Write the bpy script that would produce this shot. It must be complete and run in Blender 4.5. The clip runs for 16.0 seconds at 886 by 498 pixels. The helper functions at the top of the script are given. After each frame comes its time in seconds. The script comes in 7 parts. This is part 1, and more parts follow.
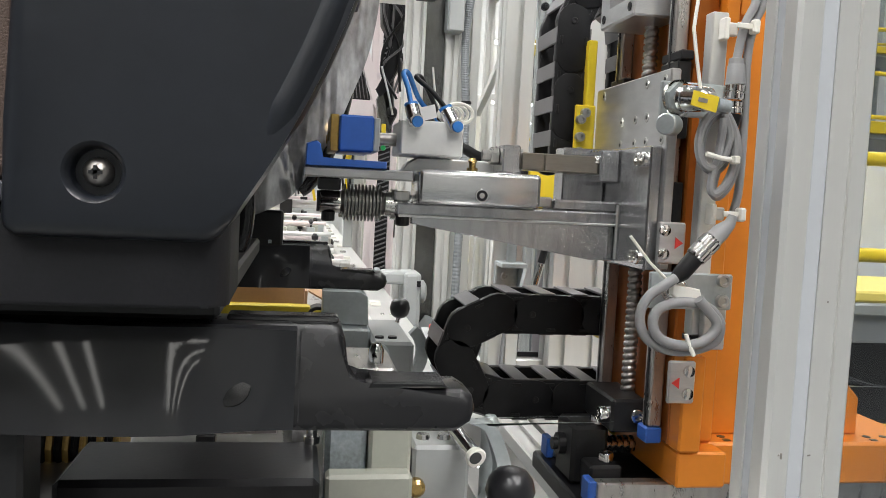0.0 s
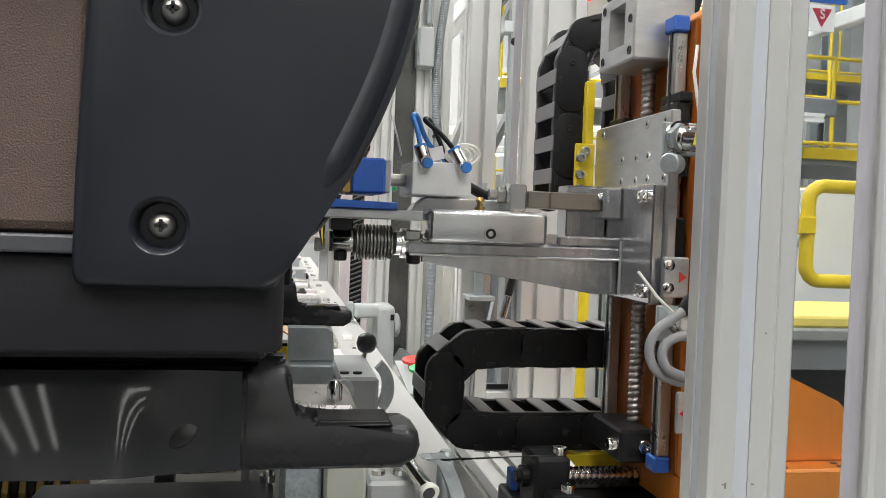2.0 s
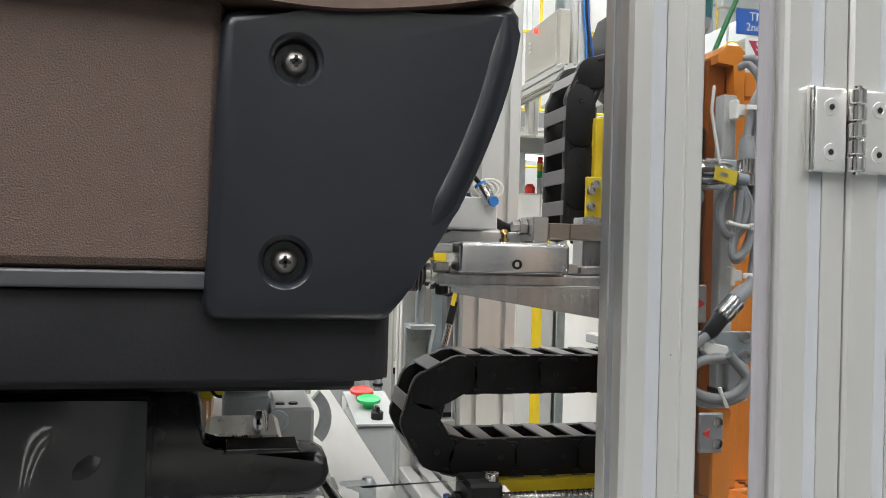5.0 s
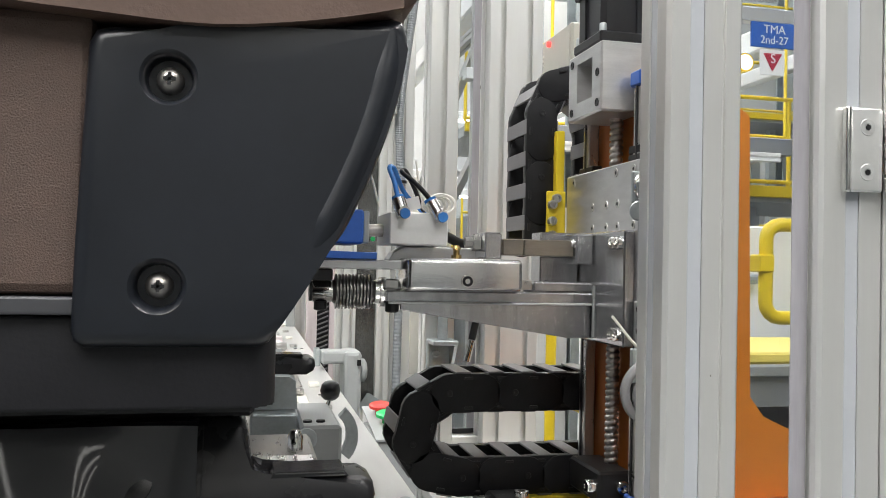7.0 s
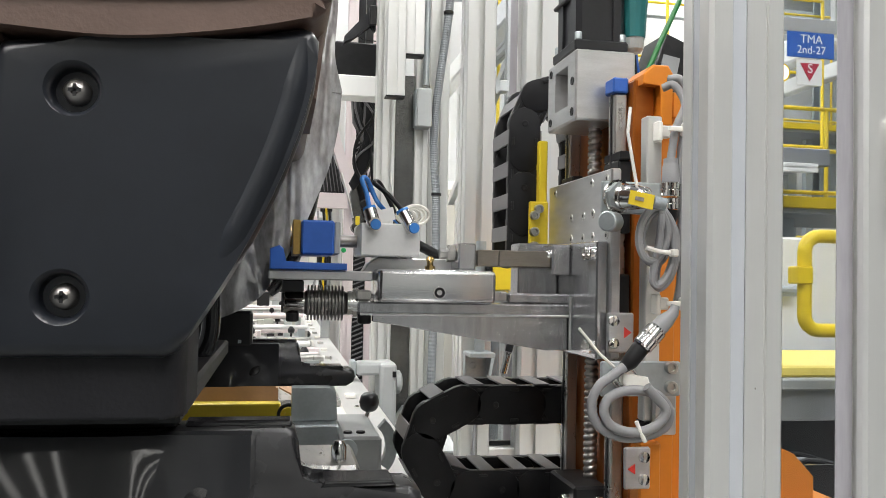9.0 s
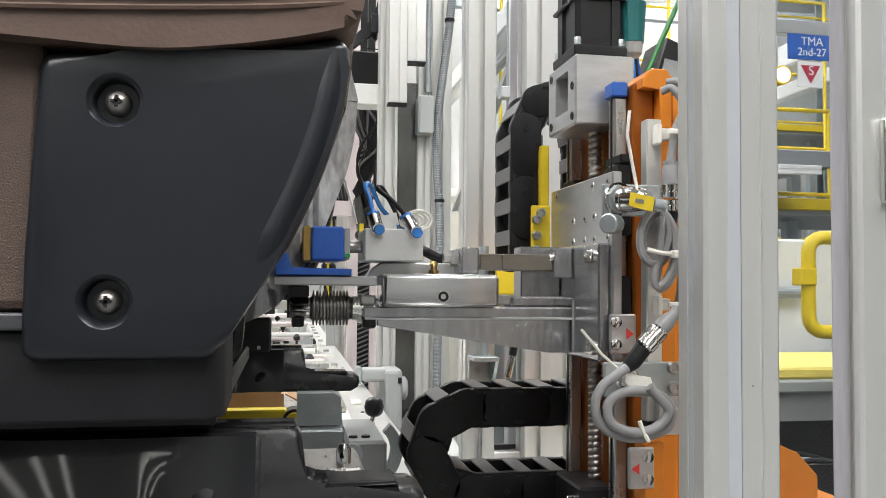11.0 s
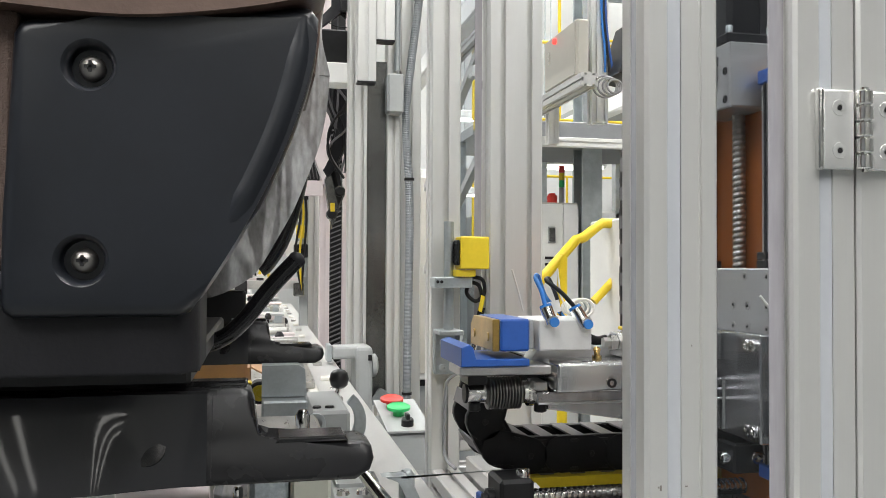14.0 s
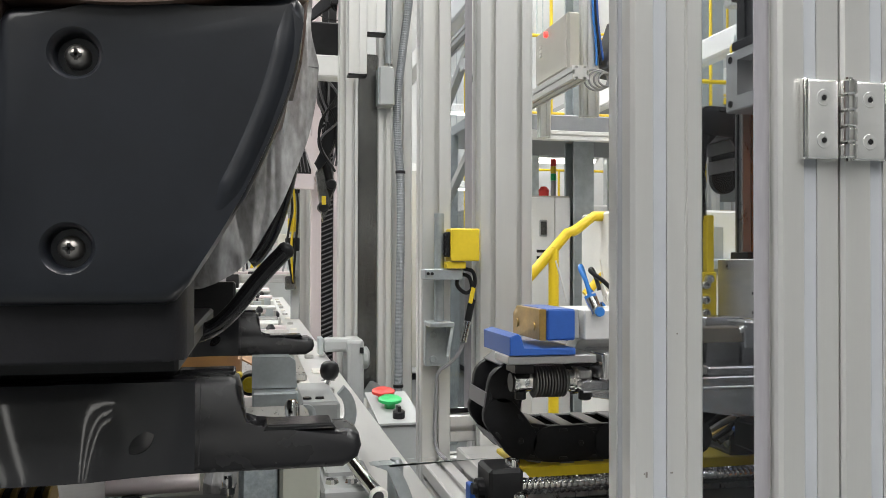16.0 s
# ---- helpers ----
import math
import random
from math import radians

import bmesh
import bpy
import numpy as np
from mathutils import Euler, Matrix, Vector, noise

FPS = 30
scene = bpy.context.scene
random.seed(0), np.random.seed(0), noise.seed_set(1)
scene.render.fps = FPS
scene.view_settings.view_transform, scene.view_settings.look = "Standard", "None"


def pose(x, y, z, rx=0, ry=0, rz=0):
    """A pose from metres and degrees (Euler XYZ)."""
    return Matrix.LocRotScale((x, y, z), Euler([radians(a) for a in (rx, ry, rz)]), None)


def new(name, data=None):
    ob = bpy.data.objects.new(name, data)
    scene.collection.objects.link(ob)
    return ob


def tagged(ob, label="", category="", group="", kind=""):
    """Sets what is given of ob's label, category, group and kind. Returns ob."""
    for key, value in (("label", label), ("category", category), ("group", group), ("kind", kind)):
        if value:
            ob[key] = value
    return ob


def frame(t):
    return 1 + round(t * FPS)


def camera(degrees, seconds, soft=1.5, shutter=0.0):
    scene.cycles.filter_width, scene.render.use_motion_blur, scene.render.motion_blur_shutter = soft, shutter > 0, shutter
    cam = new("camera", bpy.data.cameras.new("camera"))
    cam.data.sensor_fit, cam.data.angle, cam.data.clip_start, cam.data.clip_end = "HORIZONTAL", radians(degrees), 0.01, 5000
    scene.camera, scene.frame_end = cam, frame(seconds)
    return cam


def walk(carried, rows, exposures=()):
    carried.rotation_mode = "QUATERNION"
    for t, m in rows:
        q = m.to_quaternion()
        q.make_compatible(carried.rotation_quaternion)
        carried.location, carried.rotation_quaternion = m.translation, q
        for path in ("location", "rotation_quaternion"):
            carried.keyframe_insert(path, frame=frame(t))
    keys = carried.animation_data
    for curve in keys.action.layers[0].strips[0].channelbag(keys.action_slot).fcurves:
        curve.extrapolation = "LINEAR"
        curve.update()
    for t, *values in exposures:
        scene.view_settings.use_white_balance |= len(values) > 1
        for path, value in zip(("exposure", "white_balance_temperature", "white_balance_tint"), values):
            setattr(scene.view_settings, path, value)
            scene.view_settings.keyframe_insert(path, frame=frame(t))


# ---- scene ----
cam = camera(55.6, 16.0, soft=0.4)
# seconds, eye, then pitch, roll and yaw
PATH = [
    (0, -0.0268, 0.0547, 1.1038, 86.07, -2.96, -9.58),
    (0.5, -0.0242, 0.0496, 1.1084, 86.62, -2.83, -9.78),
    (1, -0.0207, 0.0468, 1.1098, 87.23, -2.65, -10.04),
    (1.5, -0.0172, 0.0433, 1.1101, 87.74, -2.42, -10.54),
    (2, -0.0126, 0.0430, 1.1087, 88.24, -2.18, -10.93),
    (2.5, -0.0123, 0.0438, 1.1053, 88.86, -2.17, -11.67),
    (3, 0.0024, 0.0371, 1.1057, 89.41, -2.05, -12.35),
    (3.5, 0.0086, 0.0310, 1.1051, 89.83, -1.78, -13.08),
    (4, 0.0106, 0.0300, 1.1060, 90.01, -1.61, -13.66),
    (6.5, -0.0018, 0.0292, 1.1126, 90.93, -1.18, -13.48),
    (7, -0.0071, 0.0299, 1.1136, 91.15, -1.21, -13.03),
    (7.5, -0.0119, 0.0261, 1.1129, 91.53, -1.20, -12.41),
    (8, -0.0145, 0.0253, 1.1154, 91.70, -1.25, -11.78),
    (8.5, -0.0147, 0.0240, 1.1147, 91.82, -1.26, -11.19),
    (9, -0.0151, 0.0247, 1.1141, 91.91, -1.18, -10.88),
    (11.5, -0.0125, 0.0147, 1.1098, 92.48, -0.30, -10.54),
    (12, -0.0096, 0.0110, 1.1074, 92.53, -0.11, -10.63),
    (12.5, -0.0085, 0.0063, 1.1093, 92.19, -0.13, -10.93),
    (13, -0.0032, 0.0057, 1.1026, 91.77, -0.10, -11.35),
    (13.5, -0.0013, 0.0025, 1.1022, 91.34, -0.22, -11.77),
    (14, -0.0022, 0.0028, 1.1026, 91.18, -0.24, -12.12),
    (14.5, -0.0012, 0.0031, 1.1015, 91.10, -0.14, -12.24),
    (15, -0.0003, 0.0028, 1.1004, 90.93, -0.09, -12.37),
    (15.5, 0.0002, 0.0039, 1.0990, 90.82, -0.13, -12.52),
    (16, -0.0000, 0.0000, 1.1000, 90.77, -0.14, -12.63),
]
walk(cam, [(t, pose(*row)) for t, *row in PATH], [(0, 0.08), (11.5, 0.08), (13.5, 0.0), (16, -0.18)])

# ---- world and light: a closed factory hall under rows of ceiling lamps ----
world = bpy.data.worlds.new("hall_air")
world.use_nodes = True
world.node_tree.nodes["Background"].inputs[0].default_value = (0.9, 0.95, 1.0, 1)
world.node_tree.nodes["Background"].inputs[1].default_value = 0.3
scene.world = world
LAMP_POWER = 92
for lx in (-3.5, -2.2, -0.95, 1.0, 2.3):
    for ly in (-1.7, 4.2):
        lamp = bpy.data.lights.new("ceiling_lamp_light", "AREA")
        lamp.shape, lamp.size, lamp.size_y = "RECTANGLE", 0.42, 3.6
        lamp.energy, lamp.color = LAMP_POWER, (1.0, 0.99, 0.985)
        ob = new("ceiling_lamp_light", lamp)
        ob.matrix_world = pose(lx, ly, 4.55)


# extra weak lamps, added only to brighten the background behind the cell
for lx, ly in ((0.6, 7.4), (2.6, 7.4), (4.6, 7.4), (4.4, 4.2), (6.4, 5.4)):
    lamp = bpy.data.lights.new("ceiling_lamp_light", "AREA")
    lamp.shape, lamp.size, lamp.size_y = "RECTANGLE", 0.42, 2.6
    lamp.energy, lamp.color = LAMP_POWER * 0.28, (1.0, 0.99, 0.985)
    ob = new("ceiling_lamp_light", lamp)
    ob.matrix_world = pose(lx, ly, 4.55)

# ---- materials ----
def mat(name, color, rough=0.5, metal=0.0, vary=0.08, scale=30.0, bump=0.0, stretch=(1, 1, 1), fine=0.0, coat=0.0, spots=0.0, object_space=True):
    m = bpy.data.materials.new(name)
    m.use_nodes = True
    nt = m.node_tree
    b = nt.nodes["Principled BSDF"]
    b.inputs["Metallic"].default_value = metal
    b.inputs["Coat Weight"].default_value = coat
    tc = nt.nodes.new("ShaderNodeTexCoord")
    mp = nt.nodes.new("ShaderNodeMapping")
    mp.inputs["Scale"].default_value = stretch
    nt.links.new(tc.outputs["Object"], mp.inputs["Vector"])
    n1 = nt.nodes.new("ShaderNodeTexNoise")
    n1.inputs["Scale"].default_value, n1.inputs["Detail"].default_value = scale, 6
    n2 = nt.nodes.new("ShaderNodeTexNoise")
    n2.inputs["Scale"].default_value, n2.inputs["Detail"].default_value = scale * 12, 3
    for n in (n1, n2):
        nt.links.new(mp.outputs["Vector"], n.inputs["Vector"])
    mix = nt.nodes.new("ShaderNodeMath")
    mix.operation = "MULTIPLY_ADD"
    nt.links.new(n2.outputs["Fac"], mix.inputs[0])
    mix.inputs[1].default_value = 0.4
    nt.links.new(n1.outputs["Fac"], mix.inputs[2])
    ramp = nt.nodes.new("ShaderNodeValToRGB")
    lo = [max(0.0, c * (1 - vary)) for c in color]
    hi = [min(1.0, c * (1 + vary)) for c in color]
    ramp.color_ramp.elements[0].position, ramp.color_ramp.elements[1].position = 0.45, 0.95
    ramp.color_ramp.elements[0].color, ramp.color_ramp.elements[1].color = (*lo, 1), (*hi, 1)
    nt.links.new(mix.outputs[0], ramp.inputs["Fac"])
    nt.links.new(ramp.outputs["Color"], b.inputs["Base Color"])
    rr = nt.nodes.new("ShaderNodeMapRange")
    rr.inputs["From Min"].default_value, rr.inputs["From Max"].default_value = 0.4, 1.0
    rr.inputs["To Min"].default_value, rr.inputs["To Max"].default_value = max(0.02, rough * 0.94), min(1.0, rough * 1.08)
    nt.links.new(mix.outputs[0], rr.inputs["Value"])
    nt.links.new(rr.outputs["Result"], b.inputs["Roughness"])
    if bump:
        bp = nt.nodes.new("ShaderNodeBump")
        bp.inputs["Strength"].default_value, bp.inputs["Distance"].default_value = bump, 0.001
        nt.links.new(n2.outputs["Fac"], bp.inputs["Height"])
        nt.links.new(bp.outputs["Normal"], b.inputs["Normal"])
    return m


def glow(name, color, strength):
    m = bpy.data.materials.new(name)
    m.use_nodes = True
    b = m.node_tree.nodes["Principled BSDF"]
    b.inputs["Base Color"].default_value = (*color, 1)
    b.inputs["Emission Color"].default_value = (*color, 1)
    b.inputs["Emission Strength"].default_value = strength
    return m


def clear(name, tint, rough=0.03, alpha=0.18):
    m = bpy.data.materials.new(name)
    m.use_nodes = True
    nt = m.node_tree
    out = nt.nodes["Material Output"]
    nt.nodes.remove(nt.nodes["Principled BSDF"])
    tr = nt.nodes.new("ShaderNodeBsdfTransparent")
    tr.inputs[0].default_value = (*tint, 1)
    gl = nt.nodes.new("ShaderNodeBsdfGlossy")
    gl.inputs["Roughness"].default_value = rough
    fr = nt.nodes.new("ShaderNodeFresnel")
    fr.inputs["IOR"].default_value = 1.45
    mx = nt.nodes.new("ShaderNodeMixShader")
    nt.links.new(fr.outputs[0], mx.inputs[0])
    nt.links.new(tr.outputs[0], mx.inputs[1])
    nt.links.new(gl.outputs[0], mx.inputs[2])
    nt.links.new(mx.outputs[0], out.inputs["Surface"])
    return m


ALU = mat("anodised_aluminium", (0.74, 0.74, 0.715), 0.30, 0.62, 0.025, 10, 0.0, (8, 8, 0.4))
ALU_Y = mat("anodised_aluminium_along", (0.66, 0.655, 0.64), 0.34, 0.6, 0.05, 14, 0.03, (6, 0.6, 6))
STRIP = mat("pale_slot_strip", (0.39, 0.408, 0.43), 0.5, 0.0, 0.03, 20)
DARKALU = mat("grey_slot", (0.30, 0.31, 0.32), 0.5, 0.4, 0.08, 20)
MILLED = mat("milled_aluminium", (0.60, 0.60, 0.60), 0.32, 0.85, 0.10, 40, 0.10, (1, 1, 4))
BRUSHED = mat("polished_aluminium", (0.60, 0.60, 0.61), 0.22, 0.95, 0.16, 30, 0.12, (8, 1, 1))
STEEL = mat("ground_steel", (0.52, 0.51, 0.49), 0.28, 0.9, 0.15, 40, 0.06, (4, 1, 1))
CHROME = mat("bright_steel", (0.78, 0.77, 0.75), 0.12, 1.0, 0.08, 60)
SCREWM = mat("ballscrew_steel", (0.36, 0.34, 0.32), 0.36, 0.9, 0.2, 80)
ZINC = mat("galvanised_steel", (0.46, 0.50, 0.51), 0.38, 0.7, 0.16, 24, 0.05)
# the wide colour variation paints mottled reflections into the sheet
DARKSTEEL = mat("dark_sheet_steel", (0.15, 0.15, 0.145), 0.22, 0.85, 0.55, 9, 0.05)
ORANGE = mat("orange_anodised", (0.36, 0.105, 0.014), 0.32, 0.45, 0.10, 18, 0.05)
ORANGE_PLATE = mat("orange_painted_plate", (0.72, 0.23, 0.02), 0.36, 0.15, 0.07, 16, 0.04)
BLUE = mat("blue_plastic", (0.03, 0.11, 0.42), 0.35, 0.0, 0.10, 25, 0.03)
GOLD = mat("yellow_chromate", (0.50, 0.33, 0.10), 0.30, 0.7, 0.22, 35)
BRASS = mat("brass", (0.60, 0.42, 0.16), 0.25, 0.95, 0.12, 60)
BLACKPL = mat("black_nylon", (0.012, 0.012, 0.013), 0.42, 0.0, 0.25, 60, 0.08)
CHAINBAR = mat("grey_nylon_bar", (0.13, 0.125, 0.13), 0.38, 0.0, 0.15, 60, 0.05)
BLACKMET = mat("black_oxide", (0.02, 0.02, 0.021), 0.38, 0.4, 0.25, 50, 0.05)
MOTORBLK = mat("motor_black", (0.014, 0.014, 0.016), 0.30, 0.1, 0.25, 30, 0.04)
COVER = mat("grained_black_plastic", (0.0085, 0.0102, 0.0140), 0.30, 0.0, 0.30, 14, 0.05)
RAILPL = mat("glossy_black_plastic", (0.010, 0.010, 0.011), 0.16, 0.0, 0.20, 9, 0.03)
RAILBODY = mat("satin_black_plastic", (0.010, 0.010, 0.011), 0.27, 0.0, 0.25, 7, 0.03)
RAILBODY.node_tree.nodes["Principled BSDF"].inputs["Specular IOR Level"].default_value = 0.32
RAILFACE = mat("moulded_black_plastic", (0.015, 0.0155, 0.018), 0.36, 0.0, 0.25, 7, 0.0, (1, 1, 0.6), coat=0.7)
RAILFACE.node_tree.nodes["Principled BSDF"].inputs["Coat Roughness"].default_value = 0.06
RAILFACE.node_tree.nodes["Principled BSDF"].inputs["Specular IOR Level"].default_value = 0.32
BELLOW = mat("dark_bellows_steel", (0.20, 0.195, 0.185), 0.30, 0.9, 0.15, 60)
SATIN = mat("satin_bright_aluminium", (0.80, 0.80, 0.79), 0.42, 0.35, 0.05, 30, 0.03)
MATTE = mat("matte_black_plastic", (0.012, 0.012, 0.014), 0.5, 0.0, 0.18, 40, 0.15)
LEATHER = mat("brown_leather", (0.100, 0.062, 0.047), 0.45, 0.0, 0.14, 45, 0.16)
SUEDE = mat("brown_side_fabric", (0.080, 0.051, 0.039), 0.7, 0.0, 0.10, 120, 0.6)
TRIMGREY = mat("grey_seat_trim", (0.050, 0.051, 0.056), 0.35, 0.0, 0.08, 40, 0.05)
YELLOW = mat("yellow_paint", (0.80, 0.58, 0.02), 0.38, 0.0, 0.06, 12, 0.03)
YELLOWPLATE = mat("yellow_plate", (0.72, 0.54, 0.03), 0.36, 0.1, 0.08, 20, 0.03)
CREAM = mat("cream_enamel", (0.50, 0.485, 0.43), 0.4, 0.0, 0.04, 6, 0.02)
WHITE = mat("white_paint", (0.80, 0.80, 0.78), 0.45, 0.0, 0.04, 6, 0.02)
PINKWHITE = mat("pale_pink_aluminium", (0.74, 0.66, 0.66), 0.4, 0.35, 0.05, 14, 0.02)
GREYPL = mat("light_grey_plastic", (0.36, 0.375, 0.37), 0.42, 0.0, 0.05, 20, 0.03)
CONDUIT = mat("grey_conduit", (0.22, 0.235, 0.245), 0.42, 0.1, 0.08, 40, 0.03)
CABLE = mat("grey_cable", (0.27, 0.27, 0.275), 0.42, 0.0, 0.05, 80)
WHITEPL = mat("white_nylon", (0.80, 0.78, 0.72), 0.4, 0.0, 0.03, 60)
TUBEBLUE = mat("blue_air_tube", (0.05, 0.22, 0.62), 0.18, 0.0, 0.10, 60)
RED = mat("red_plastic", (0.62, 0.04, 0.03), 0.35, 0.0, 0.06, 40)
GREEN = mat("green_plastic", (0.02, 0.46, 0.12), 0.35, 0.0, 0.06, 40)
CARD = mat("cardboard", (0.42, 0.25, 0.14), 0.8, 0.0, 0.10, 40, 0.1)
SIGNBLUE = mat("sign_blue", (0.03, 0.12, 0.45), 0.4, 0.0, 0.05, 20)
INK = mat("white_ink", (0.86, 0.86, 0.86), 0.5)
MAROON = mat("dark_red_ink", (0.45, 0.03, 0.06), 0.5)
TEAL = mat("teal_connector", (0.015, 0.13, 0.13), 0.4)
GREENCABLE = mat("green_cable", (0.02, 0.17, 0.04), 0.4)
FLOORM = mat("grey_epoxy_floor", (0.12, 0.128, 0.13), 0.3, 0.0, 0.10, 2, 0.02)
# for the unseen west wall: kept dark to cut fill on black parts
DIMWALL = mat("dim_hall_wall", (0.19, 0.20, 0.21), 0.7, 0.0, 0.10, 1.5, 0.02)
WALLM = mat("pale_hall_wall", (0.74, 0.75, 0.74), 0.6, 0.0, 0.05, 1.5, 0.02)
CEILM = mat("hall_ceiling", (0.55, 0.56, 0.57), 0.7, 0.0, 0.08, 2, 0.02)
TAN = mat("cast_nylon", (0.42, 0.43, 0.37), 0.5, 0.0, 0.06, 30, 0.03)
YELLOWSHEET = mat("yellow_mesh_sheet", (0.80, 0.66, 0.16), 0.5, 0.0, 0.14, 60, 0.3)
LAMPGLOW = glow("lamp_tube", (1.0, 0.98, 0.93), 5.0)
LAMPWARM = glow("warm_lamp", (1.0, 0.78, 0.55), 2.5)
REDGLOW = glow("red_pilot", (1.0, 0.05, 0.04), 2.0)
SCUFF = mat("scuff_dirt", (0.22, 0.20, 0.18), 0.6, 0.0, 0.3, 300)
HINGEM = mat("hinge_chrome", (0.90, 0.90, 0.88), 0.2, 0.7, 0.06, 10, 0.15)
# pallet steel with the shadow under the seat put into its colour
PLATE = mat("shaded_plate_steel", (0.20, 0.19, 0.18), 0.36, 0.75, 0.22, 12, 0.05)
SATINBLOCK = mat("polished_block_aluminium", (0.74, 0.74, 0.74), 0.20, 0.95, 0.10, 14, 0.06, (1, 1, 6))
# darker copy of the arm's aluminium; its dark reflections are in the colour
DARKBAR = mat("ground_aluminium_shaded", (0.48, 0.48, 0.49), 0.24, 0.95, 0.20, 26, 0.08, (6, 1, 1))
LOADSTEEL = mat("brown_ground_steel", (0.34, 0.31, 0.27), 0.30, 0.9, 0.12, 30, 0.05, (1, 1, 6))
CLEARPL = mat("smoky_clear_plastic", (0.34, 0.38, 0.40), 0.10, 0.2, 0.5, 30, 0.1)
PANE = clear("clear_acrylic", (0.86, 0.88, 0.90))
EDGING = mat("smoky_edge_tape", (0.33, 0.32, 0.34), 0.3, 0.1, 0.18, 8, 0.03, (4, 4, 0.5))
# crinkled clear film over dark upholstery
for m in (BLACKPL, MATTE):
    m.node_tree.nodes["Principled BSDF"].inputs["Specular IOR Level"].default_value = 0.26
FILM = mat("clear_plastic_film", (0.72, 0.69, 0.68), 0.10, 0.5, 0.62, 16, 0.0, (1.5, 0.5, 0.6))
nt = FILM.node_tree
wv = nt.nodes.new("ShaderNodeTexNoise")
wv.inputs["Scale"].default_value, wv.inputs["Detail"].default_value, wv.inputs["Distortion"].default_value = 34, 1, 0.6
mpw = nt.nodes.new("ShaderNodeMapping")
mpw.inputs["Rotation"].default_value = (0, radians(-28), 0)
mpw.inputs["Scale"].default_value = (1.6, 1, 0.28)
tcw = nt.nodes.new("ShaderNodeTexCoord")
nt.links.new(tcw.outputs["Object"], mpw.inputs["Vector"])
nt.links.new(mpw.outputs["Vector"], wv.inputs["Vector"])
bpn = nt.nodes.new("ShaderNodeBump")
bpn.inputs["Strength"].default_value, bpn.inputs["Distance"].default_value = 0.9, 0.006
nt.links.new(wv.outputs["Fac"], bpn.inputs["Height"])
nt.links.new(bpn.outputs["Normal"], nt.nodes["Principled BSDF"].inputs["Normal"])

# long soft waves in the moulded rail covers
nt = RAILPL.node_tree
mpw = nt.nodes.new("ShaderNodeMapping")
mpw.inputs["Scale"].default_value = (1, 1, 0.25)
tcw = nt.nodes.new("ShaderNodeTexCoord")
wv = nt.nodes.new("ShaderNodeTexNoise")
wv.inputs["Scale"].default_value, wv.inputs["Detail"].default_value = 16, 0
bpn = nt.nodes.new("ShaderNodeBump")
bpn.inputs["Strength"].default_value, bpn.inputs["Distance"].default_value = 0.3, 0.004
nt.links.new(tcw.outputs["Object"], mpw.inputs["Vector"])
nt.links.new(mpw.outputs["Vector"], wv.inputs["Vector"])
nt.links.new(wv.outputs["Fac"], bpn.inputs["Height"])
nt.links.new(bpn.outputs["Normal"], nt.nodes["Principled BSDF"].inputs["Normal"])

# ---- builders ----
BASE = {}


def thing(name, label, category, at=(0, 0, 0), group="", kind=""):
    """An empty at the thing's base, which carries its parts."""
    ob = new(name)
    ob.empty_display_size = 0.02
    ob.location = at
    BASE[ob] = Vector(at)
    return tagged(ob, label, category, group, kind)


def part(name, bm, material, parent=None, label="", smooth=False, kind=""):
    """Links a bmesh, whose points are in the world, as one mesh object under a thing or a part."""
    me = bpy.data.meshes.new(name)
    base = BASE.get(parent, Vector())
    if base.length:
        bmesh.ops.translate(bm, verts=bm.verts, vec=-base)
    bmesh.ops.recalc_face_normals(bm, faces=bm.faces)
    bm.to_mesh(me)
    bm.free()
    me.materials.append(material)
    ob = new(name, me)
    ob.parent = parent
    BASE[ob] = base
    if smooth:
        for p in me.polygons:
            p.use_smooth = True
        me.set_sharp_from_angle(angle=radians(38))
    if label:
        ob["label"] = label
    if kind:
        ob["kind"] = kind
    return ob


def box(x0, x1, y0, y1, z0, z1, bevel=0.0, bm=None, seg=1):
    out = bm or bmesh.new()
    one = bmesh.new() if bevel else out
    vs = [one.verts.new((x, y, z)) for x in (x0, x1) for y in (y0, y1) for z in (z0, z1)]
    for f in ((0, 1, 3, 2), (4, 6, 7, 5), (0, 4, 5, 1), (2, 3, 7, 6), (0, 2, 6, 4), (1, 5, 7, 3)):
        one.faces.new([vs[i] for i in f])
    if bevel:
        bmesh.ops.bevel(one, geom=one.edges[:] + one.verts[:], offset=bevel, segments=seg, profile=0.5, affect="EDGES")
        merge(out, one)
    return out


def merge(out, one):
    """Adds the faces of one to out."""
    at = {v: out.verts.new(v.co) for v in one.verts}
    for f in one.faces:
        out.faces.new([at[v] for v in f.verts])
    one.free()
    return out


def tube(points, radius, bm=None, n=10, caps=True):
    """A round tube along a line of points."""
    bm = bm or bmesh.new()
    pts = [Vector(p) for p in points]
    rings, up = [], None
    for i, p in enumerate(pts):
        d = (pts[min(i + 1, len(pts) - 1)] - pts[max(i - 1, 0)]).normalized()
        if up is None:
            up = d.orthogonal().normalized()
        up = (up - d * up.dot(d)).normalized()
        side = d.cross(up)
        r = radius[i] if isinstance(radius, (list, tuple)) else radius
        rings.append([bm.verts.new(p + r * (math.cos(a) * up + math.sin(a) * side)) for a in (2 * math.pi * k / n for k in range(n))])
    for a, b in zip(rings, rings[1:]):
        for k in range(n):
            bm.faces.new((a[k], a[(k + 1) % n], b[(k + 1) % n], b[k]))
    if caps:
        bm.faces.new(rings[0][::-1])
        bm.faces.new(rings[-1])
    return bm


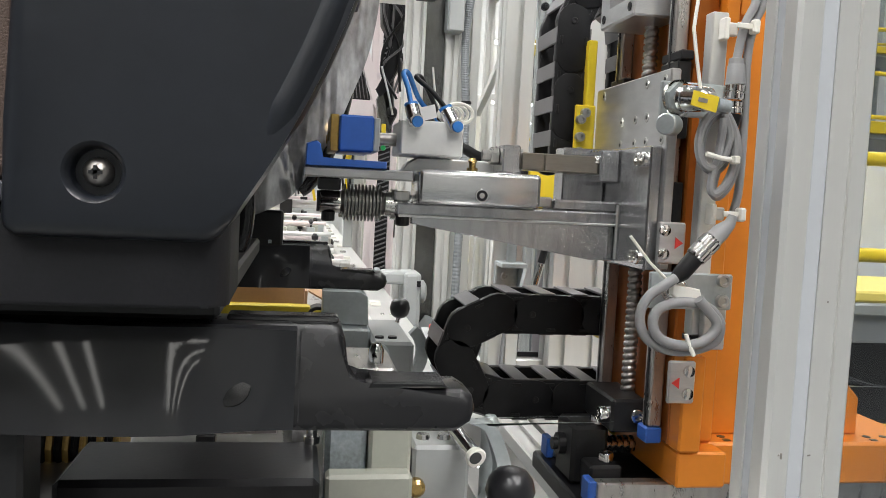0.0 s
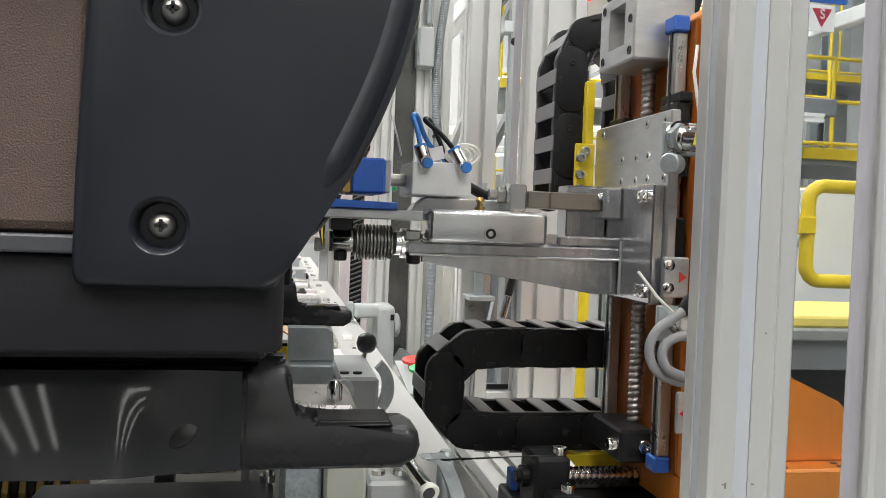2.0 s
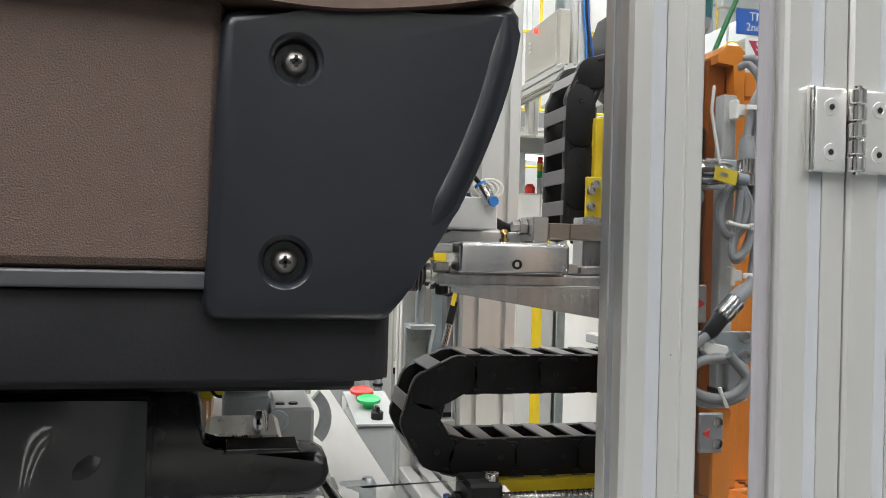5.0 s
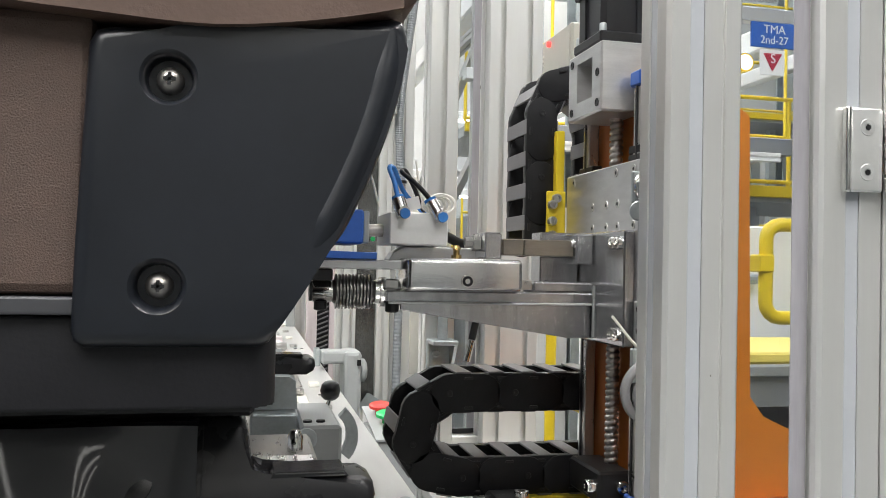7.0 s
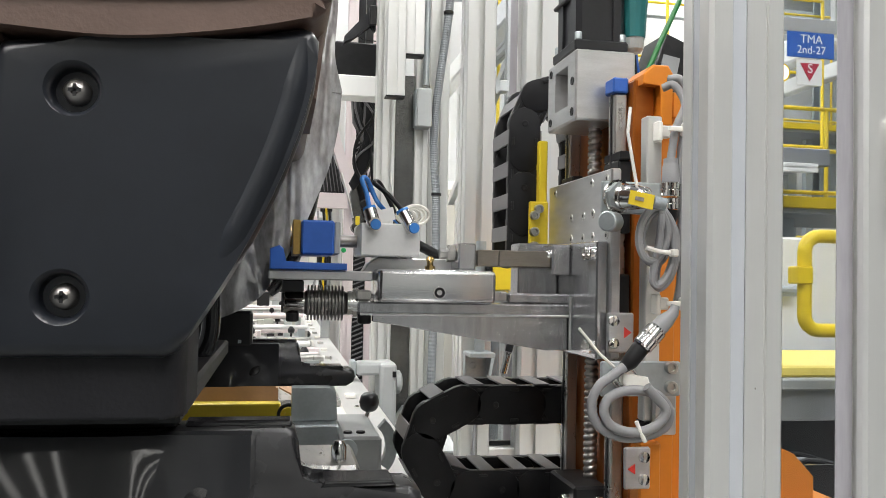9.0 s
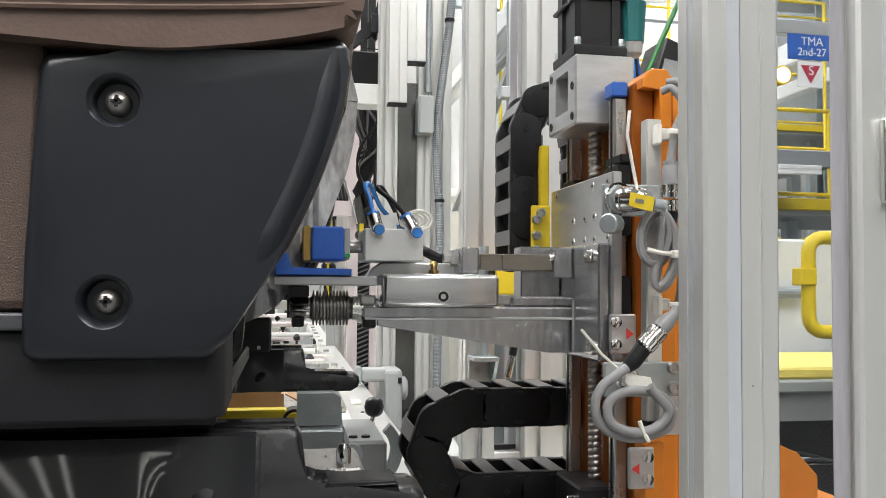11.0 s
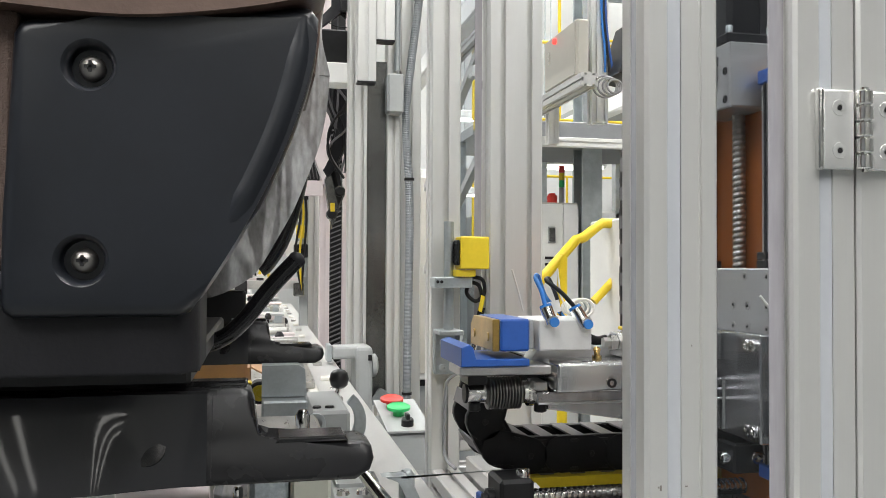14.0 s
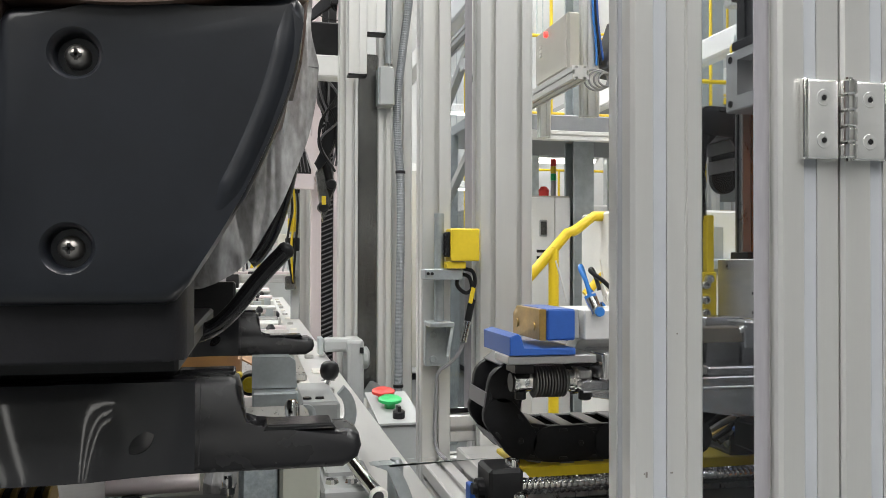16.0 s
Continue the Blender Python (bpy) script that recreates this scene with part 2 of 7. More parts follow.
def lathe(p0, axis, rings, bm=None, n=20):
    """A turned body: rings of (distance along the axis, radius)."""
    ax = Vector(axis).normalized()
    bm = bm or bmesh.new()
    up = ax.orthogonal().normalized()
    side = ax.cross(up)
    loops = [[bm.verts.new(Vector(p0) + ax * d + r * (math.cos(a) * up + math.sin(a) * side)) for a in (2 * math.pi * k / n for k in range(n))] for d, r in rings]
    for a, b in zip(loops, loops[1:]):
        for k in range(n):
            bm.faces.new((a[k], a[(k + 1) % n], b[(k + 1) % n], b[k]))
    bm.faces.new(loops[0][::-1])
    bm.faces.new(loops[-1])
    return bm


def prism(outline, axis, a0, a1, bevel=0.0, bm=None, seg=2):
    """An outline of 2D points pushed along an axis from a0 to a1. Axis y: points are (x, z); z: (x, y); x: (y, z)."""
    out = bm or bmesh.new()
    one = bmesh.new()
    put = {"y": lambda p, a: (p[0], a, p[1]), "z": lambda p, a: (p[0], p[1], a), "x": lambda p, a: (a, p[0], p[1])}[axis]
    va = [one.verts.new(put(p, a0)) for p in outline]
    vb = [one.verts.new(put(p, a1)) for p in outline]
    n = len(outline)
    one.faces.new(va)
    one.faces.new(vb[::-1])
    for k in range(n):
        one.faces.new((va[k], vb[k], vb[(k + 1) % n], va[(k + 1) % n]))
    if bevel:
        ring = [e for e in one.edges if (e.verts[0] in va) == (e.verts[1] in va)]
        bmesh.ops.bevel(one, geom=ring, offset=bevel, segments=seg, profile=0.5, affect="EDGES")
    return merge(out, one)


def slots(w, d, nw=1, nd=1, slot=0.008, deep=0.006, r=0.0015):
    """The section of a slotted profile w by d, with nw slots on the long faces and nd on the short ones, from (0, 0)."""
    pts = []

    def side(p, u, v, length, n):
        out = [p + u * r]
        for k in range(n):
            c = length * (k + 0.5) / n
            h = min(0.007, length / n * 0.19)
            if deep < 0.010 or h < slot / 2 + 0.0006:
                out += [p + u * (c - slot / 2), p + u * (c - slot / 2) + v * deep, p + u * (c + slot / 2) + v * deep, p + u * (c + slot / 2)]
            else:
                for e, d in ((-slot / 2, 0), (-slot / 2, 0.0022), (-h, 0.0022), (-h, 0.0072), (h, 0.0072), (h, 0.0022), (slot / 2, 0.0022), (slot / 2, 0)):
                    out.append(p + u * (c + e) + v * d)
        return out + [p + u * (length - r)]

    X, Y = Vector((1, 0)), Vector((0, 1))
    pts += side(Vector((0, 0)), X, Y, w, nw)
    pts += side(Vector((w, 0)), Y, -X, d, nd)
    pts += side(Vector((w, d)), -X, -Y, w, nw)
    pts += side(Vector((0, d)), -Y, X, d, nd)
    return [tuple(p) for p in pts]


def profile(name, x0, y0, z0, x1, y1, z1, along, label, nw=1, nd=1, slot=0.0075, group="", material=None, deep=0.012):
    """A slotted aluminium profile that fills a box and runs along one axis: a thing with its extrusion."""
    if along == "z":
        sec, a0, a1 = [(x0 + p[0], y0 + p[1]) for p in slots(x1 - x0, y1 - y0, nw, nd, slot, deep)], z0, z1
    elif along == "x":
        sec, a0, a1 = [(y0 + p[0], z0 + p[1]) for p in slots(y1 - y0, z1 - z0, nw, nd, slot, deep)], x0, x1
    else:
        sec, a0, a1 = [(x0 + p[0], z0 + p[1]) for p in slots(x1 - x0, z1 - z0, nw, nd, slot, deep)], y0, y1
    t = part(name, prism(sec, along, a0, a1), material or (ALU if along == "z" else ALU_Y))
    return tagged(t, label, "profile", group)


def socket_head(p, axis, r, h, parent, name="screw", material=None, label=""):
    """A socket head screw: a cylinder with a hexagon recess."""
    bm = lathe(p, axis, [(0, r), (h * 0.85, r), (h, r * 0.9), (h, r * 0.55), (h * 0.5, r * 0.5)], n=14)
    return part(name, bm, material or CHROME, parent, label, True)


def arc(cx, cz, r, a0, a1, n):
    return [(cx + r * math.cos(radians(a0 + (a1 - a0) * k / n)), cz + r * math.sin(radians(a0 + (a1 - a0) * k / n))) for k in range(n + 1)]


# ---- hall ----
tagged(part("floor", box(-6, 9, -12, 9, -0.1, 0), FLOORM), "grey painted factory floor, slightly glossy", "floor", kind="structure")
tagged(part("ceiling", box(-6, 9, -12, 9, 4.7, 4.8), CEILM), "grey factory ceiling far overhead", "ceiling", kind="structure")
tagged(part("wall_north", box(-6, 9, 9, 9.15, 0, 4.7), WALLM), "pale painted factory end wall", "wall", kind="structure")
# unseen wall, pale so that the near metal faces reflect it brightly
tagged(part("wall_south", box(-6, 9, -12.15, -12, 0, 4.7), WALLM), "unseen pale wall behind the line, brightens metal that faces it", "wall", kind="structure")
tagged(part("wall_west", box(-6.15, -6, -12, 9, 0, 4.7), DIMWALL), "unseen side wall closing the hall, darkened to cut fill light", "wall", kind="structure")
tagged(part("wall_east", box(9, 9.15, -12, 9, 0, 4.7), WALLM), "pale painted factory side wall", "wall", kind="structure")


def ceiling_lamp(x, y, half=1.8):
    t = thing("ceiling_lamp", "long white fluorescent lamp hung under the hall ceiling", "lamp", (x, y, 4.6), "ceiling lamps")
    part("housing", prism([(x - 0.3, 4.68), (x - 0.26, 4.60), (x + 0.26, 4.60), (x + 0.3, 4.68)], "y", y - half - 0.05, y + half + 0.05), WHITE, t)
    part("tube", box(x - 0.22, x + 0.22, y - half, y + half, 4.585, 4.599), LAMPGLOW, t, "glowing lamp tube cover")


for lx in (-3.5, -2.2, -0.95, 1.0, 2.3):
    for ly in (-1.7, 4.2):
        ceiling_lamp(lx, ly)
# housings for the added lamps that brighten the far hall
for lx, ly in ((0.6, 7.4), (2.6, 7.4), (4.6, 7.4), (4.4, 4.2), (6.4, 5.4)):
    ceiling_lamp(lx, ly, 1.3)
# unseen glowing rows, added so the rail covers reflect them as streaks
for lx in (-5.3, -4.2, -3.2, 0.1, 0.9, 1.7):
    t = thing("ceiling_lamp", "slim white fluorescent lamp row behind the line", "lamp", (lx, -8.0, 4.6), "ceiling lamps")
    part("housing", prism([(lx - 0.14, 4.68), (lx - 0.12, 4.60), (lx + 0.12, 4.60), (lx + 0.14, 4.68)], "y", -11.6, -4.4), WHITE, t)
    part("tube", box(lx - 0.10, lx + 0.10, -11.5, -4.5, 4.585, 4.599), LAMPGLOW, t, "glowing lamp tube cover")


def work_lamp(x, y, z):
    """A slim strip lamp hung low over the far stations."""
    t = thing("strip_lamp", "short bright strip lamp hung over a far workstation", "lamp", (x, y, z), "strip lamps")
    part("housing", box(x - 0.22, x + 0.22, y - 0.05, y + 0.05, z, z + 0.05, 0.006), WHITE, t)
    part("tube", box(x - 0.2, x + 0.2, y - 0.04, y + 0.04, z - 0.012, z - 0.001, 0.004), LAMPGLOW, t, "glowing tube")
    for s in (-0.18, 0.18):
        part("hanger", tube([(x + s, y, z + 0.05), (x + s, y, 4.699)], 0.004, n=6), ZINC, t)


for p in ((1.32, 5.4, 2.08), (1.36, 5.6, 1.72), (2.15, 5.6, 1.80), (1.6, 5.9, 1.62), (2.0, 6.2, 2.3), (1.9, 5.0, 1.74)):
    work_lamp(*p)


def guard_rail(x0, x1, y, z, posts, label, levels=(0.0, 0.45, 0.9), deck=True, r=0.010):
    """A yellow platform edge with posts and rails, seen across the hall."""
    t = thing("guard_rail", label, "railing", (x0, y, 0), "yellow platform rails")
    for h in levels:
        part("rail", tube([(x0, y, z + h), (x1, y, z + h)], r, n=8), YELLOW, t)
    for k in range(posts):
        x = x0 + (x1 - x0) * k / max(1, posts - 1)
        part("post", tube([(x, y, z - 0.02), (x, y, z + levels[-1])], r, n=8), YELLOW, t)
        part("leg", box(x - 0.03, x + 0.03, y + 0.3, y + 0.36, 0, z - 0.1005), ZINC, t)
    if deck:
        part("kick_plate", box(x0, x1, y - 0.012, y + 0.012, z - 0.075, z - 0.02, 0.003), YELLOW, t)
        part("deck", box(x0, x1, y + 0.02, y + 0.9, z - 0.1, z - 0.04, 0.003), GREYPL, t)


guard_rail(1.16, 3.2, 4.6, 1.95, 5, "yellow tubular guard rail along a raised steel platform")
guard_rail(2.0, 4.6, 3.6, 1.55, 6, "yellow tubular guard rail on a stepped platform", (0.0, 0.2, 0.4))
guard_rail(1.66, 3.0, 6.6, 1.25, 6, "yellow tubular guard rail far along the hall", (0.0, 0.3, 0.6))
guard_rail(2.6, 6.5, 6.4, 2.5, 7, "yellow tubular guard rail on an upper walkway", (0.0, 0.45, 0.9))
guard_rail(1.7, 5.2, 5.4, 0.95, 7, "yellow tubular guard rail beside the far stations", (0.0, 0.25, 0.5))


def stair(x, y, z, w, n):
    t = thing("platform_stair", "yellow steel stair leading up to a platform", "stairs", (x, y, z))
    for s in (0, 1):
        yy = y + s * w
        part("stringer", prism([(x, z), (x + 0.04, z), (x + n * 0.2 + 0.04, z + n * 0.17), (x + n * 0.2, z + n * 0.17)], "y", yy - 0.01, yy + 0.01), YELLOW, t)
        part("handrail", tube([(x, yy, z + 0.8), (x + n * 0.2, yy, z + n * 0.17 + 0.8)], 0.02, n=8), YELLOW, t)
    for k in range(n):
        part("tread", box(x + k * 0.2, x + k * 0.2 + 0.2, y, y + w, z + k * 0.17 + 0.02, z + k * 0.17 + 0.05), GREYPL, t)


stair(4.4, 4.2, 0.0, 0.7, 11)

# steel hall columns and roof girders
for cx, cy, wdt in ((1.36, 3.45, 0.09), (3.3, 5.8, 0.2), (0.55, 7.4, 0.22), (4.8, 6.9, 0.22), (-1.8, 7.2, 0.22)):
    bm = box(cx, cx + wdt, cy, cy + 0.015, 0, 4.7)
    box(cx, cx + wdt, cy + 0.105, cy + 0.12, 0, 4.7, bm=bm)
    box(cx + wdt / 2 - 0.006, cx + wdt / 2 + 0.006, cy + 0.015, cy + 0.105, 0, 4.7, bm=bm)
    tagged(part("steel_column", bm, ZINC), "galvanised steel hall column with mottled spangle", "column", "hall columns")
for k in range(6):
    tagged(part("roof_girder", box(-6, 9, 3.2 + k, 3.28 + k, 3.9, 4.1, 0.01), ZINC), "grey steel roof girder crossing the hall", "girder", "roof girders")
for k, (gx, gz) in enumerate(((1.0, 2.35), (2.4, 2.2), (4.2, 2.75))):
    tagged(part("overhead_beam", box(gx, gx + 0.10, 2.9, 8.6, gz, gz + 0.12, 0.01), WHITE), "white overhead conveyor beam running along the hall", "beam", "overhead beams")

# far pale machine housings that fill the hall behind the cell
random.seed(4)
for k, (mx, my, mw, mh) in enumerate(((0.42, 5.2, 0.55, 1.15), (1.75, 4.9, 0.5, 1.45), (2.7, 5.0, 0.9, 1.2), (3.9, 5.1, 0.8, 1.7), (0.35, 7.6, 1.3, 2.0), (2.0, 7.7, 1.6, 1.6), (4.0, 7.8, 1.6, 2.4), (-1.4, 8.0, 1.3, 2.1))):
    t = thing("machine_housing", "pale enamelled machine housing with panel doors in the hall", "machine", (mx, my, 0), "far machines")
    part("body", box(mx, mx + mw, my, my + 0.6, 0.06, mh, 0.012), (CREAM, WHITE, GREYPL)[k % 3], t)
    part("plinth", box(mx + 0.03, mx + mw - 0.03, my + 0.03, my + 0.57, 0, 0.06), BLACKPL, t)
    for d in range(2):
        a = mx + 0.03 + d * (mw - 0.05) / 2
        door = part("door", box(a, a + (mw - 0.09) / 2, my - 0.014, my - 0.001, 0.12, mh - 0.08, 0.004), (WHITE, CREAM, WHITE)[k % 3], t)
        part("handle", box(a + 0.03, a + 0.05, my - 0.04, my - 0.0145, mh * 0.55, mh * 0.55 + 0.12, 0.004), BLACKPL, door)
    part("window", box(mx + mw * 0.18, mx + mw * 0.40, my - 0.020, my - 0.0145, mh * 0.70, mh * 0.86), DARKSTEEL, t, "dark viewing window")


# ---- white control cabinet with tower light, behind the cell ----
def control_cabinet():
    x0, x1, y, top = 1.165, 1.36, 3.5, 1.385
    t = thing("control_cabinet", "off-white steel control cabinet with a signal tower on top", "cabinet", (x0, y, 0))
    part("body", box(x0, x1, y, y + 0.35, 0.05, top, 0.006), CREAM, t)
    part("plinth", box(x0 + 0.01, x1 - 0.01, y + 0.01, y + 0.33, 0, 0.05), BLACKMET, t)
    for a, b in ((x0 + 0.004, x0 + 0.118), (x0 + 0.121, x1 - 0.004)):
        door = part("door", box(a, b, y - 0.012, y - 0.001, 0.08, top - 0.008, 0.003), WHITE, t)
    scr = part("display", box(x0 + 0.047, x0 + 0.082, y - 0.020, y - 0.0125, 1.205, 1.278, 0.003), GREYPL, t, "small grey display")
    part("screen", box(x0 + 0.052, x0 + 0.077, y - 0.023, y - 0.0205, 1.213, 1.270), DARKSTEEL, scr)
    for k in range(2):
        part("nameplate", box(x0 + 0.035, x0 + 0.10, y - 0.0165, y - 0.0125, 1.135 - k * 0.028, 1.147 - k * 0.028), BLACKPL, t, "black unreadable lettering bar")
    cx = 1.318
    part("beacon_pole", tube([(cx, y + 0.1, top), (cx, y + 0.1, 1.46)], 0.012, n=10), GREYPL, t)
    for k, (m, nm) in enumerate(((GREEN, "green_lens"), (YELLOW, "amber_lens"), (RED, "red_lens"))):
        part(nm, lathe((cx, y + 0.1, 1.462 + k * 0.033), (0, 0, 1), [(0, 0.013), (0.031, 0.013)], n=14), m, t)
    horn = part("siren", lathe((cx - 0.06, y + 0.06, top), (0, 0, 1), [(0, 0.022), (0.03, 0.024), (0.045, 0.012)], n=14), RED, t, "red alarm siren")


control_cabinet()


def yellow_barrier():
    """A bent tubular barrier in front of the cabinet."""
    y = 2.9
    k = y / 3.5
    t = thing("tube_barrier", "bright yellow bent tube barrier bolted to the floor", "barrier", (1.06, y, 0))
    P = lambda x, z: (x * k, y, 1.1 + (z - 1.1) * k)
    pts = [P(1.09, 0.93), P(1.171, 1.029), P(1.35, 1.225)] + [P(1.35 + 0.07 * math.sin(radians(a)), 1.225 + 0.07 * (1 - math.cos(radians(a)))) for a in (15, 30, 45)] + [P(1.47, 1.297), P(2.3, 1.30)]
    part("top_tube", tube(pts, 0.019, n=12), YELLOW, t, smooth=True)
    part("post", tube([P(1.283, 1.16), (1.283 * k, y, 0)], 0.019, n=12), YELLOW, t, smooth=True)
    part("far_post", tube([P(2.2, 1.30), (2.2 * k, y, 0)], 0.019, n=12), YELLOW, t, smooth=True)
    part("brace", tube([P(1.43, 0.95), P(1.60, 1.12)], 0.016, n=10), YELLOW, t, smooth=True)


yellow_barrier()


def barrier_loop():
    """The yellow tube loop beyond the door."""
    y = 1.75
    t = thing("tube_guard", "yellow tube guard loop beside a parts bench", "barrier", (1.18, y, 0))
    x, z0, z1, r = 1.155, 1.01, 1.225, 0.035
    pts = [(x + 0.25, y, z1)] + [(x + r - r * math.sin(radians(a)), y, z1 - r + r * math.cos(radians(a))) for a in (0, 20, 45, 70, 90)]
    pts += [(x + r - r * math.cos(radians(a)), y, z0 + r - r * math.sin(radians(a))) for a in (0, 20, 45, 70, 90)] + [(x + 0.25, y, z0)]
    part("loop", tube(pts, 0.016, n=12), YELLOW, t, smooth=True)
    part("bracket", box(x - 0.03, x + 0.01, y - 0.02, y + 0.02, 1.115, 1.155, 0.003), YELLOW, t)
    part("stand", tube([(x + 0.24, y, 0), (x + 0.24, y, z1)], 0.016, n=12), YELLOW, t)


barrier_loop()


def parts_bench():
    x0, x1, y0 = 1.08, 2.1, 1.95
    t = thing("parts_bench", "grey steel bench topped with yellow ribbed foam", "bench", (x0, y0, 0))
    part("top", box(x0, x1, y0, y0 + 0.55, 0.845, 0.875, 0.004), GREYPL, t)
    part("foam", box(x0 + 0.02, x1, y0 + 0.03, y0 + 0.5, 0.8755, 0.905, 0.006), YELLOWSHEET, t, "yellow ribbed foam mat")
    part("front_panel", box(x0 + 0.02, x1 - 0.02, y0 + 0.02, y0 + 0.04, 0.55, 0.844), DARKALU, t)
    for a in (x0 + 0.03, x1 - 0.07):
        for b in (y0 + 0.05, y0 + 0.48):
            part("leg", box(a, a + 0.04, b, b + 0.04, 0, 0.844, 0.002), GREYPL, t)
    c = thing("bin_cabinet", "pale steel cabinet with pipes and a dark opening", "cabinet", (1.3, 2.7, 0))
    part("body", box(1.25, 2.2, 2.7, 3.1, 0, 1.28, 0.008), WHITE, c)
    part("panel", box(1.3, 1.62, 2.685, 2.699, 1.05, 1.22, 0.002), GREYPL, c)
    part("pipe", tube([(1.27, 2.66, 1.09), (1.75, 2.66, 1.09)], 0.018, n=10), ZINC, c)
    part("cable", tube([(1.40, 2.655, 1.24), (1.37, 2.64, 1.12), (1.42, 2.63, 0.98), (1.52, 2.63, 0.96)], 0.006, n=8), BLACKPL, c)


parts_bench()


# ---- station sign ----
def lettering(text, size, x, y, z, material, parent, name):
    cu = bpy.data.curves.new(name, "FONT")
    cu.body, cu.size, cu.align_x, cu.extrude = text, size, "CENTER", 0.0004
    tmp = bpy.data.objects.new(name, cu)
    scene.collection.objects.link(tmp)
    me = bpy.data.meshes.new_from_object(tmp.evaluated_get(bpy.context.evaluated_depsgraph_get()))
    bpy.data.objects.remove(tmp)
    me.transform(pose(x, y, z, 90, 0, 0))
    me.transform(Matrix.Translation(-BASE[parent]))
    me.materials.append(material)
    ob = new(name, me)
    ob.parent = parent
    return ob


def station_sign():
    y = 1.95
    t = thing("station_sign", "blue station sign reading TMA 2nd-27 with a white S card", "sign", (1.30, y, 1.62))
    part("board", box(1.238, 1.372, y, y + 0.004, 1.696, 1.762, 0.001), SIGNBLUE, t)
    lettering("TMA", 0.031, 1.305, y - 0.002, 1.733, INK, t, "lettering")
    lettering("2nd-27", 0.029, 1.305, y - 0.002, 1.706, INK, t, "lettering")
    card = part("card", box(1.263, 1.335, y - 0.003, y - 0.0005, 1.624, 1.69, 0.0005), WHITE, t, "white card with a dark red triangle")
    part("triangle", prism([(1.272, 1.680), (1.326, 1.680), (1.299, 1.634)], "y", y - 0.005, y - 0.0035), MAROON, card)
    lettering("S", 0.034, 1.299, y - 0.0062, 1.655, INK, t, "lettering")
    part("hanger", box(1.20, 1.41, y + 0.005, y + 0.035, 1.763, 1.80, 0.002), ALU, t)
    for hx in (1.21, 1.39):
        part("hanger_rod", box(hx - 0.008, hx + 0.008, y + 0.01, y + 0.03, 1.80, 4.699), ALU, t)


station_sign()


# ---- test cell frame in slotted profile ----
def near_post():
    """The post that stands between the camera and the machine, with its slot strips and a panel strip."""
    x0, x1, y0, y1 = 0.1975, 0.2305, 0.418, 0.450
    t = thing("frame_post", "anodised aluminium slotted post with pale slot strips and scuffs", "post", (x0, y0, 0.0), "cell frame")
    sec = [(x0 + p[0], y0 + p[1]) for p in slots(x1 - x0, y1 - y0, 1, 1, 0.0082, 0.004, 0.0022)]
    part("extrusion", prism(sec, "z", 0, 2.3), ALU, t)
    part("slot_strip", box(x0 + 0.0126, x0 + 0.0204, y0 + 0.0006, y0 + 0.0038, 0, 2.3), STRIP, t, "pale plastic slot strip")
    part("slot_strip", box(x0 + 0.0008, x0 + 0.0038, y0 + 0.0122, y0 + 0.0198, 0, 2.3), STRIP, t, "pale plastic slot strip")
    part("panel_strip", box(x1 + 0.0003, x1 + 0.0113, y0 + 0.003, y0 + 0.018, 0, 2.3, 0.0015), ALU, t, "grey panel holding strip")
    for dx, z, w, h in ((0.0080, 0.9835, 0.0011, 0.0030), (0.0068, 0.9850, 0.0009, 0.0009), (0.0225, 0.9850, 0.0016, 0.0008), (0.0262, 1.0600, 0.0007, 0.0009)):
        part("scuff", box(x0 + dx, x0 + dx + w, y0 - 0.0002, y0 + 0.0006, z, z + h, 0.0001), SCUFF, t, "dark scuff mark")


near_post()


def door_post(x0, x1, name, label):
    y0, y1 = 0.418, 0.4395
    t = thing(name, label, "post", (x0, y0, 0), "cell frame")
    sec = [(x0 + p[0], y0 + p[1]) for p in slots(x1 - x0, y1 - y0, 1, 1, 0.0085, 0.004, 0.002)]
    part("extrusion", prism(sec, "z", 0, 2.3), ALU, t)
    c = (x0 + x1) / 2
    part("slot_strip", box(c - 0.004, c + 0.004, y0 + 0.0007, y0 + 0.0038, 0, 2.3), STRIP, t, "pale plastic slot strip")
    return t


HINGE_POST = door_post(0.2872, 0.3262, "door_post", "anodised aluminium hinge post with a chrome butt hinge")
door_post(0.3275, 0.3725, "door_stile", "anodised aluminium stile of the closed guard door")


def guard_panel(x0, x1, y0, z0, z1, label):
    t = thing("acrylic_screen", label, "screen", (x0, y0, z0), "acrylic screens")
    pane = part("pane", box(x0, x1, y0, y0 + 0.004, z0 + 0.006, z1), PANE, t, "clear acrylic pane")
    pane.visible_shadow = False
    if x1 < 0.30:
        part("edge_tape", box(x1 - 0.0098, x1 - 0.0002, y0 - 0.0012, y0 - 0.0004, z0 + 0.006, z1), EDGING, t, "smoky grey edge tape")
    part("gasket", box(x0, x1, y0 - 0.001, y0 + 0.005, z0, z0 + 0.0058), BLACKPL, t)


guard_panel(0.2423, 0.2868, 0.4285, 0.25, 2.25, "clear acrylic guard panel with faint reflections")
guard_panel(0.3729, 1.1, 0.4285, 0.25, 2.25, "clear acrylic guard door panel with faint reflections")
profile("frame_rail", 0.2423, 0.4185, 2.2505, 1.1, 0.4485, 2.2905, "x", "aluminium header rail over the guard panes", group="cell frame")


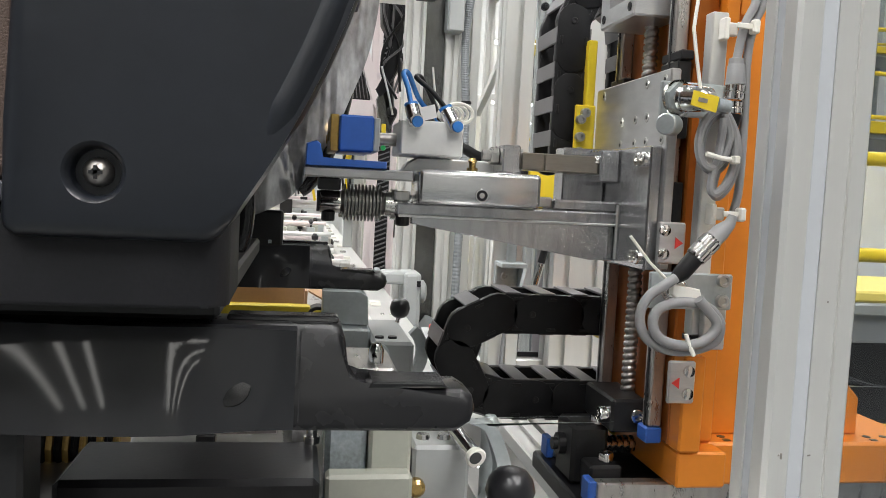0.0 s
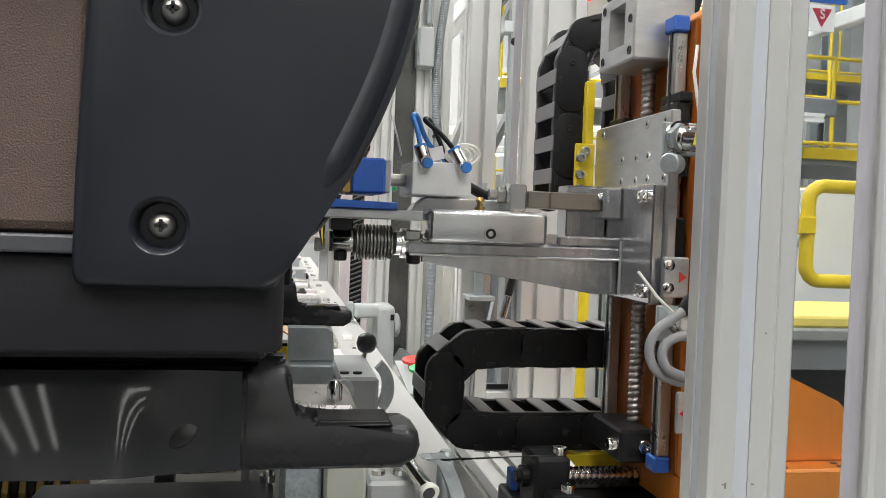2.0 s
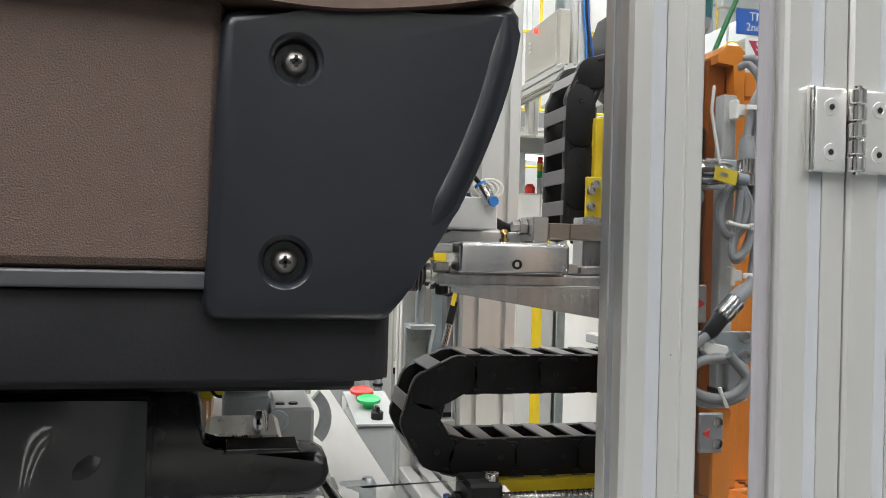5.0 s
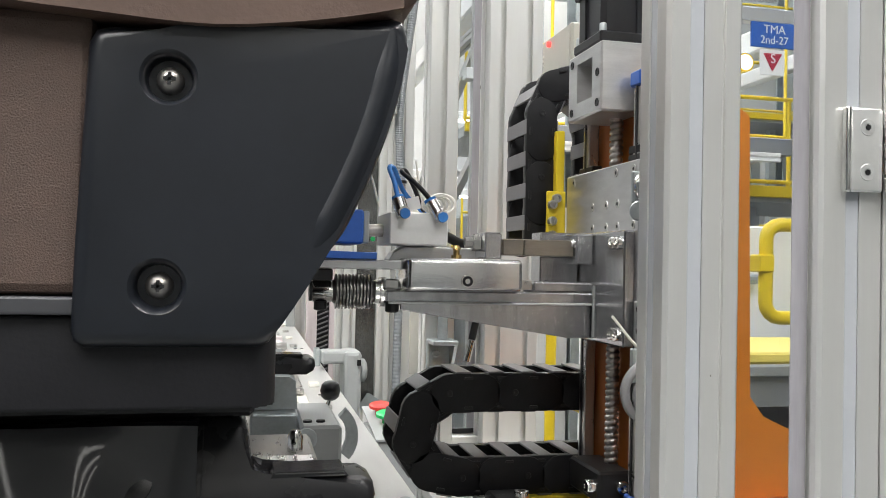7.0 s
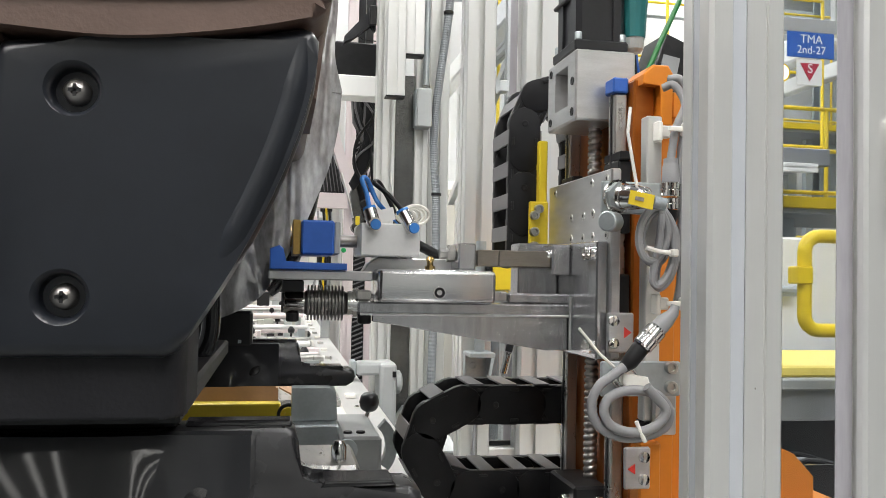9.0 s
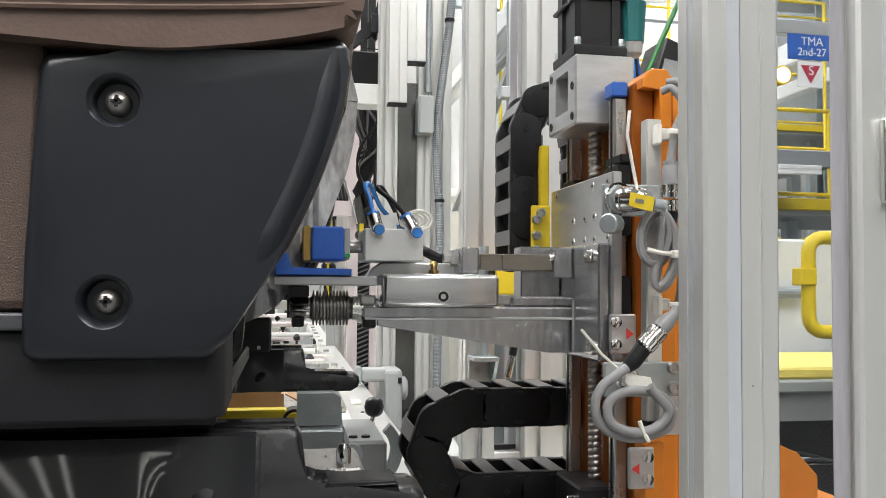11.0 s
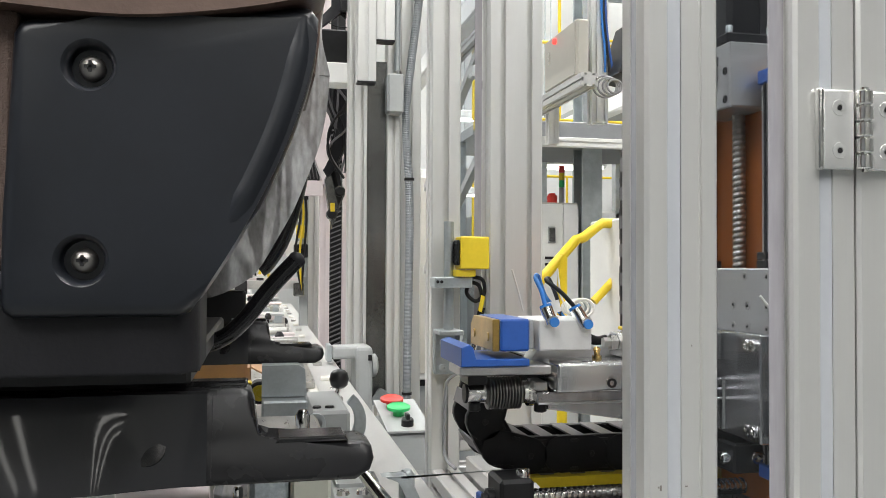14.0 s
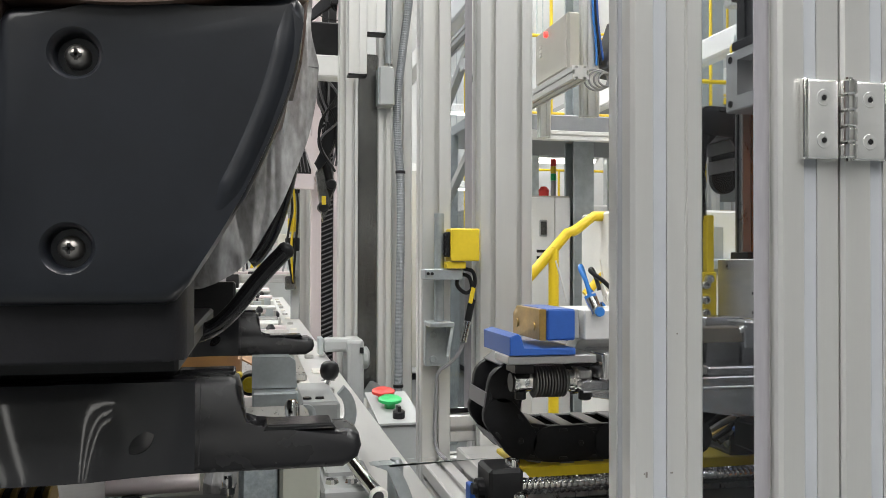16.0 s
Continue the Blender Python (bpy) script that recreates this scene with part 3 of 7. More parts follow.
def hinge():
    y = 0.4178
    xc, z0, z1 = 0.3268, 1.1575, 1.2025
    t = HINGE_POST
    for s in (-1, 1):
        a, b = sorted((xc + s * 0.0048, xc + s * 0.0255))
        leaf = part("hinge_leaf", box(a, b, y - 0.0046, y - 0.0002, z0, z1, 0.0016, seg=3), HINGEM, t, "chrome-plated hinge leaf", True)
        part("rolled_edge", box(xc + s * 0.0262 - 0.0018, xc + s * 0.0262 + 0.0018, y - 0.0052, y - 0.0002, z0 - 0.0006, z1 + 0.0006, 0.0016, seg=3), CHROME, leaf, "", True)
        for z in (z0 + 0.0105, z1 - 0.0105):
            xs = xc + s * 0.0150
            part("socket", lathe((xs, y - 0.0050, z), (0, -1, 0), [(0, 0.0017), (0.0003, 0.0016)], n=6), BLACKMET, leaf)
            scr = part("screw", lathe((xs, y - 0.0043, z), (0, -1, 0), [(0, 0.0048), (0.0006, 0.0044), (0.0006, 0.0022), (-0.0008, 0.002)], n=16), HINGEM, leaf)
    for k in range(5):
        a = z0 + (z1 - z0) * k / 5
        part("hinge_knuckle", lathe((xc, y - 0.0058, a + 0.0004), (0, 0, 1), [(0, 0.0040), (0.0008, 0.0047), ((z1 - z0) / 5 - 0.0016, 0.0047), ((z1 - z0) / 5 - 0.0008, 0.0040)], n=16), CHROME, t, smooth=True)
    part("hinge_pin", lathe((xc, y - 0.0058, z0 - 0.0012), (0, 0, 1), [(0, 0.0022), (z1 - z0 + 0.0024, 0.0022)], n=12), CHROME, t)


hinge()

# back posts of the cell
profile("frame_post", 0.2135, 1.08, 0.0, 0.2525, 1.12, 2.3, "z", "anodised aluminium slotted post carrying the sensor bracket", group="cell frame")
profile("frame_post", 0.2865, 1.06, 0.0, 0.3590, 1.10, 2.3, "z", "wide double-slot aluminium post behind the machine", 2, 1, group="cell frame")
profile("frame_post", 0.566, 2.20, 0.0, 0.590, 2.225, 2.3, "z", "slim aluminium post deeper in the cell", group="cell frame")
profile("frame_rail", 0.2530, 1.082, 0.86, 0.2860, 1.118, 0.895, "x", "aluminium cross rail between two posts", group="cell frame")
profile("frame_rail", 0.2530, 1.082, 0.80, 0.2860, 1.118, 0.84, "x", "aluminium cross rail between two posts", group="cell frame")
profile("frame_rail", 0.2145, 0.45, 0.80, 0.2515, 1.0795, 0.838, "y", "aluminium base rail running along the cell", group="cell frame", material=ALU_Y)
profile("frame_rail", 0.3595, 1.062, 1.86, 1.4, 1.10, 1.90, "x", "aluminium header rail across the back of the cell", group="cell frame")
guard_panel(0.2535, 0.2855, 1.098, 0.896, 2.25, "clear acrylic guard panel between the back posts")


def reflex_sensor():
    """The yellow sensor on its zinc rod and bracket."""
    y = 1.05
    t = thing("optical_sensor", "yellow photoelectric sensor with black lens on a zinc bracket", "sensor", (0.22, 1.079, 0.96))
    body = part("body", box(0.241, 0.2785, y - 0.02, y + 0.012, 1.099, 1.1405, 0.002, seg=2), YELLOWPLATE, t)
    part("lens", box(0.2375, 0.2408, y - 0.017, y + 0.008, 1.104, 1.136, 0.001), BLACKPL, body, "black ribbed lens face")
    for k in range(5):
        part("lens_rib", box(0.2362, 0.2374, y - 0.015, y + 0.006, 1.107 + k * 0.006, 1.1095 + k * 0.006), BLACKMET, body)
    part("foot", box(0.2365, 0.262, y - 0.016, y + 0.010, 1.0895, 1.0985, 0.001), YELLOWPLATE, t)
    part("clamp", box(0.2095, 0.2585, y - 0.012, y + 0.018, 1.0755, 1.089, 0.0015), ZINC, t)
    for xs in (0.2135, 0.2185):
        part("bolt", lathe((xs, y - 0.0122, 1.083), (0, -1, 0), [(0, 0.0021), (0.001, 0.002)], n=10), BLACKMET, t)
    part("rod", tube([(0.2315, y + 0.006, 1.022), (0.2315, y + 0.006, 1.16)], 0.0065, n=14), ZINC, t, smooth=True)
    br = part("base_bracket", box(0.2155, 0.2475, y + 0.016, y + 0.028, 0.963, 1.0215, 0.0015), ZINC, t)
    part("shelf", box(0.2155, 0.2475, y - 0.014, y + 0.0155, 1.0155, 1.0215, 0.001), ZINC, br)
    part("rib", prism([(y - 0.012, 1.015), (y + 0.0155, 1.015), (y + 0.0155, 0.975)], "x", 0.243, 0.247), ZINC, br)
    for z in (1.003, 0.972):
        socket_head((0.226, y + 0.0158, z), (0, -1, 0), 0.0048, 0.004, t, "bolt", ZINC)
    cab = [(0.262, y, 1.0895), (0.275, y, 1.085), (0.277, y, 1.068), (0.266, y, 1.058), (0.254, y, 1.068), (0.258, y, 1.081), (0.270, y, 1.078), (0.274, y, 1.06), (0.272, y, 1.04)]
    part("cable", tube(smooth_line(cab, 6), 0.0026, n=8), BLACKPL, t, "coiled black cable", True)
    part("plug", tube([(0.274, y, 1.050), (0.268, y, 1.022)], 0.0046, n=12), BLACKPL, t, "", True)
    part("nut", tube([(0.2678, y, 1.021), (0.262, y, 0.995)], 0.0047, n=12), CHROME, t, "", True)
    part("tag", prism([(0.2715, 1.066), (0.2765, 1.064), (0.272, 1.044), (0.267, 1.046)], "y", y - 0.0075, y - 0.0062), YELLOWPLATE, t, "yellow cable tag")
    part("lead", tube(smooth_line([(0.262, y, 0.995), (0.257, y, 0.982), (0.246, y + 0.004, 0.968), (0.232, y + 0.012, 0.955), (0.231, y + 0.02, 0.93), (0.2315, y + 0.026, 0.86), (0.24, y, 0.845)], 5), 0.0024, n=8), CABLE, t, "", True)


def smooth_line(pts, n):
    """A smooth line through points (Catmull-Rom)."""
    p = [Vector(q) for q in pts]
    p = [2 * p[0] - p[1]] + p + [2 * p[-1] - p[-2]]
    out = []
    for i in range(1, len(p) - 2):
        for k in range(n):
            u = k / n
            out.append(0.5 * (2 * p[i] + (p[i + 1] - p[i - 1]) * u + (2 * p[i - 1] - 5 * p[i] + 4 * p[i + 1] - p[i + 2]) * u * u + (3 * p[i] - p[i - 1] - 3 * p[i + 1] + p[i + 2]) * u ** 3))
    return out + [p[-2]]


reflex_sensor()

# ---- far columns with conduit along the line ----
Y = 1.85
profile("line_column", 0.180, Y, 0, 0.222, Y + 0.04, 2.4, "z", "aluminium column of the next station", 2, 1, group="line columns", slot=0.007)
tagged(part("column_panel", box(0.2225, 0.266, Y + 0.012, Y + 0.016, 0.80, 1.56, 0.001), DARKSTEEL), "dark sheet steel panel between two columns, mottled reflections painted in its colour", "panel")
profile("line_column", 0.2665, Y, 0, 0.2955, Y + 0.04, 2.4, "z", "slim aluminium column of the next station", group="line columns", slot=0.007)
profile("line_column", 0.305, Y + 0.05, 0, 0.352, Y + 0.10, 2.4, "z", "aluminium column of the next station", group="line columns", slot=0.007)
tagged(part("column_panel", box(0.296, 0.3045, Y + 0.05, Y + 0.055, 0.3, 2.4), WHITE), "white filler panel between two columns", "panel")


def conduit():
    t = thing("cable_conduit", "grey ribbed flexible conduit strapped to a column", "conduit", (0.315, Y - 0.01, 0.78))
    line = smooth_line([(0.343, Y - 0.01, 1.80), (0.333, Y - 0.01, 1.68), (0.318, Y - 0.012, 1.56), (0.307, Y - 0.012, 1.45), (0.309, Y - 0.012, 1.36), (0.3145, Y - 0.012, 1.28), (0.3155, Y - 0.012, 1.15), (0.313, Y - 0.012, 0.98), (0.311, Y - 0.012, 0.80)], 44)
    part("hose", tube(line, [0.0097 if k % 2 else 0.0088 for k in range(len(line))], n=12), CONDUIT, t, smooth=False)
    for z, x in ((1.295, 0.3145), (0.822, 0.3112), (1.70, 0.334)):
        part("strap", lathe((x, Y - 0.012, z - 0.003), (0, 0, 1), [(0, 0.0112), (0.006, 0.0112)], n=14), BLACKPL, t)


conduit()


def junction_box():
    t = thing("junction_box", "grey metal junction box with a rigid conduit above it", "box", (0.27, Y - 0.03, 1.435))
    part("body", box(0.262, 0.296, Y - 0.045, Y - 0.002, 1.437, 1.522, 0.003), GREYPL, t)
    part("cover_plate", box(0.2598, 0.2618, Y - 0.042, Y - 0.005, 1.440, 1.519, 0.0008), ZINC, t)
    part("gland", lathe((0.285, Y - 0.02, 1.5225), (0, 0, 1), [(0, 0.009), (0.01, 0.009)], n=12), CHROME, t)
    part("pipe", tube([(0.285, Y - 0.02, 1.532), (0.287, Y - 0.02, 2.3)], 0.0066, n=12), ZINC, t, smooth=True)


junction_box()
for a, b, z, yy in ((0.2235, 0.275, 1.583, Y - 0.075), (0.190, 0.234, 1.490, Y - 0.085)):
    t = thing("hanging_profile", "aluminium profile hanging down, closed with a black end cap", "profile", (a, yy, z), "hanging profiles")
    part("extrusion", prism([(a + p[0], yy + p[1]) for p in slots(b - a - 0.004, 0.03, 1, 1, 0.007, 0.005)], "z", z + 0.004, 2.4), ALU, t)
    part("end_cap", box(a, b - 0.004, yy, yy + 0.03, z, z + 0.0036), BLACKPL, t, "black plastic end cap")
tagged(part("head_beam", box(0.03, 0.2225, Y + 0.1, Y + 0.16, 1.525, 1.575, 0.003), WHITE), "white header beam over the next station", "beam")
tagged(part("head_box", box(0.04, 0.222, Y + 0.13, Y + 0.2, 1.5755, 1.66, 0.004), BLACKPL), "black cable duct on the header beam", "duct")


def guide_horn():
    """A dark curved claw that reaches out from the next column."""
    t = thing("guide_claw", "dark grey curved claw bracket fixed to an aluminium column", "bracket", (0.178, Y + 0.06, 1.69))
    part("claw", prism([(0.1060, 1.6306), (0.1097, 1.6501), (0.1322, 1.6754), (0.1675, 1.7074), (0.1795, 1.7403), (0.1795, 1.7578), (0.1795, 1.7318), (0.1795, 1.7212), (0.1795, 1.7070), (0.1795, 1.7061), (0.1795, 1.7068), (0.1795, 1.6947), (0.1795, 1.6664), (0.1759, 1.6638), (0.1682, 1.6804), (0.1495, 1.6618), (0.1267, 1.6429)], "y", Y + 0.048, Y + 0.066, 0.003), MATTE, t, "", True)
    part("wire", tube(smooth_line([(0.1395, Y + 0.047, 1.650), (0.155, Y + 0.046, 1.643), (0.1800, Y + 0.042, 1.640)], 6), 0.0012, n=6), BLACKPL, t, "thin black wire")
    part("mount", box(0.1640, 0.1798, Y + 0.036, Y + 0.0475, 1.675, 1.72, 0.002), BLACKMET, t)


guide_horn()


def mesh_gate():
    """Pale pink frames with black corrugated infill, a station further down the line."""
    y = 2.6
    t = thing("station_gate", "pale pink-white framed station gate with black corrugated panels", "gate", (0.16, y, 0))
    for a, b in ((0.168, 0.199), (0.237, 0.256)):
        part("upright", prism([(a + p[0], y + p[1]) for p in slots(b - a, 0.035, 1, 1, 0.007, 0.005)], "z", 0, 2.2), PINKWHITE, t)
    panel = part("panel", box(0.1995, 0.2365, y + 0.012, y + 0.016, 0.6, 2.2), BLACKPL, t)
    for k in range(60):
        z = 0.72 + k * 0.0145
        part("slat", prism([(0.200, z), (0.236, z + 0.015), (0.236, z + 0.0195), (0.200, z + 0.0045)], "y", y + 0.004, y + 0.0115), CHAINBAR, panel)
    part("slanted_frame", prism([(0.10, 1.58), (0.125, 1.60), (0.205, 1.36), (0.18, 1.34)], "y", y - 0.03, y - 0.005), PINKWHITE, t)
    part("cross_frame", prism([(0.02, 1.315), (0.175, 1.315), (0.175, 1.36), (0.02, 1.36)], "y", y - 0.04, y - 0.008), PINKWHITE, t)
    net = part("net", prism([(0.03, 1.36), (0.175, 1.36), (0.10, 1.57), (0.03, 1.57)], "y", y + 0.02, y + 0.024), BLACKMET, t)
    for k in range(14):
        part("net_bar", tube([(0.03 + k * 0.011, y + 0.016, 1.37), (0.03 + k * 0.008, y + 0.016, 1.56)], 0.0016, n=6), CHAINBAR, net)


mesh_gate()


def far_robot():
    """A dark jointed gripper that hangs at the next station."""
    y = 2.25
    t = thing("gripper_arm", "black jointed gripper arm hanging beside the station gate", "robot arm", (0.19, y, 4.7))
    part("drop_tube", box(0.195, 0.215, y + 0.05, y + 0.07, 1.62, 4.699), BLACKMET, t)
    random.seed(11)
    part("shoulder", prism([(0.160, 1.63), (0.205, 1.64), (0.218, 1.52), (0.200, 1.47), (0.172, 1.52)], "y", y, y + 0.08, 0.004), BLACKMET, t)
    part("head_shell", prism([(0.1546, 1.5951), (0.2202, 1.6072), (0.2206, 1.5092), (0.2058, 1.4786), (0.1941, 1.4407), (0.1789, 1.4927), (0.1609, 1.522)], "y", y - 0.03, y + 0.03, 0.004), BLACKMET, t, "black head shell", True)
    part("fore_shell", prism([(0.1878, 1.493), (0.2146, 1.509), (0.212, 1.4383), (0.1797, 1.3536), (0.162, 1.3323), (0.1501, 1.3528), (0.1677, 1.3801), (0.1792, 1.4373)], "y", y - 0.045, y - 0.032, 0.003), MATTE, t, "dark fore arm shell", True)
    pts = [(0.200, y, 1.52), (0.207, y, 1.44), (0.180, y, 1.37), (0.196, y, 1.30), (0.176, y, 1.24)]
    for a, b in zip(pts, pts[1:]):
        part("arm_link", tube([a, b], [0.017, 0.011], n=8), BLACKMET, t)
        part("joint", lathe((b[0], b[1] - 0.03, b[2]), (0, 1, 0), [(0, 0.010), (0.004, 0.014), (0.05, 0.014), (0.054, 0.010)], n=14), BLACKPL, t)
    part("jaw", prism([(0.156, 1.33), (0.170, 1.36), (0.196, 1.25), (0.176, 1.20), (0.168, 1.25)], "y", y - 0.02, y + 0.02, 0.002), DARKSTEEL, t)
    for k in range(7):
        q = [(0.17 + random.uniform(-0.01, 0.045), y - 0.03 - 0.004 * k, 1.60 - 0.065 * j + random.uniform(-0.015, 0.015)) for j in range(5)]
        part("hose", tube(smooth_line(q, 5), 0.0032, n=6), (BLACKPL, CHAINBAR)[k % 2], t, "", True)
    part("marker", box(0.171, 0.182, y - 0.032, y - 0.022, 1.245, 1.268, 0.001), YELLOWPLATE, t, "yellow warning patch")
    c = thing("tool_station", "dark machine head cluster with yellow parts far down the line", "machine", (0.09, 2.9, 0))
    part("stand", box(0.120, 0.150, 2.9, 2.93, 0, 1.42, 0.003), GREYPL, c)
    for k in range(6):
        part("module", box(0.100 + 0.008 * (k % 2), 0.135 + 0.006 * (k % 3), 2.86, 2.895, 1.00 + 0.065 * k, 1.045 + 0.065 * k, 0.003), (DARKSTEEL, ZINC, BLACKMET, YELLOWPLATE, GREYPL, BLACKPL)[k], c)
    for k in range(3):
        part("lead", tube(smooth_line([(0.10 + 0.012 * k, 2.85, 1.42), (0.12 + 0.01 * k, 2.84, 1.28), (0.105 + 0.014 * k, 2.84, 1.15), (0.125, 2.85, 1.02)], 5), 0.004, n=6), (BLACKPL, YELLOW, BLACKPL)[k], c, "", True)


far_robot()


def line_portal(y, seed):
    """A portal frame over the line further on, hung with small devices."""
    rnd = random.Random(seed)
    t = thing("line_portal", "pale aluminium portal over the conveyor hung with devices", "frame", (0.1, y, 0), "line portals")
    k = y / 3.0
    for x in (-0.9, 0.155 * k):
        part("upright", prism([(x + p[0], y + p[1]) for p in slots(0.035, 0.035, 1, 1, 0.008, 0.008)], "z", 0, 1.9), ALU, t)
    for z in (1.02, 1.16, 1.34, 1.55):
        part("beam", prism([(y + p[0], z + p[1]) for p in slots(0.03, 0.03, 1, 1, 0.008, 0.008)], "x", -0.864, 0.1545 * k), (ALU_Y, PINKWHITE)[seed % 2], t)
    for j in range(14):
        x, z = rnd.uniform(-0.5, 0.11) * k, rnd.choice((1.02, 1.16, 1.34))
        w, h = rnd.uniform(0.015, 0.05), rnd.uniform(0.03, 0.09)
        dev = part("device", box(x, x + w, y - 0.04, y - 0.001, z + 0.03 - h, z + 0.03, 0.002), rnd.choice((DARKSTEEL, ZINC, BLACKPL, YELLOWPLATE, GREYPL, BLACKMET, WHITEPL)), t)
    for j in range(4):
        x = rnd.uniform(-0.3, 0.1) * k
        part("cable", tube(smooth_line([(x, y - 0.045, 1.58), (x + rnd.uniform(-0.03, 0.03), y - 0.05, 1.4), (x + rnd.uniform(-0.04, 0.04), y - 0.05, 1.2), (x, y - 0.045, 1.05)], 4), 0.005, n=6), rnd.choice((BLACKPL, CABLE, YELLOW)), t, "", True)


for k in range(4):
    line_portal(3.0 + 0.75 * k, 40 + k)


def wall_panel_box():
    """The cream control box on the cell's upper frame, with its red pilot lamp, rails and cables."""
    y = 2.5
    t = thing("control_box", "cream steel control box with a red pilot lamp", "box", (0.98, y, 1.71))
    part("body", box(0.964, 1.004, y, y + 0.30, 1.7055, 1.890, 0.004), CREAM, t)
    part("door", box(0.9585, 0.9635, y + 0.006, y + 0.292, 1.713, 1.883, 0.0015), CREAM, t)
    part("lid", box(0.967, 1.001, y - 0.006, y - 0.0005, 1.712, 1.884, 0.0015), CREAM, t)
    part("pilot_lamp", lathe((0.958, y + 0.18, 1.862), (-1, 0, 0), [(0, 0.010), (0.008, 0.010), (0.010, 0.008)], n=16), REDGLOW, t, "lit red pilot lamp")
    for z in (1.80, 1.815, 1.83):
        part("switch", box(0.955, 0.9582, y + 0.235, y + 0.25, z, z + 0.008), WHITEPL, t)
    profile("frame_rail", 0.955, y - 0.06, 1.662, 1.010, y + 1.2, 1.705, "y", "aluminium rail carrying the control box", 2, 1, slot=0.006, group="upper frame")
    profile("frame_post", 1.047, y + 0.08, 1.575, 1.105, y + 0.12, 4.699, "z", "aluminium post hanging from the upper frame", 2, 1, slot=0.006, group="upper frame")
    profile("frame_post", 1.012, y + 0.40, 1.55, 1.052, y + 0.44, 1.70, "z", "short aluminium post under the upper rail", group="upper frame")
    profile("frame_post", 0.956, y + 1.1, 1.706, 0.99, y + 1.14, 4.699, "z", "aluminium post of the upper frame", group="upper frame")
    profile("frame_rail", 1.06, y + 0.70, 1.588, 2.2, y + 0.74, 1.625, "x", "white aluminium rail with bolt holes", group="upper frame", material=WHITE)
    profile("frame_post", 1.9, y + 0.745, 0.0, 1.94, y + 0.785, 1.70, "z", "aluminium post under a cross rail", group="upper frame")
    profile("frame_rail", 0.79, y - 0.3, 1.98, 0.83, y + 1.4, 2.02, "y", "aluminium rail running along the upper frame", group="upper frame")
    profile("frame_post", 0.79, y + 1.41, 0, 0.83, y + 1.45, 2.02, "z", "aluminium post of the upper frame", group="upper frame")
    for k, z in enumerate((1.30, 1.60)):
        br = part("diagonal_brace", prism([(2.23, z + 0.095), (2.23, z + 0.120), (3.0, z - 0.20), (3.0, z - 0.225)], "x", 0.570, 0.590), ALU)
        tagged(br, "diagonal aluminium brace of the upper frame", "brace", "upper frame")
    t2 = thing("brace_node", "white block joining a brace to its post", "bracket", (0.545, 2.19, 1.61))
    part("block", box(0.540, 0.5655, 2.17, 2.21, 1.610, 1.640, 0.002), WHITE, t2)
    part("knob", lathe((0.567, 2.165, 1.585), (0, -1, 0), [(0, 0.010), (0.012, 0.010), (0.016, 0.006)], n=12), BLACKPL, t2)
    tagged(part("platform_plate", box(1.05, 2.3, y + 0.76, y + 1.5, 1.626, 1.70, 0.004), DARKALU), "grey underside of a raised platform", "platform")
    d = thing("cable_bundle", "blue and grey cables looped beside the control box", "cable", (1.07, y - 0.01, 1.6))
    for k in range(3):
        part("cable", tube(smooth_line([(1.075 + k * 0.006, y + 0.07, 2.3), (1.077 + k * 0.007, y + 0.07, 1.95), (1.088 + k * 0.008, y + 0.07, 1.82), (1.09 + k * 0.014, y + 0.07, 1.74)], 5), 0.004, n=6), (TUBEBLUE, BLACKPL, BLUE)[k], d, "", True)
    for k in range(4):
        r, c = 0.040 - 0.005 * k, (1.050 + 0.010 * k, 1.672)
        part("loop", tube([(c[0] + r * math.cos(a), y - 0.02 - k * 0.003, c[1] + 0.85 * r * math.sin(a)) for a in (2 * math.pi * j / 18 for j in range(19))], 0.0035, n=6), CABLE, d, "", True)
    f = thing("servo_pack", "dark angular motor housing by the upper frame", "motor", (1.12, y, 1.75))
    part("body", prism([(1.10, 1.72), (1.22, 1.70), (1.26, 1.86), (1.16, 1.90)], "y", y - 0.02, y + 0.15, 0.004), BLACKMET, f)
    part("face", prism([(1.13, 1.75), (1.19, 1.745), (1.205, 1.82), (1.15, 1.83)], "y", y - 0.026, y - 0.0205), DARKALU, f)


wall_panel_box()
w = thing("warm_lamp", "round work lamp with a warm glowing face", "lamp", (1.8, 2.9, 1.8))
part("shade", lathe((1.80, 2.9, 1.905), (0, -1, 0), [(0, 0.015), (0.02, 0.036), (0.05, 0.036)], n=20), YELLOW, w)
part("bulb", lathe((1.80, 2.8485, 1.905), (0, -1, 0), [(0, 0.030), (0.006, 0.026)], n=20), LAMPWARM, w, "glowing lamp face")
part("pole", tube([(1.80, 2.888, 1.925), (1.80, 2.888, 4.699)], 0.004, n=8), ZINC, w)


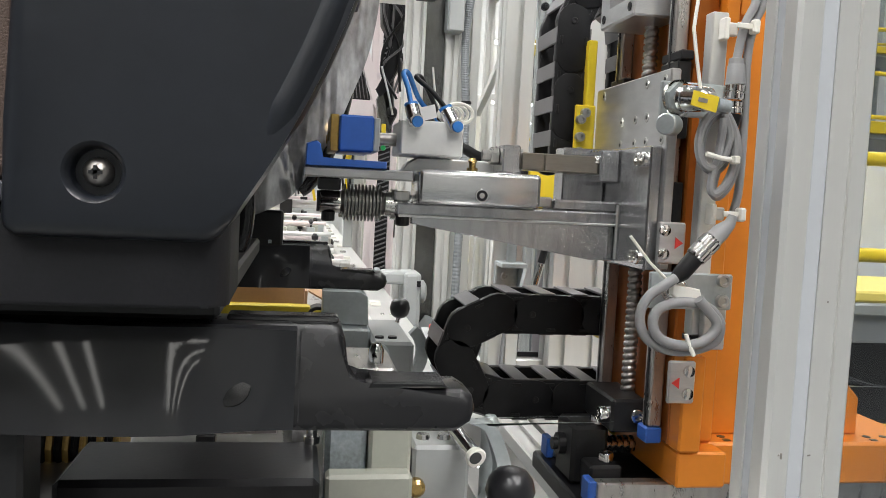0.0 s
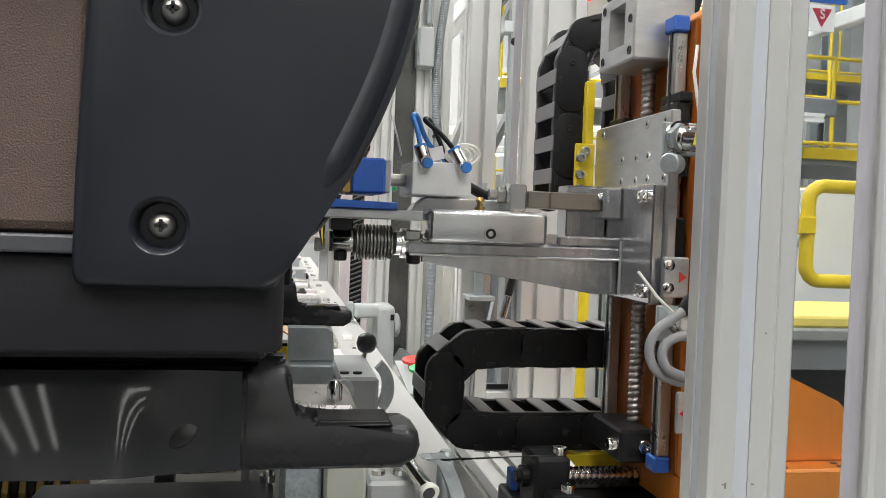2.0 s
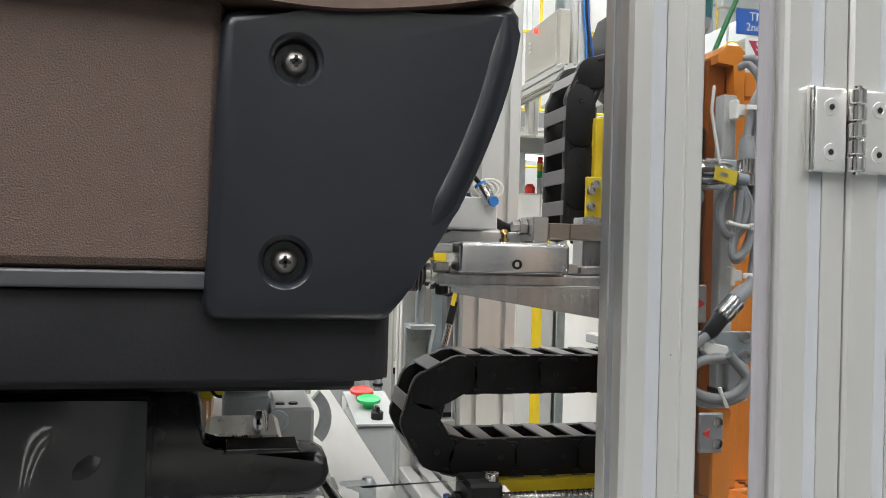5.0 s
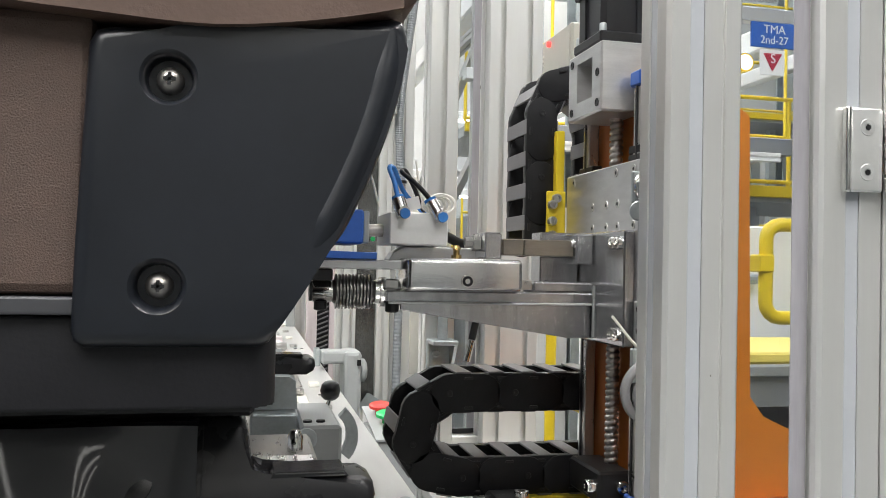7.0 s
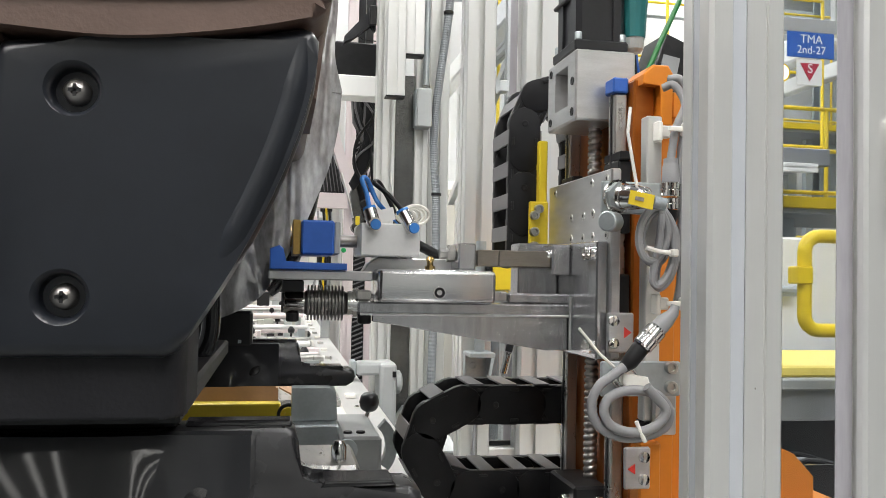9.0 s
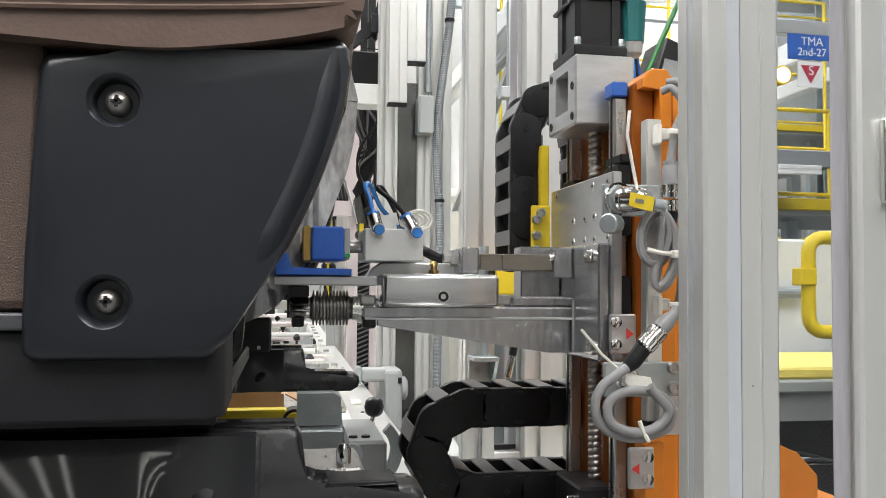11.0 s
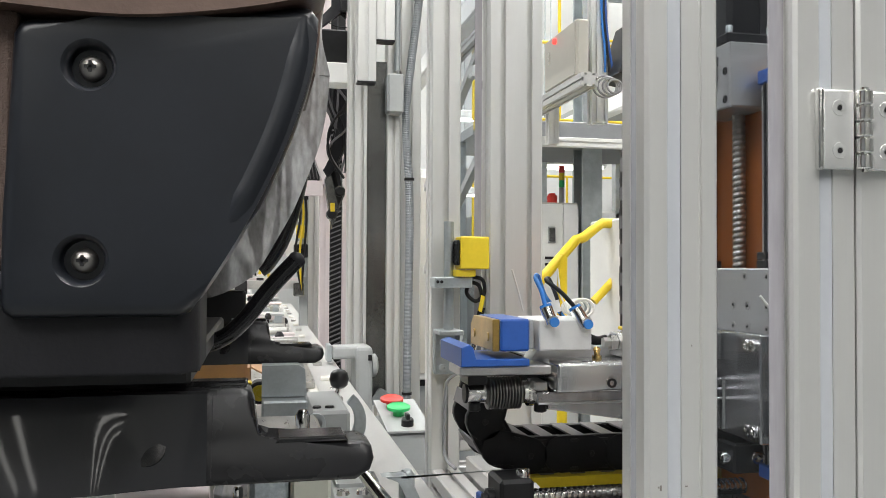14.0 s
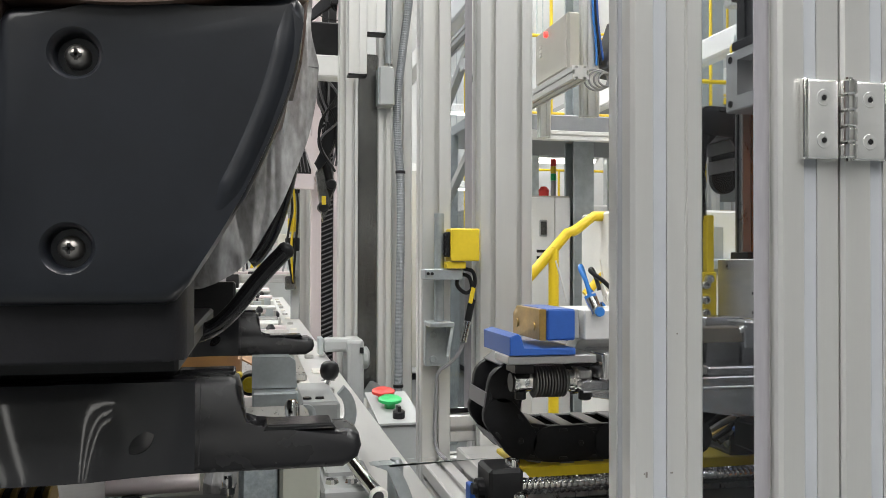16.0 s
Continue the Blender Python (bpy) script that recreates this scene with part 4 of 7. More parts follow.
# ---- pallet conveyor ----
def conveyor():
    t = thing("pallet_conveyor", "aluminium pallet conveyor running away along the line", "conveyor", (0.0, 0.4, 0.0))
    part("edge_plate", box(0.088, 0.150, 0.30, 4.6, 0.888, 0.899, 0.0015), ALU_Y, t, "bright aluminium edge plate")
    part("side_beam", prism([(0.112 + p[0], 0.79 + p[1]) for p in slots(0.036, 0.096, 1, 2, 0.008, 0.006)], "y", 0.30, 4.6), ALU_Y, t)
    part("guide_rail", box(0.070, 0.087, 0.30, 4.6, 0.886, 0.906, 0.002), WHITEPL, t, "white plastic guide rail")
    part("inner_rail", box(0.040, 0.060, 0.30, 4.6, 0.884, 0.902, 0.002), ALU_Y, t)
    part("far_beam", prism([(-0.72 + p[0], 0.79 + p[1]) for p in slots(0.05, 0.10, 1, 2, 0.008, 0.006)], "y", 0.30, 4.6), ALU_Y, t)
    bm = bmesh.new()
    for k in range(150):
        y = 0.5 + k * 0.021
        box(0.0612, 0.0690, y, y + 0.014, 0.889, 0.8985, bm=bm)
    part("chain", bm, STEEL, t, "steel roller chain", kind="stuff")
    for k in range(9):
        y = 1.30 + k * 0.36
        part("crossbar", box(-0.66, 0.0395, y, y + 0.05, 0.862, 0.89, 0.002), ALU_Y, t)
        blk = part("stop_block", box(-0.02, 0.03, y + 0.07, y + 0.12, 0.862, 0.905, 0.003), (YELLOWPLATE, ZINC, BLACKPL)[k % 3], t)
        part("roller", tube([(-0.3, y + 0.18, 0.880), (0.039, y + 0.18, 0.880)], 0.016, n=12), (STEEL, YELLOWPLATE)[k % 2], t, smooth=True)
        part("roller", tube([(-0.3, y + 0.26, 0.880), (0.039, y + 0.26, 0.880)], 0.012, n=12), WHITEPL, t, smooth=True)
        part("bracket", box(0.020, 0.0395, y + 0.2, y + 0.235, 0.8905, 0.925, 0.002), ZINC, t)
    for k in range(14):
        y = 1.22 + k * 0.23
        part("sensor_block", box(0.012 + 0.012 * (k % 3), 0.036 + 0.010 * (k % 2), y, y + 0.03, 0.9025, 0.915 + 0.006 * (k % 3), 0.002), (BLACKPL, ZINC, STEEL, YELLOWPLATE)[k % 4], t)
        part("cross_tube", tube([(-0.5, y + 0.1, 0.893), (0.039, y + 0.1, 0.893)], 0.007, n=10), (PINKWHITE, STEEL)[k % 2], t, "", True)
        part("side_clamp", box(0.100, 0.118, y + 0.05, y + 0.075, 0.8995, 0.906, 0.001), (STEEL, WHITEPL)[k % 2], t)
    for x0 in (-0.30, -0.16, -0.06):
        part("lane_rail", box(x0, x0 + 0.022, 1.15, 4.6, 0.895, 0.905, 0.002), PINKWHITE, t)
    for k in range(3):
        for s in (0.112, 0.128):
            part("screw", lathe((s, 0.66 + k * 0.75, 0.899), (0, 0, 1), [(0, 0.0042), (0.0018, 0.003)], n=12), CHROME, t)
    for y in (0.5, 2.0, 3.6):
        for x in (0.112, -0.72):
            part("leg", box(x, x + 0.04, y, y + 0.04, 0, 0.7895, 0.002), ALU, t)


conveyor()


def pallet():
    """The carrier plate with its clamps, on which the seat stands."""
    t = thing("seat_pallet", "steel seat pallet with clamps, pins and nylon blocks", "pallet", (0, 0.5, 0.906))
    part("plate", box(-0.62, 0.085, 0.36, 1.12, 0.9065, 0.922, 0.002), PLATE, t)
    part("black_pad", box(-0.136, -0.012, 0.460, 0.525, 0.9225, 0.960, 0.003), MOTORBLK, t, "glossy black pad")
    # dark discs laid on the plate in place of its shaded holes
    for k, x in enumerate((-0.23, -0.27, -0.31)):
        part("dark_hole_disc", lathe((x, 0.43 + 0.03 * k, 0.922), (0, 0, 1), [(0, 0.008), (0.0008, 0.006)], n=14), BLACKMET, t)
    # far clamp
    part("clamp_block", box(-0.002, 0.042, 0.83, 0.90, 0.9225, 0.972, 0.002), ZINC, t, "blue-grey zinc clamp block")
    part("riser", prism([(-0.002, 0.973), (0.042, 0.973), (0.040, 1.0), (0.034, 1.004), (-0.002, 1.004)], "y", 0.85, 0.89), ZINC, t)
    part("clamp_body", box(0.0425, 0.080, 0.80, 0.93, 0.9225, 0.966, 0.003), GREYPL, t)
    for x in (0.050, 0.062):
        part("slot_screw", lathe((x, 0.82, 0.966), (0, 0, 1), [(0, 0.0045), (0.002, 0.004)], n=12), BLACKMET, t)
    kx, ky, kz = 0.0800, 0.92, 0.980
    part("knob_stem", tube([(0.072, 0.915, 0.945), (kx, ky, kz - 0.008)], 0.0026, n=10), CHROME, t)
    part("ball_knob", lathe((kx, ky, kz - 0.0105), (0, 0, 1), [(0, 0.003), (0.001, 0.006), (0.004, 0.0092), (0.0105, 0.0108), (0.017, 0.0092), (0.020, 0.006), (0.021, 0.002)], n=18), MOTORBLK, t, "glossy black ball knob", True)
    hl = part("handle", prism(arc(0.066, 0.945, 0.036, 48, -40, 10) + arc(0.066, 0.945, 0.025, -40, 48, 10), "y", 0.855, 0.868, 0.001), ZINC, t, "curved zinc clamp handle")
    # middle pin plate
    part("pin_plate", box(-0.01, 0.040, 0.585, 0.66, 0.972, 0.988, 0.003), STEEL, t)
    part("pin_riser", box(-0.005, 0.035, 0.595, 0.65, 0.9225, 0.9715, 0.002), ZINC, t)
    part("locating_pin", lathe((0.0262, 0.60, 0.988), (0, 0, 1), [(0, 0.0052), (0.010, 0.0052), (0.014, 0.003)], n=16), CHROME, t, "", True)
    part("spring_eye", lathe((0.047, 0.79, 0.957), (0, -1, 0), [(0, 0.0095), (0.004, 0.0095), (0.004, 0.006), (0.001, 0.006)], n=18), ZINC, t, "", True)
    # near clamp
    part("nylon_block", box(0.0149, 0.0383, 0.50, 0.545, 0.9225, 0.9815, 0.002), TAN, t, "pale cast nylon block")
    part("nylon_step", box(-0.0081, 0.0378, 0.486, 0.4995, 0.9225, 0.9529, 0.002), TAN, t)
    part("clear_block", box(-0.0085, 0.0142, 0.503, 0.54, 0.9225, 0.9830, 0.003), CLEARPL, t, "smoky clear plastic block")
    part("near_block", box(0.0392, 0.0711, 0.50, 0.60, 0.9225, 0.9644, 0.002), GREYPL, t)
    part("block_rib", box(0.0437, 0.0709, 0.53, 0.56, 0.9648, 0.9651, 0.002), GREYPL, t)
    for x, y in ((0.0466, 0.515), (0.0586, 0.515), (0.0635, 0.522)):
        part("slot_screw", lathe((x, y, 0.9644), (0, 0, 1), [(0, 0.0042), (0.0025, 0.0036), (0.0025, 0.002)], n=12), CHROME, t)
    part("brass_bolt", lathe((0.0414, 0.4995, 0.9422), (0, -1, 0), [(0, 0.0052), (0.004, 0.005), (0.006, 0.003)], n=14), BRASS, t, "", True)
    part("pad_bolt", lathe((-0.0154, 0.52, 0.9602), (0, 0, 1), [(0, 0.0045), (0.004, 0.0045), (0.004, 0.0030), (0.009, 0.0030), (0.011, 0.002)], n=14), CHROME, t, "", True)
    part("pin_tube", tube([(0.0595, 0.520, 0.9749), (0.0697, 0.485, 0.9644)], [0.0036, 0.0046], n=16), CHROME, t, "", True)
    part("pin_ring", lathe((0.0697, 0.4845, 0.9644), (0.0102, -0.035, -0.0105), [(0, 0.0052), (0.003, 0.0058), (0.004, 0.0050)], n=18), WHITEPL, t, "", True)
    part("pin_core", lathe((0.0697, 0.4805, 0.9642), (0.0102, -0.035, -0.0105), [(0, 0.0036), (0.001, 0.0034)], n=14), BLACKMET, t)
    bow = smooth_line([(x, 0.50, z) for x, z in [(0.072, 0.9786), (0.0797, 0.9777), (0.0869, 0.9643), (0.0902, 0.9515), (0.0871, 0.9393), (0.081, 0.9322)]], 4)
    part("near_handle", prism([(p.x + 0.0035, p.z) for p in bow] + [(p.x - 0.0045, p.z) for p in bow[::-1]], "y", 0.494, 0.506, 0.0015), ZINC, t, "curved zinc clamp handle", True)
    part("handle_stop", lathe((0.0864, 0.52, 0.9225), (0, 0, 1), [(0, 0.005), (0.0506, 0.005), (0.0539, 0.003)], n=14), ZINC, t, "", True)
    part("knob_post", tube([(0.0787, 0.44, 0.9225), (0.0787, 0.44, 0.9504)], 0.003, n=10), CHROME, t)
    part("near_knob", lathe((0.0787, 0.44, 0.9496), (0, 0, 1), [(0, 0.004), (0.0018, 0.0074), (0.006, 0.0108), (0.0118, 0.0123), (0.0175, 0.0108), (0.0215, 0.0076), (0.0236, 0.002)], n=24), MOTORBLK, t, "glossy black ball knob", True)
    part("tie_rod", tube([(-0.0961, 0.60, 0.9471), (-0.0361, 0.60, 0.948)], 0.0062, n=14), PINKWHITE, t, "", True)
    part("rod_stand", box(-0.0861, -0.0741, 0.594, 0.606, 0.9225, 0.9421, 0.001), BLACKMET, t)
    part("film_scrap", lathe((-0.0248, 0.56, 0.9225), (0.1, 0, 1), [(0, 0.012), (0.02, 0.009), (0.035, 0.011), (0.055, 0.008), (0.062, 0.004)], n=9), FILM, t, "crumpled clear film")
    for j in range(46):
        x = -0.1331 - 0.0050 * j
        part("hose_rib", lathe((x, 0.62, 0.9282), (-1, 0, 0), [(0, 0.0172), (0.0006, 0.0196), (0.0026, 0.0196), (0.0032, 0.0172), (0.0050, 0.0172)], n=14), (GOLD, BLACKPL)[j % 2], t)


pallet()


def carton():
    t = thing("carton", "open brown cardboard carton on the pallet", "box", (-0.06, 1.0, 0.922))
    y0, y1 = 0.97, 1.09
    part("front", prism([(-0.11, 0.9225), (-0.020, 0.9225), (-0.020, 0.996), (-0.052, 0.996), (-0.052, 1.0015), (-0.083, 1.0015), (-0.083, 1.010), (-0.11, 1.010)], "y", y0, y0 + 0.003), CARD, t, "stepped carton front")
    part("tape", box(-0.072, -0.052, y0 - 0.0006, y0 - 0.0001, 0.9955, 0.9985), PINKWHITE, t, "strip of packing tape")
    part("back", box(-0.11, -0.015, y1, y1 + 0.003, 0.9225, 0.998), CARD, t)
    part("side", box(-0.018, -0.015, y0 + 0.0035, y1 - 0.0005, 0.9225, 0.988), CARD, t)
    part("side", box(-0.11, -0.107, y0 + 0.0035, y1 - 0.0005, 0.9225, 0.988), CARD, t)
    part("flap", prism([(-0.014, 0.987), (0.006, 0.976), (0.006, 0.974), (-0.014, 0.985)], "y", y0 + 0.02, y1 - 0.01), CARD, t)
    g = thing("yellow_roller", "yellow pallet stop with a black rubber roller", "stop", (-0.06, 0.93, 0.922))
    part("bar", box(-0.12, -0.012, 0.925, 0.945, 0.952, 0.9785, 0.003, seg=2), YELLOWPLATE, g)
    part("roller", lathe((-0.004, 0.948, 0.9665), (0, -1, 0), [(0, 0.0122), (0.024, 0.0122), (0.025, 0.0112)], n=20), BLACKPL, g, "", True)
    part("hub", lathe((-0.004, 0.9228, 0.9665), (0, -1, 0), [(0, 0.0088), (0.002, 0.0082), (0.002, 0.0045), (0.0005, 0.0042)], n=20), YELLOWPLATE, g)
    part("foot", box(-0.10, -0.03, 0.93, 0.94, 0.9225, 0.9548), ZINC, g)


carton()


def drive_head():
    """The grey drive housing at the conveyor's edge."""
    y = 1.74
    t = thing("drive_housing", "light grey plastic drive housing with a round cap", "motor", (0.19, y, 0.74))
    part("neck", box(0.140, 0.205, y, y + 0.05, 0.910, 0.937, 0.006, seg=2), GREYPL, t)
    part("body", box(0.186, 0.222, y - 0.01, y + 0.08, 0.74, 0.936, 0.008, seg=2), GREYPL, t)
    part("cap", lathe((0.2225, y + 0.02, 0.895), (1, 0, 0), [(0, 0.024), (0.008, 0.024), (0.013, 0.016)], n=20), GREYPL, t, "", True)
    part("badge", box(0.212, 0.220, y - 0.0125, y - 0.0105, 0.908, 0.920), BLACKPL, t)
    part("flange", box(0.128, 0.1395, y + 0.005, y + 0.045, 0.905, 0.940, 0.002), ZINC, t)
    part("foot", box(0.190, 0.218, y, y + 0.06, 0, 0.7395, 0.002), ALU, t)


drive_head()


def far_pallet(y, seed):
    """A loaded carrier further down the line, crowded with clamps."""
    rnd = random.Random(seed)
    t = thing("seat_pallet", "steel pallet with clamps waiting further down the line", "pallet", (-0.2, y, 0.9065), "waiting pallets")
    part("plate", box(-0.52, 0.082, y, y + 0.46, 0.9065, 0.918, 0.002), STEEL, t)
    for k in range(5):
        yy = y + 0.03 + 0.095 * k
        z = 0.94 + rnd.uniform(0.0, 0.045)
        part("cross_tube", tube([(-0.5, yy, z), (0.055, yy, z)], rnd.choice((0.006, 0.009)), n=10), rnd.choice((PINKWHITE, STEEL, ALU_Y)), t, "", True)
        for x in (-0.34, 0.03):
            part("support", box(x, x + 0.018, yy - 0.008, yy + 0.008, 0.9185, z - 0.004), ZINC, t)
    for k in range(12):
        x, yy, h = rnd.uniform(-0.12, 0.05), y + 0.02 + 0.034 * k, rnd.uniform(0.012, 0.055)
        w = rnd.uniform(0.012, 0.030)
        part("clamp_block", box(x, x + w, yy, yy + 0.022, 0.9185, 0.9185 + h, 0.0015), rnd.choice((ZINC, GREYPL, YELLOWPLATE, BLACKPL, STEEL, TAN, PINKWHITE)), t)
        if k % 3 == 0:
            part("ball_knob", lathe((x + w / 2, yy + 0.011, 0.9187 + h), (0, 0, 1), [(0, 0.003), (0.008, 0.003), (0.010, 0.008), (0.018, 0.009), (0.025, 0.004)], n=12), MOTORBLK, t, "", True)


for k in range(4):
    far_pallet(1.36 + 0.66 * k, 20 + k)



def button_box():
    t = thing("push_button_box", "pale grey operator box with red and green mushroom buttons", "control box", (0.25, 1.5, 0.5))
    part("body", box(0.210, 0.288, 1.44, 1.62, 0.30, 0.815, 0.004), GREYPL, t)
    part("top_plate", prism([(1.435, 0.8155), (1.625, 0.840), (1.625, 0.8435), (1.435, 0.819)], "x", 0.209, 0.289, 0.0008), GREYPL, t)
    for (x, y, z, r, m, nm) in ((0.2375, 1.575, 0.836, 0.0215, RED, "red_button"), (0.2425, 1.525, 0.829, 0.0215, GREEN, "green_button")):
        part(nm, lathe((x, y, z), (0, -0.15, 1), [(0, 0.010), (0.012, 0.010), (0.014, r), (0.019, r), (0.022, r * 0.75)], n=24), m, t, "mushroom push button", True)
    part("selector", lathe((0.2490, 1.465, 0.822), (0, -0.15, 1), [(0, 0.011), (0.012, 0.011), (0.014, 0.009)], n=16), BLACKPL, t)
    part("selector_grip", box(0.246, 0.252, 1.454, 1.474, 0.832, 0.844, 0.001), BLACKPL, t)
    part("pilot", lathe((0.222, 1.9, 0.885), (0, 0, 1), [(0, 0.014), (0.006, 0.014)], n=18), GREEN, t)
    part("pilot_stand", tube([(0.222, 1.9, 0.60), (0.222, 1.9, 0.8848)], 0.008, n=10), BLACKPL, t)
    g = thing("floor_stand", "pale grey stand under the operator box", "stand", (0.25, 1.5, 0))
    part("column", box(0.225, 0.270, 1.45, 1.53, 0, 0.2995, 0.003), GREYPL, g)
    b = thing("base_bracket", "small galvanised bracket at the column foot", "bracket", (0.26, Y - 0.03, 0.80))
    part("plate", prism([(0.225, 0.800), (0.295, 0.800), (0.285, 0.815), (0.255, 0.835), (0.248, 0.835)], "y", Y - 0.02, Y - 0.012), ZINC, b)


button_box()


# ---- seat rails, fixed on the pallet ----
def lean(bm, ymid, z0, slope):
    """Leans the near face of a body back as it rises."""
    for v in bm.verts:
        if v.co.y < ymid:
            v.co.y += (v.co.z - z0) * slope
    return bm



def swollen_face(dx, y, z0, z1):
    """The moulded front of a rail cover: it leans back towards the top and swells in broad waves."""
    bm = bmesh.new()
    nx, nz = 90, 14
    grid = []
    for i in range(nx + 1):
        x = -0.42 + 0.394 * i / nx
        col = []
        for k in range(nz + 1):
            v = k / nz
            lean_back = 0.0130 * v + 0.0010 * v * v
            swell = (0.0100 + 0.0020 * v) * math.exp(-((x + 0.093) / 0.070) ** 2)
            dent = 0.0012 * math.exp(-((x + 0.050) / 0.010) ** 2 - ((v - 0.5) / 0.3) ** 2)
            fade = min(1.0, i / 4, (nx - i) / 10)
            col.append(bm.verts.new((x + dx, y + (lean_back - swell + dent) * fade + 0.0002 * (1 - fade), z0 + (z1 - z0) * v)))
        grid.append(col)
    back = [[bm.verts.new((g[k].co.x, y + 0.012, g[k].co.z)) for k in (0, nz)] for g in grid]
    for i in range(nx):
        for k in range(nz):
            bm.faces.new((grid[i][k], grid[i + 1][k], grid[i + 1][k + 1], grid[i][k + 1]))
        bm.faces.new((grid[i][0], back[i][0], back[i + 1][0], grid[i + 1][0]))
        bm.faces.new((grid[i][nz], grid[i + 1][nz], back[i + 1][1], back[i][1]))
    return bm


def seat_rail(y, dx, label):
    """A long rail cover that steps down to a rounded toe."""
    w = 0.034
    t = thing("seat_rail", label, "seat rail", (dx, y, 0.922), "seat rails")
    top, low, toe, bot = 1.0463, 1.0192, 0.0502 + dx, 1.0028
    body = [(-0.42 + dx, bot), (toe - 0.009, bot), (toe - 0.002, bot + 0.004), (toe, bot + 0.009), (toe - 0.001, low - 0.002), (toe - 0.006, low + 0.001)]
    body += [(0.0005 + dx, low - 0.0003), (-0.0024 + dx, low + 0.0012), (-0.0036 + dx, low + 0.005), (-0.0056 + dx, top - 0.007), (-0.0072 + dx, top - 0.0022), (-0.0110 + dx, top), (-0.42 + dx, top)]
    part("cover", lean(prism(body, "y", y, y + w, 0.0035, seg=3), y + w / 2, bot, 0.36), RAILBODY, t, smooth=True)
    part("face", swollen_face(dx, y, bot + 0.0012, top - 0.0016), RAILFACE, t, "swelling glossy front of the cover", True)
    part("top_cap", lean(box(-0.0550 + dx, -0.0086 + dx, y + 0.0015, y + w - 0.004, top - 0.0012, top + 0.0018, 0.0010, seg=2), y + w / 2, bot, 0.36), RAILPL, t, "black cap strip")
    part("toe_lip", prism([(0.004 + dx, low + 0.0008), (toe - 0.012, low + 0.0012), (toe - 0.014, low + 0.0036), (0.006 + dx, low + 0.0036)], "y", y + 0.006, y + w - 0.006, 0.0008), RAILPL, t)
    part("seam", lean(box(-0.0245 + dx, -0.0240 + dx, y - 0.0003, y + 0.002, bot + 0.004, top - 0.004), y + w / 2, bot, 0.36), MATTE, t)
    part("boss", lathe((-0.052 + dx, y + 0.0010, 1.022), (0, -1, 0.32), [(0, 0.009), (0.0008, 0.0086), (0.0011, 0.006)], n=24), RAILPL, t, "", True)
    for x in (-0.30, -0.16):
        part("foot", box(x + dx, x + 0.03 + dx, y + 0.004, y + w - 0.004, 0.9225, bot - 0.0005, 0.002), BLACKMET, t)


seat_rail(0.395, 0.0, "glossy black plastic seat rail cover with a stepped toe")
seat_rail(0.872, 0.0105, "glossy black seat rail cover on the far side of the pallet")


# ---- car seat, which slides on its rails ----
def cover_edge(z):
    """Right edge of the side cover at a height."""
    return 0.0193 - 1.70 * max(0.0, 1.203 - z) ** 1.66


def carve(bm, cutters, name):
    """Cuts turned hollows out of a closed bmesh and returns the result."""
    me, mc = bpy.data.meshes.new(name), bpy.data.meshes.new(name)
    bmesh.ops.recalc_face_normals(bm, faces=bm.faces)
    bmesh.ops.recalc_face_normals(cutters, faces=cutters.faces)
    bm.to_mesh(me), bm.free(), cutters.to_mesh(mc), cutters.free()
    a, b = new(name, me), new(name, mc)
    md = a.modifiers.new("cut", "BOOLEAN")
    md.object, md.operation, md.solver = b, "DIFFERENCE", "EXACT"
    bpy.context.view_layer.update()
    got = bpy.data.meshes.new_from_object(a.evaluated_get(bpy.context.evaluated_depsgraph_get()))
    bpy.data.objects.remove(a), bpy.data.objects.remove(b)
    out = bmesh.new()
    out.from_mesh(got)
    return out


SEAT_BASE = (-0.06, 0.5, 1.0465)
SCREWS = ((-0.0674, 1.1787), (-0.0694, 1.1042))


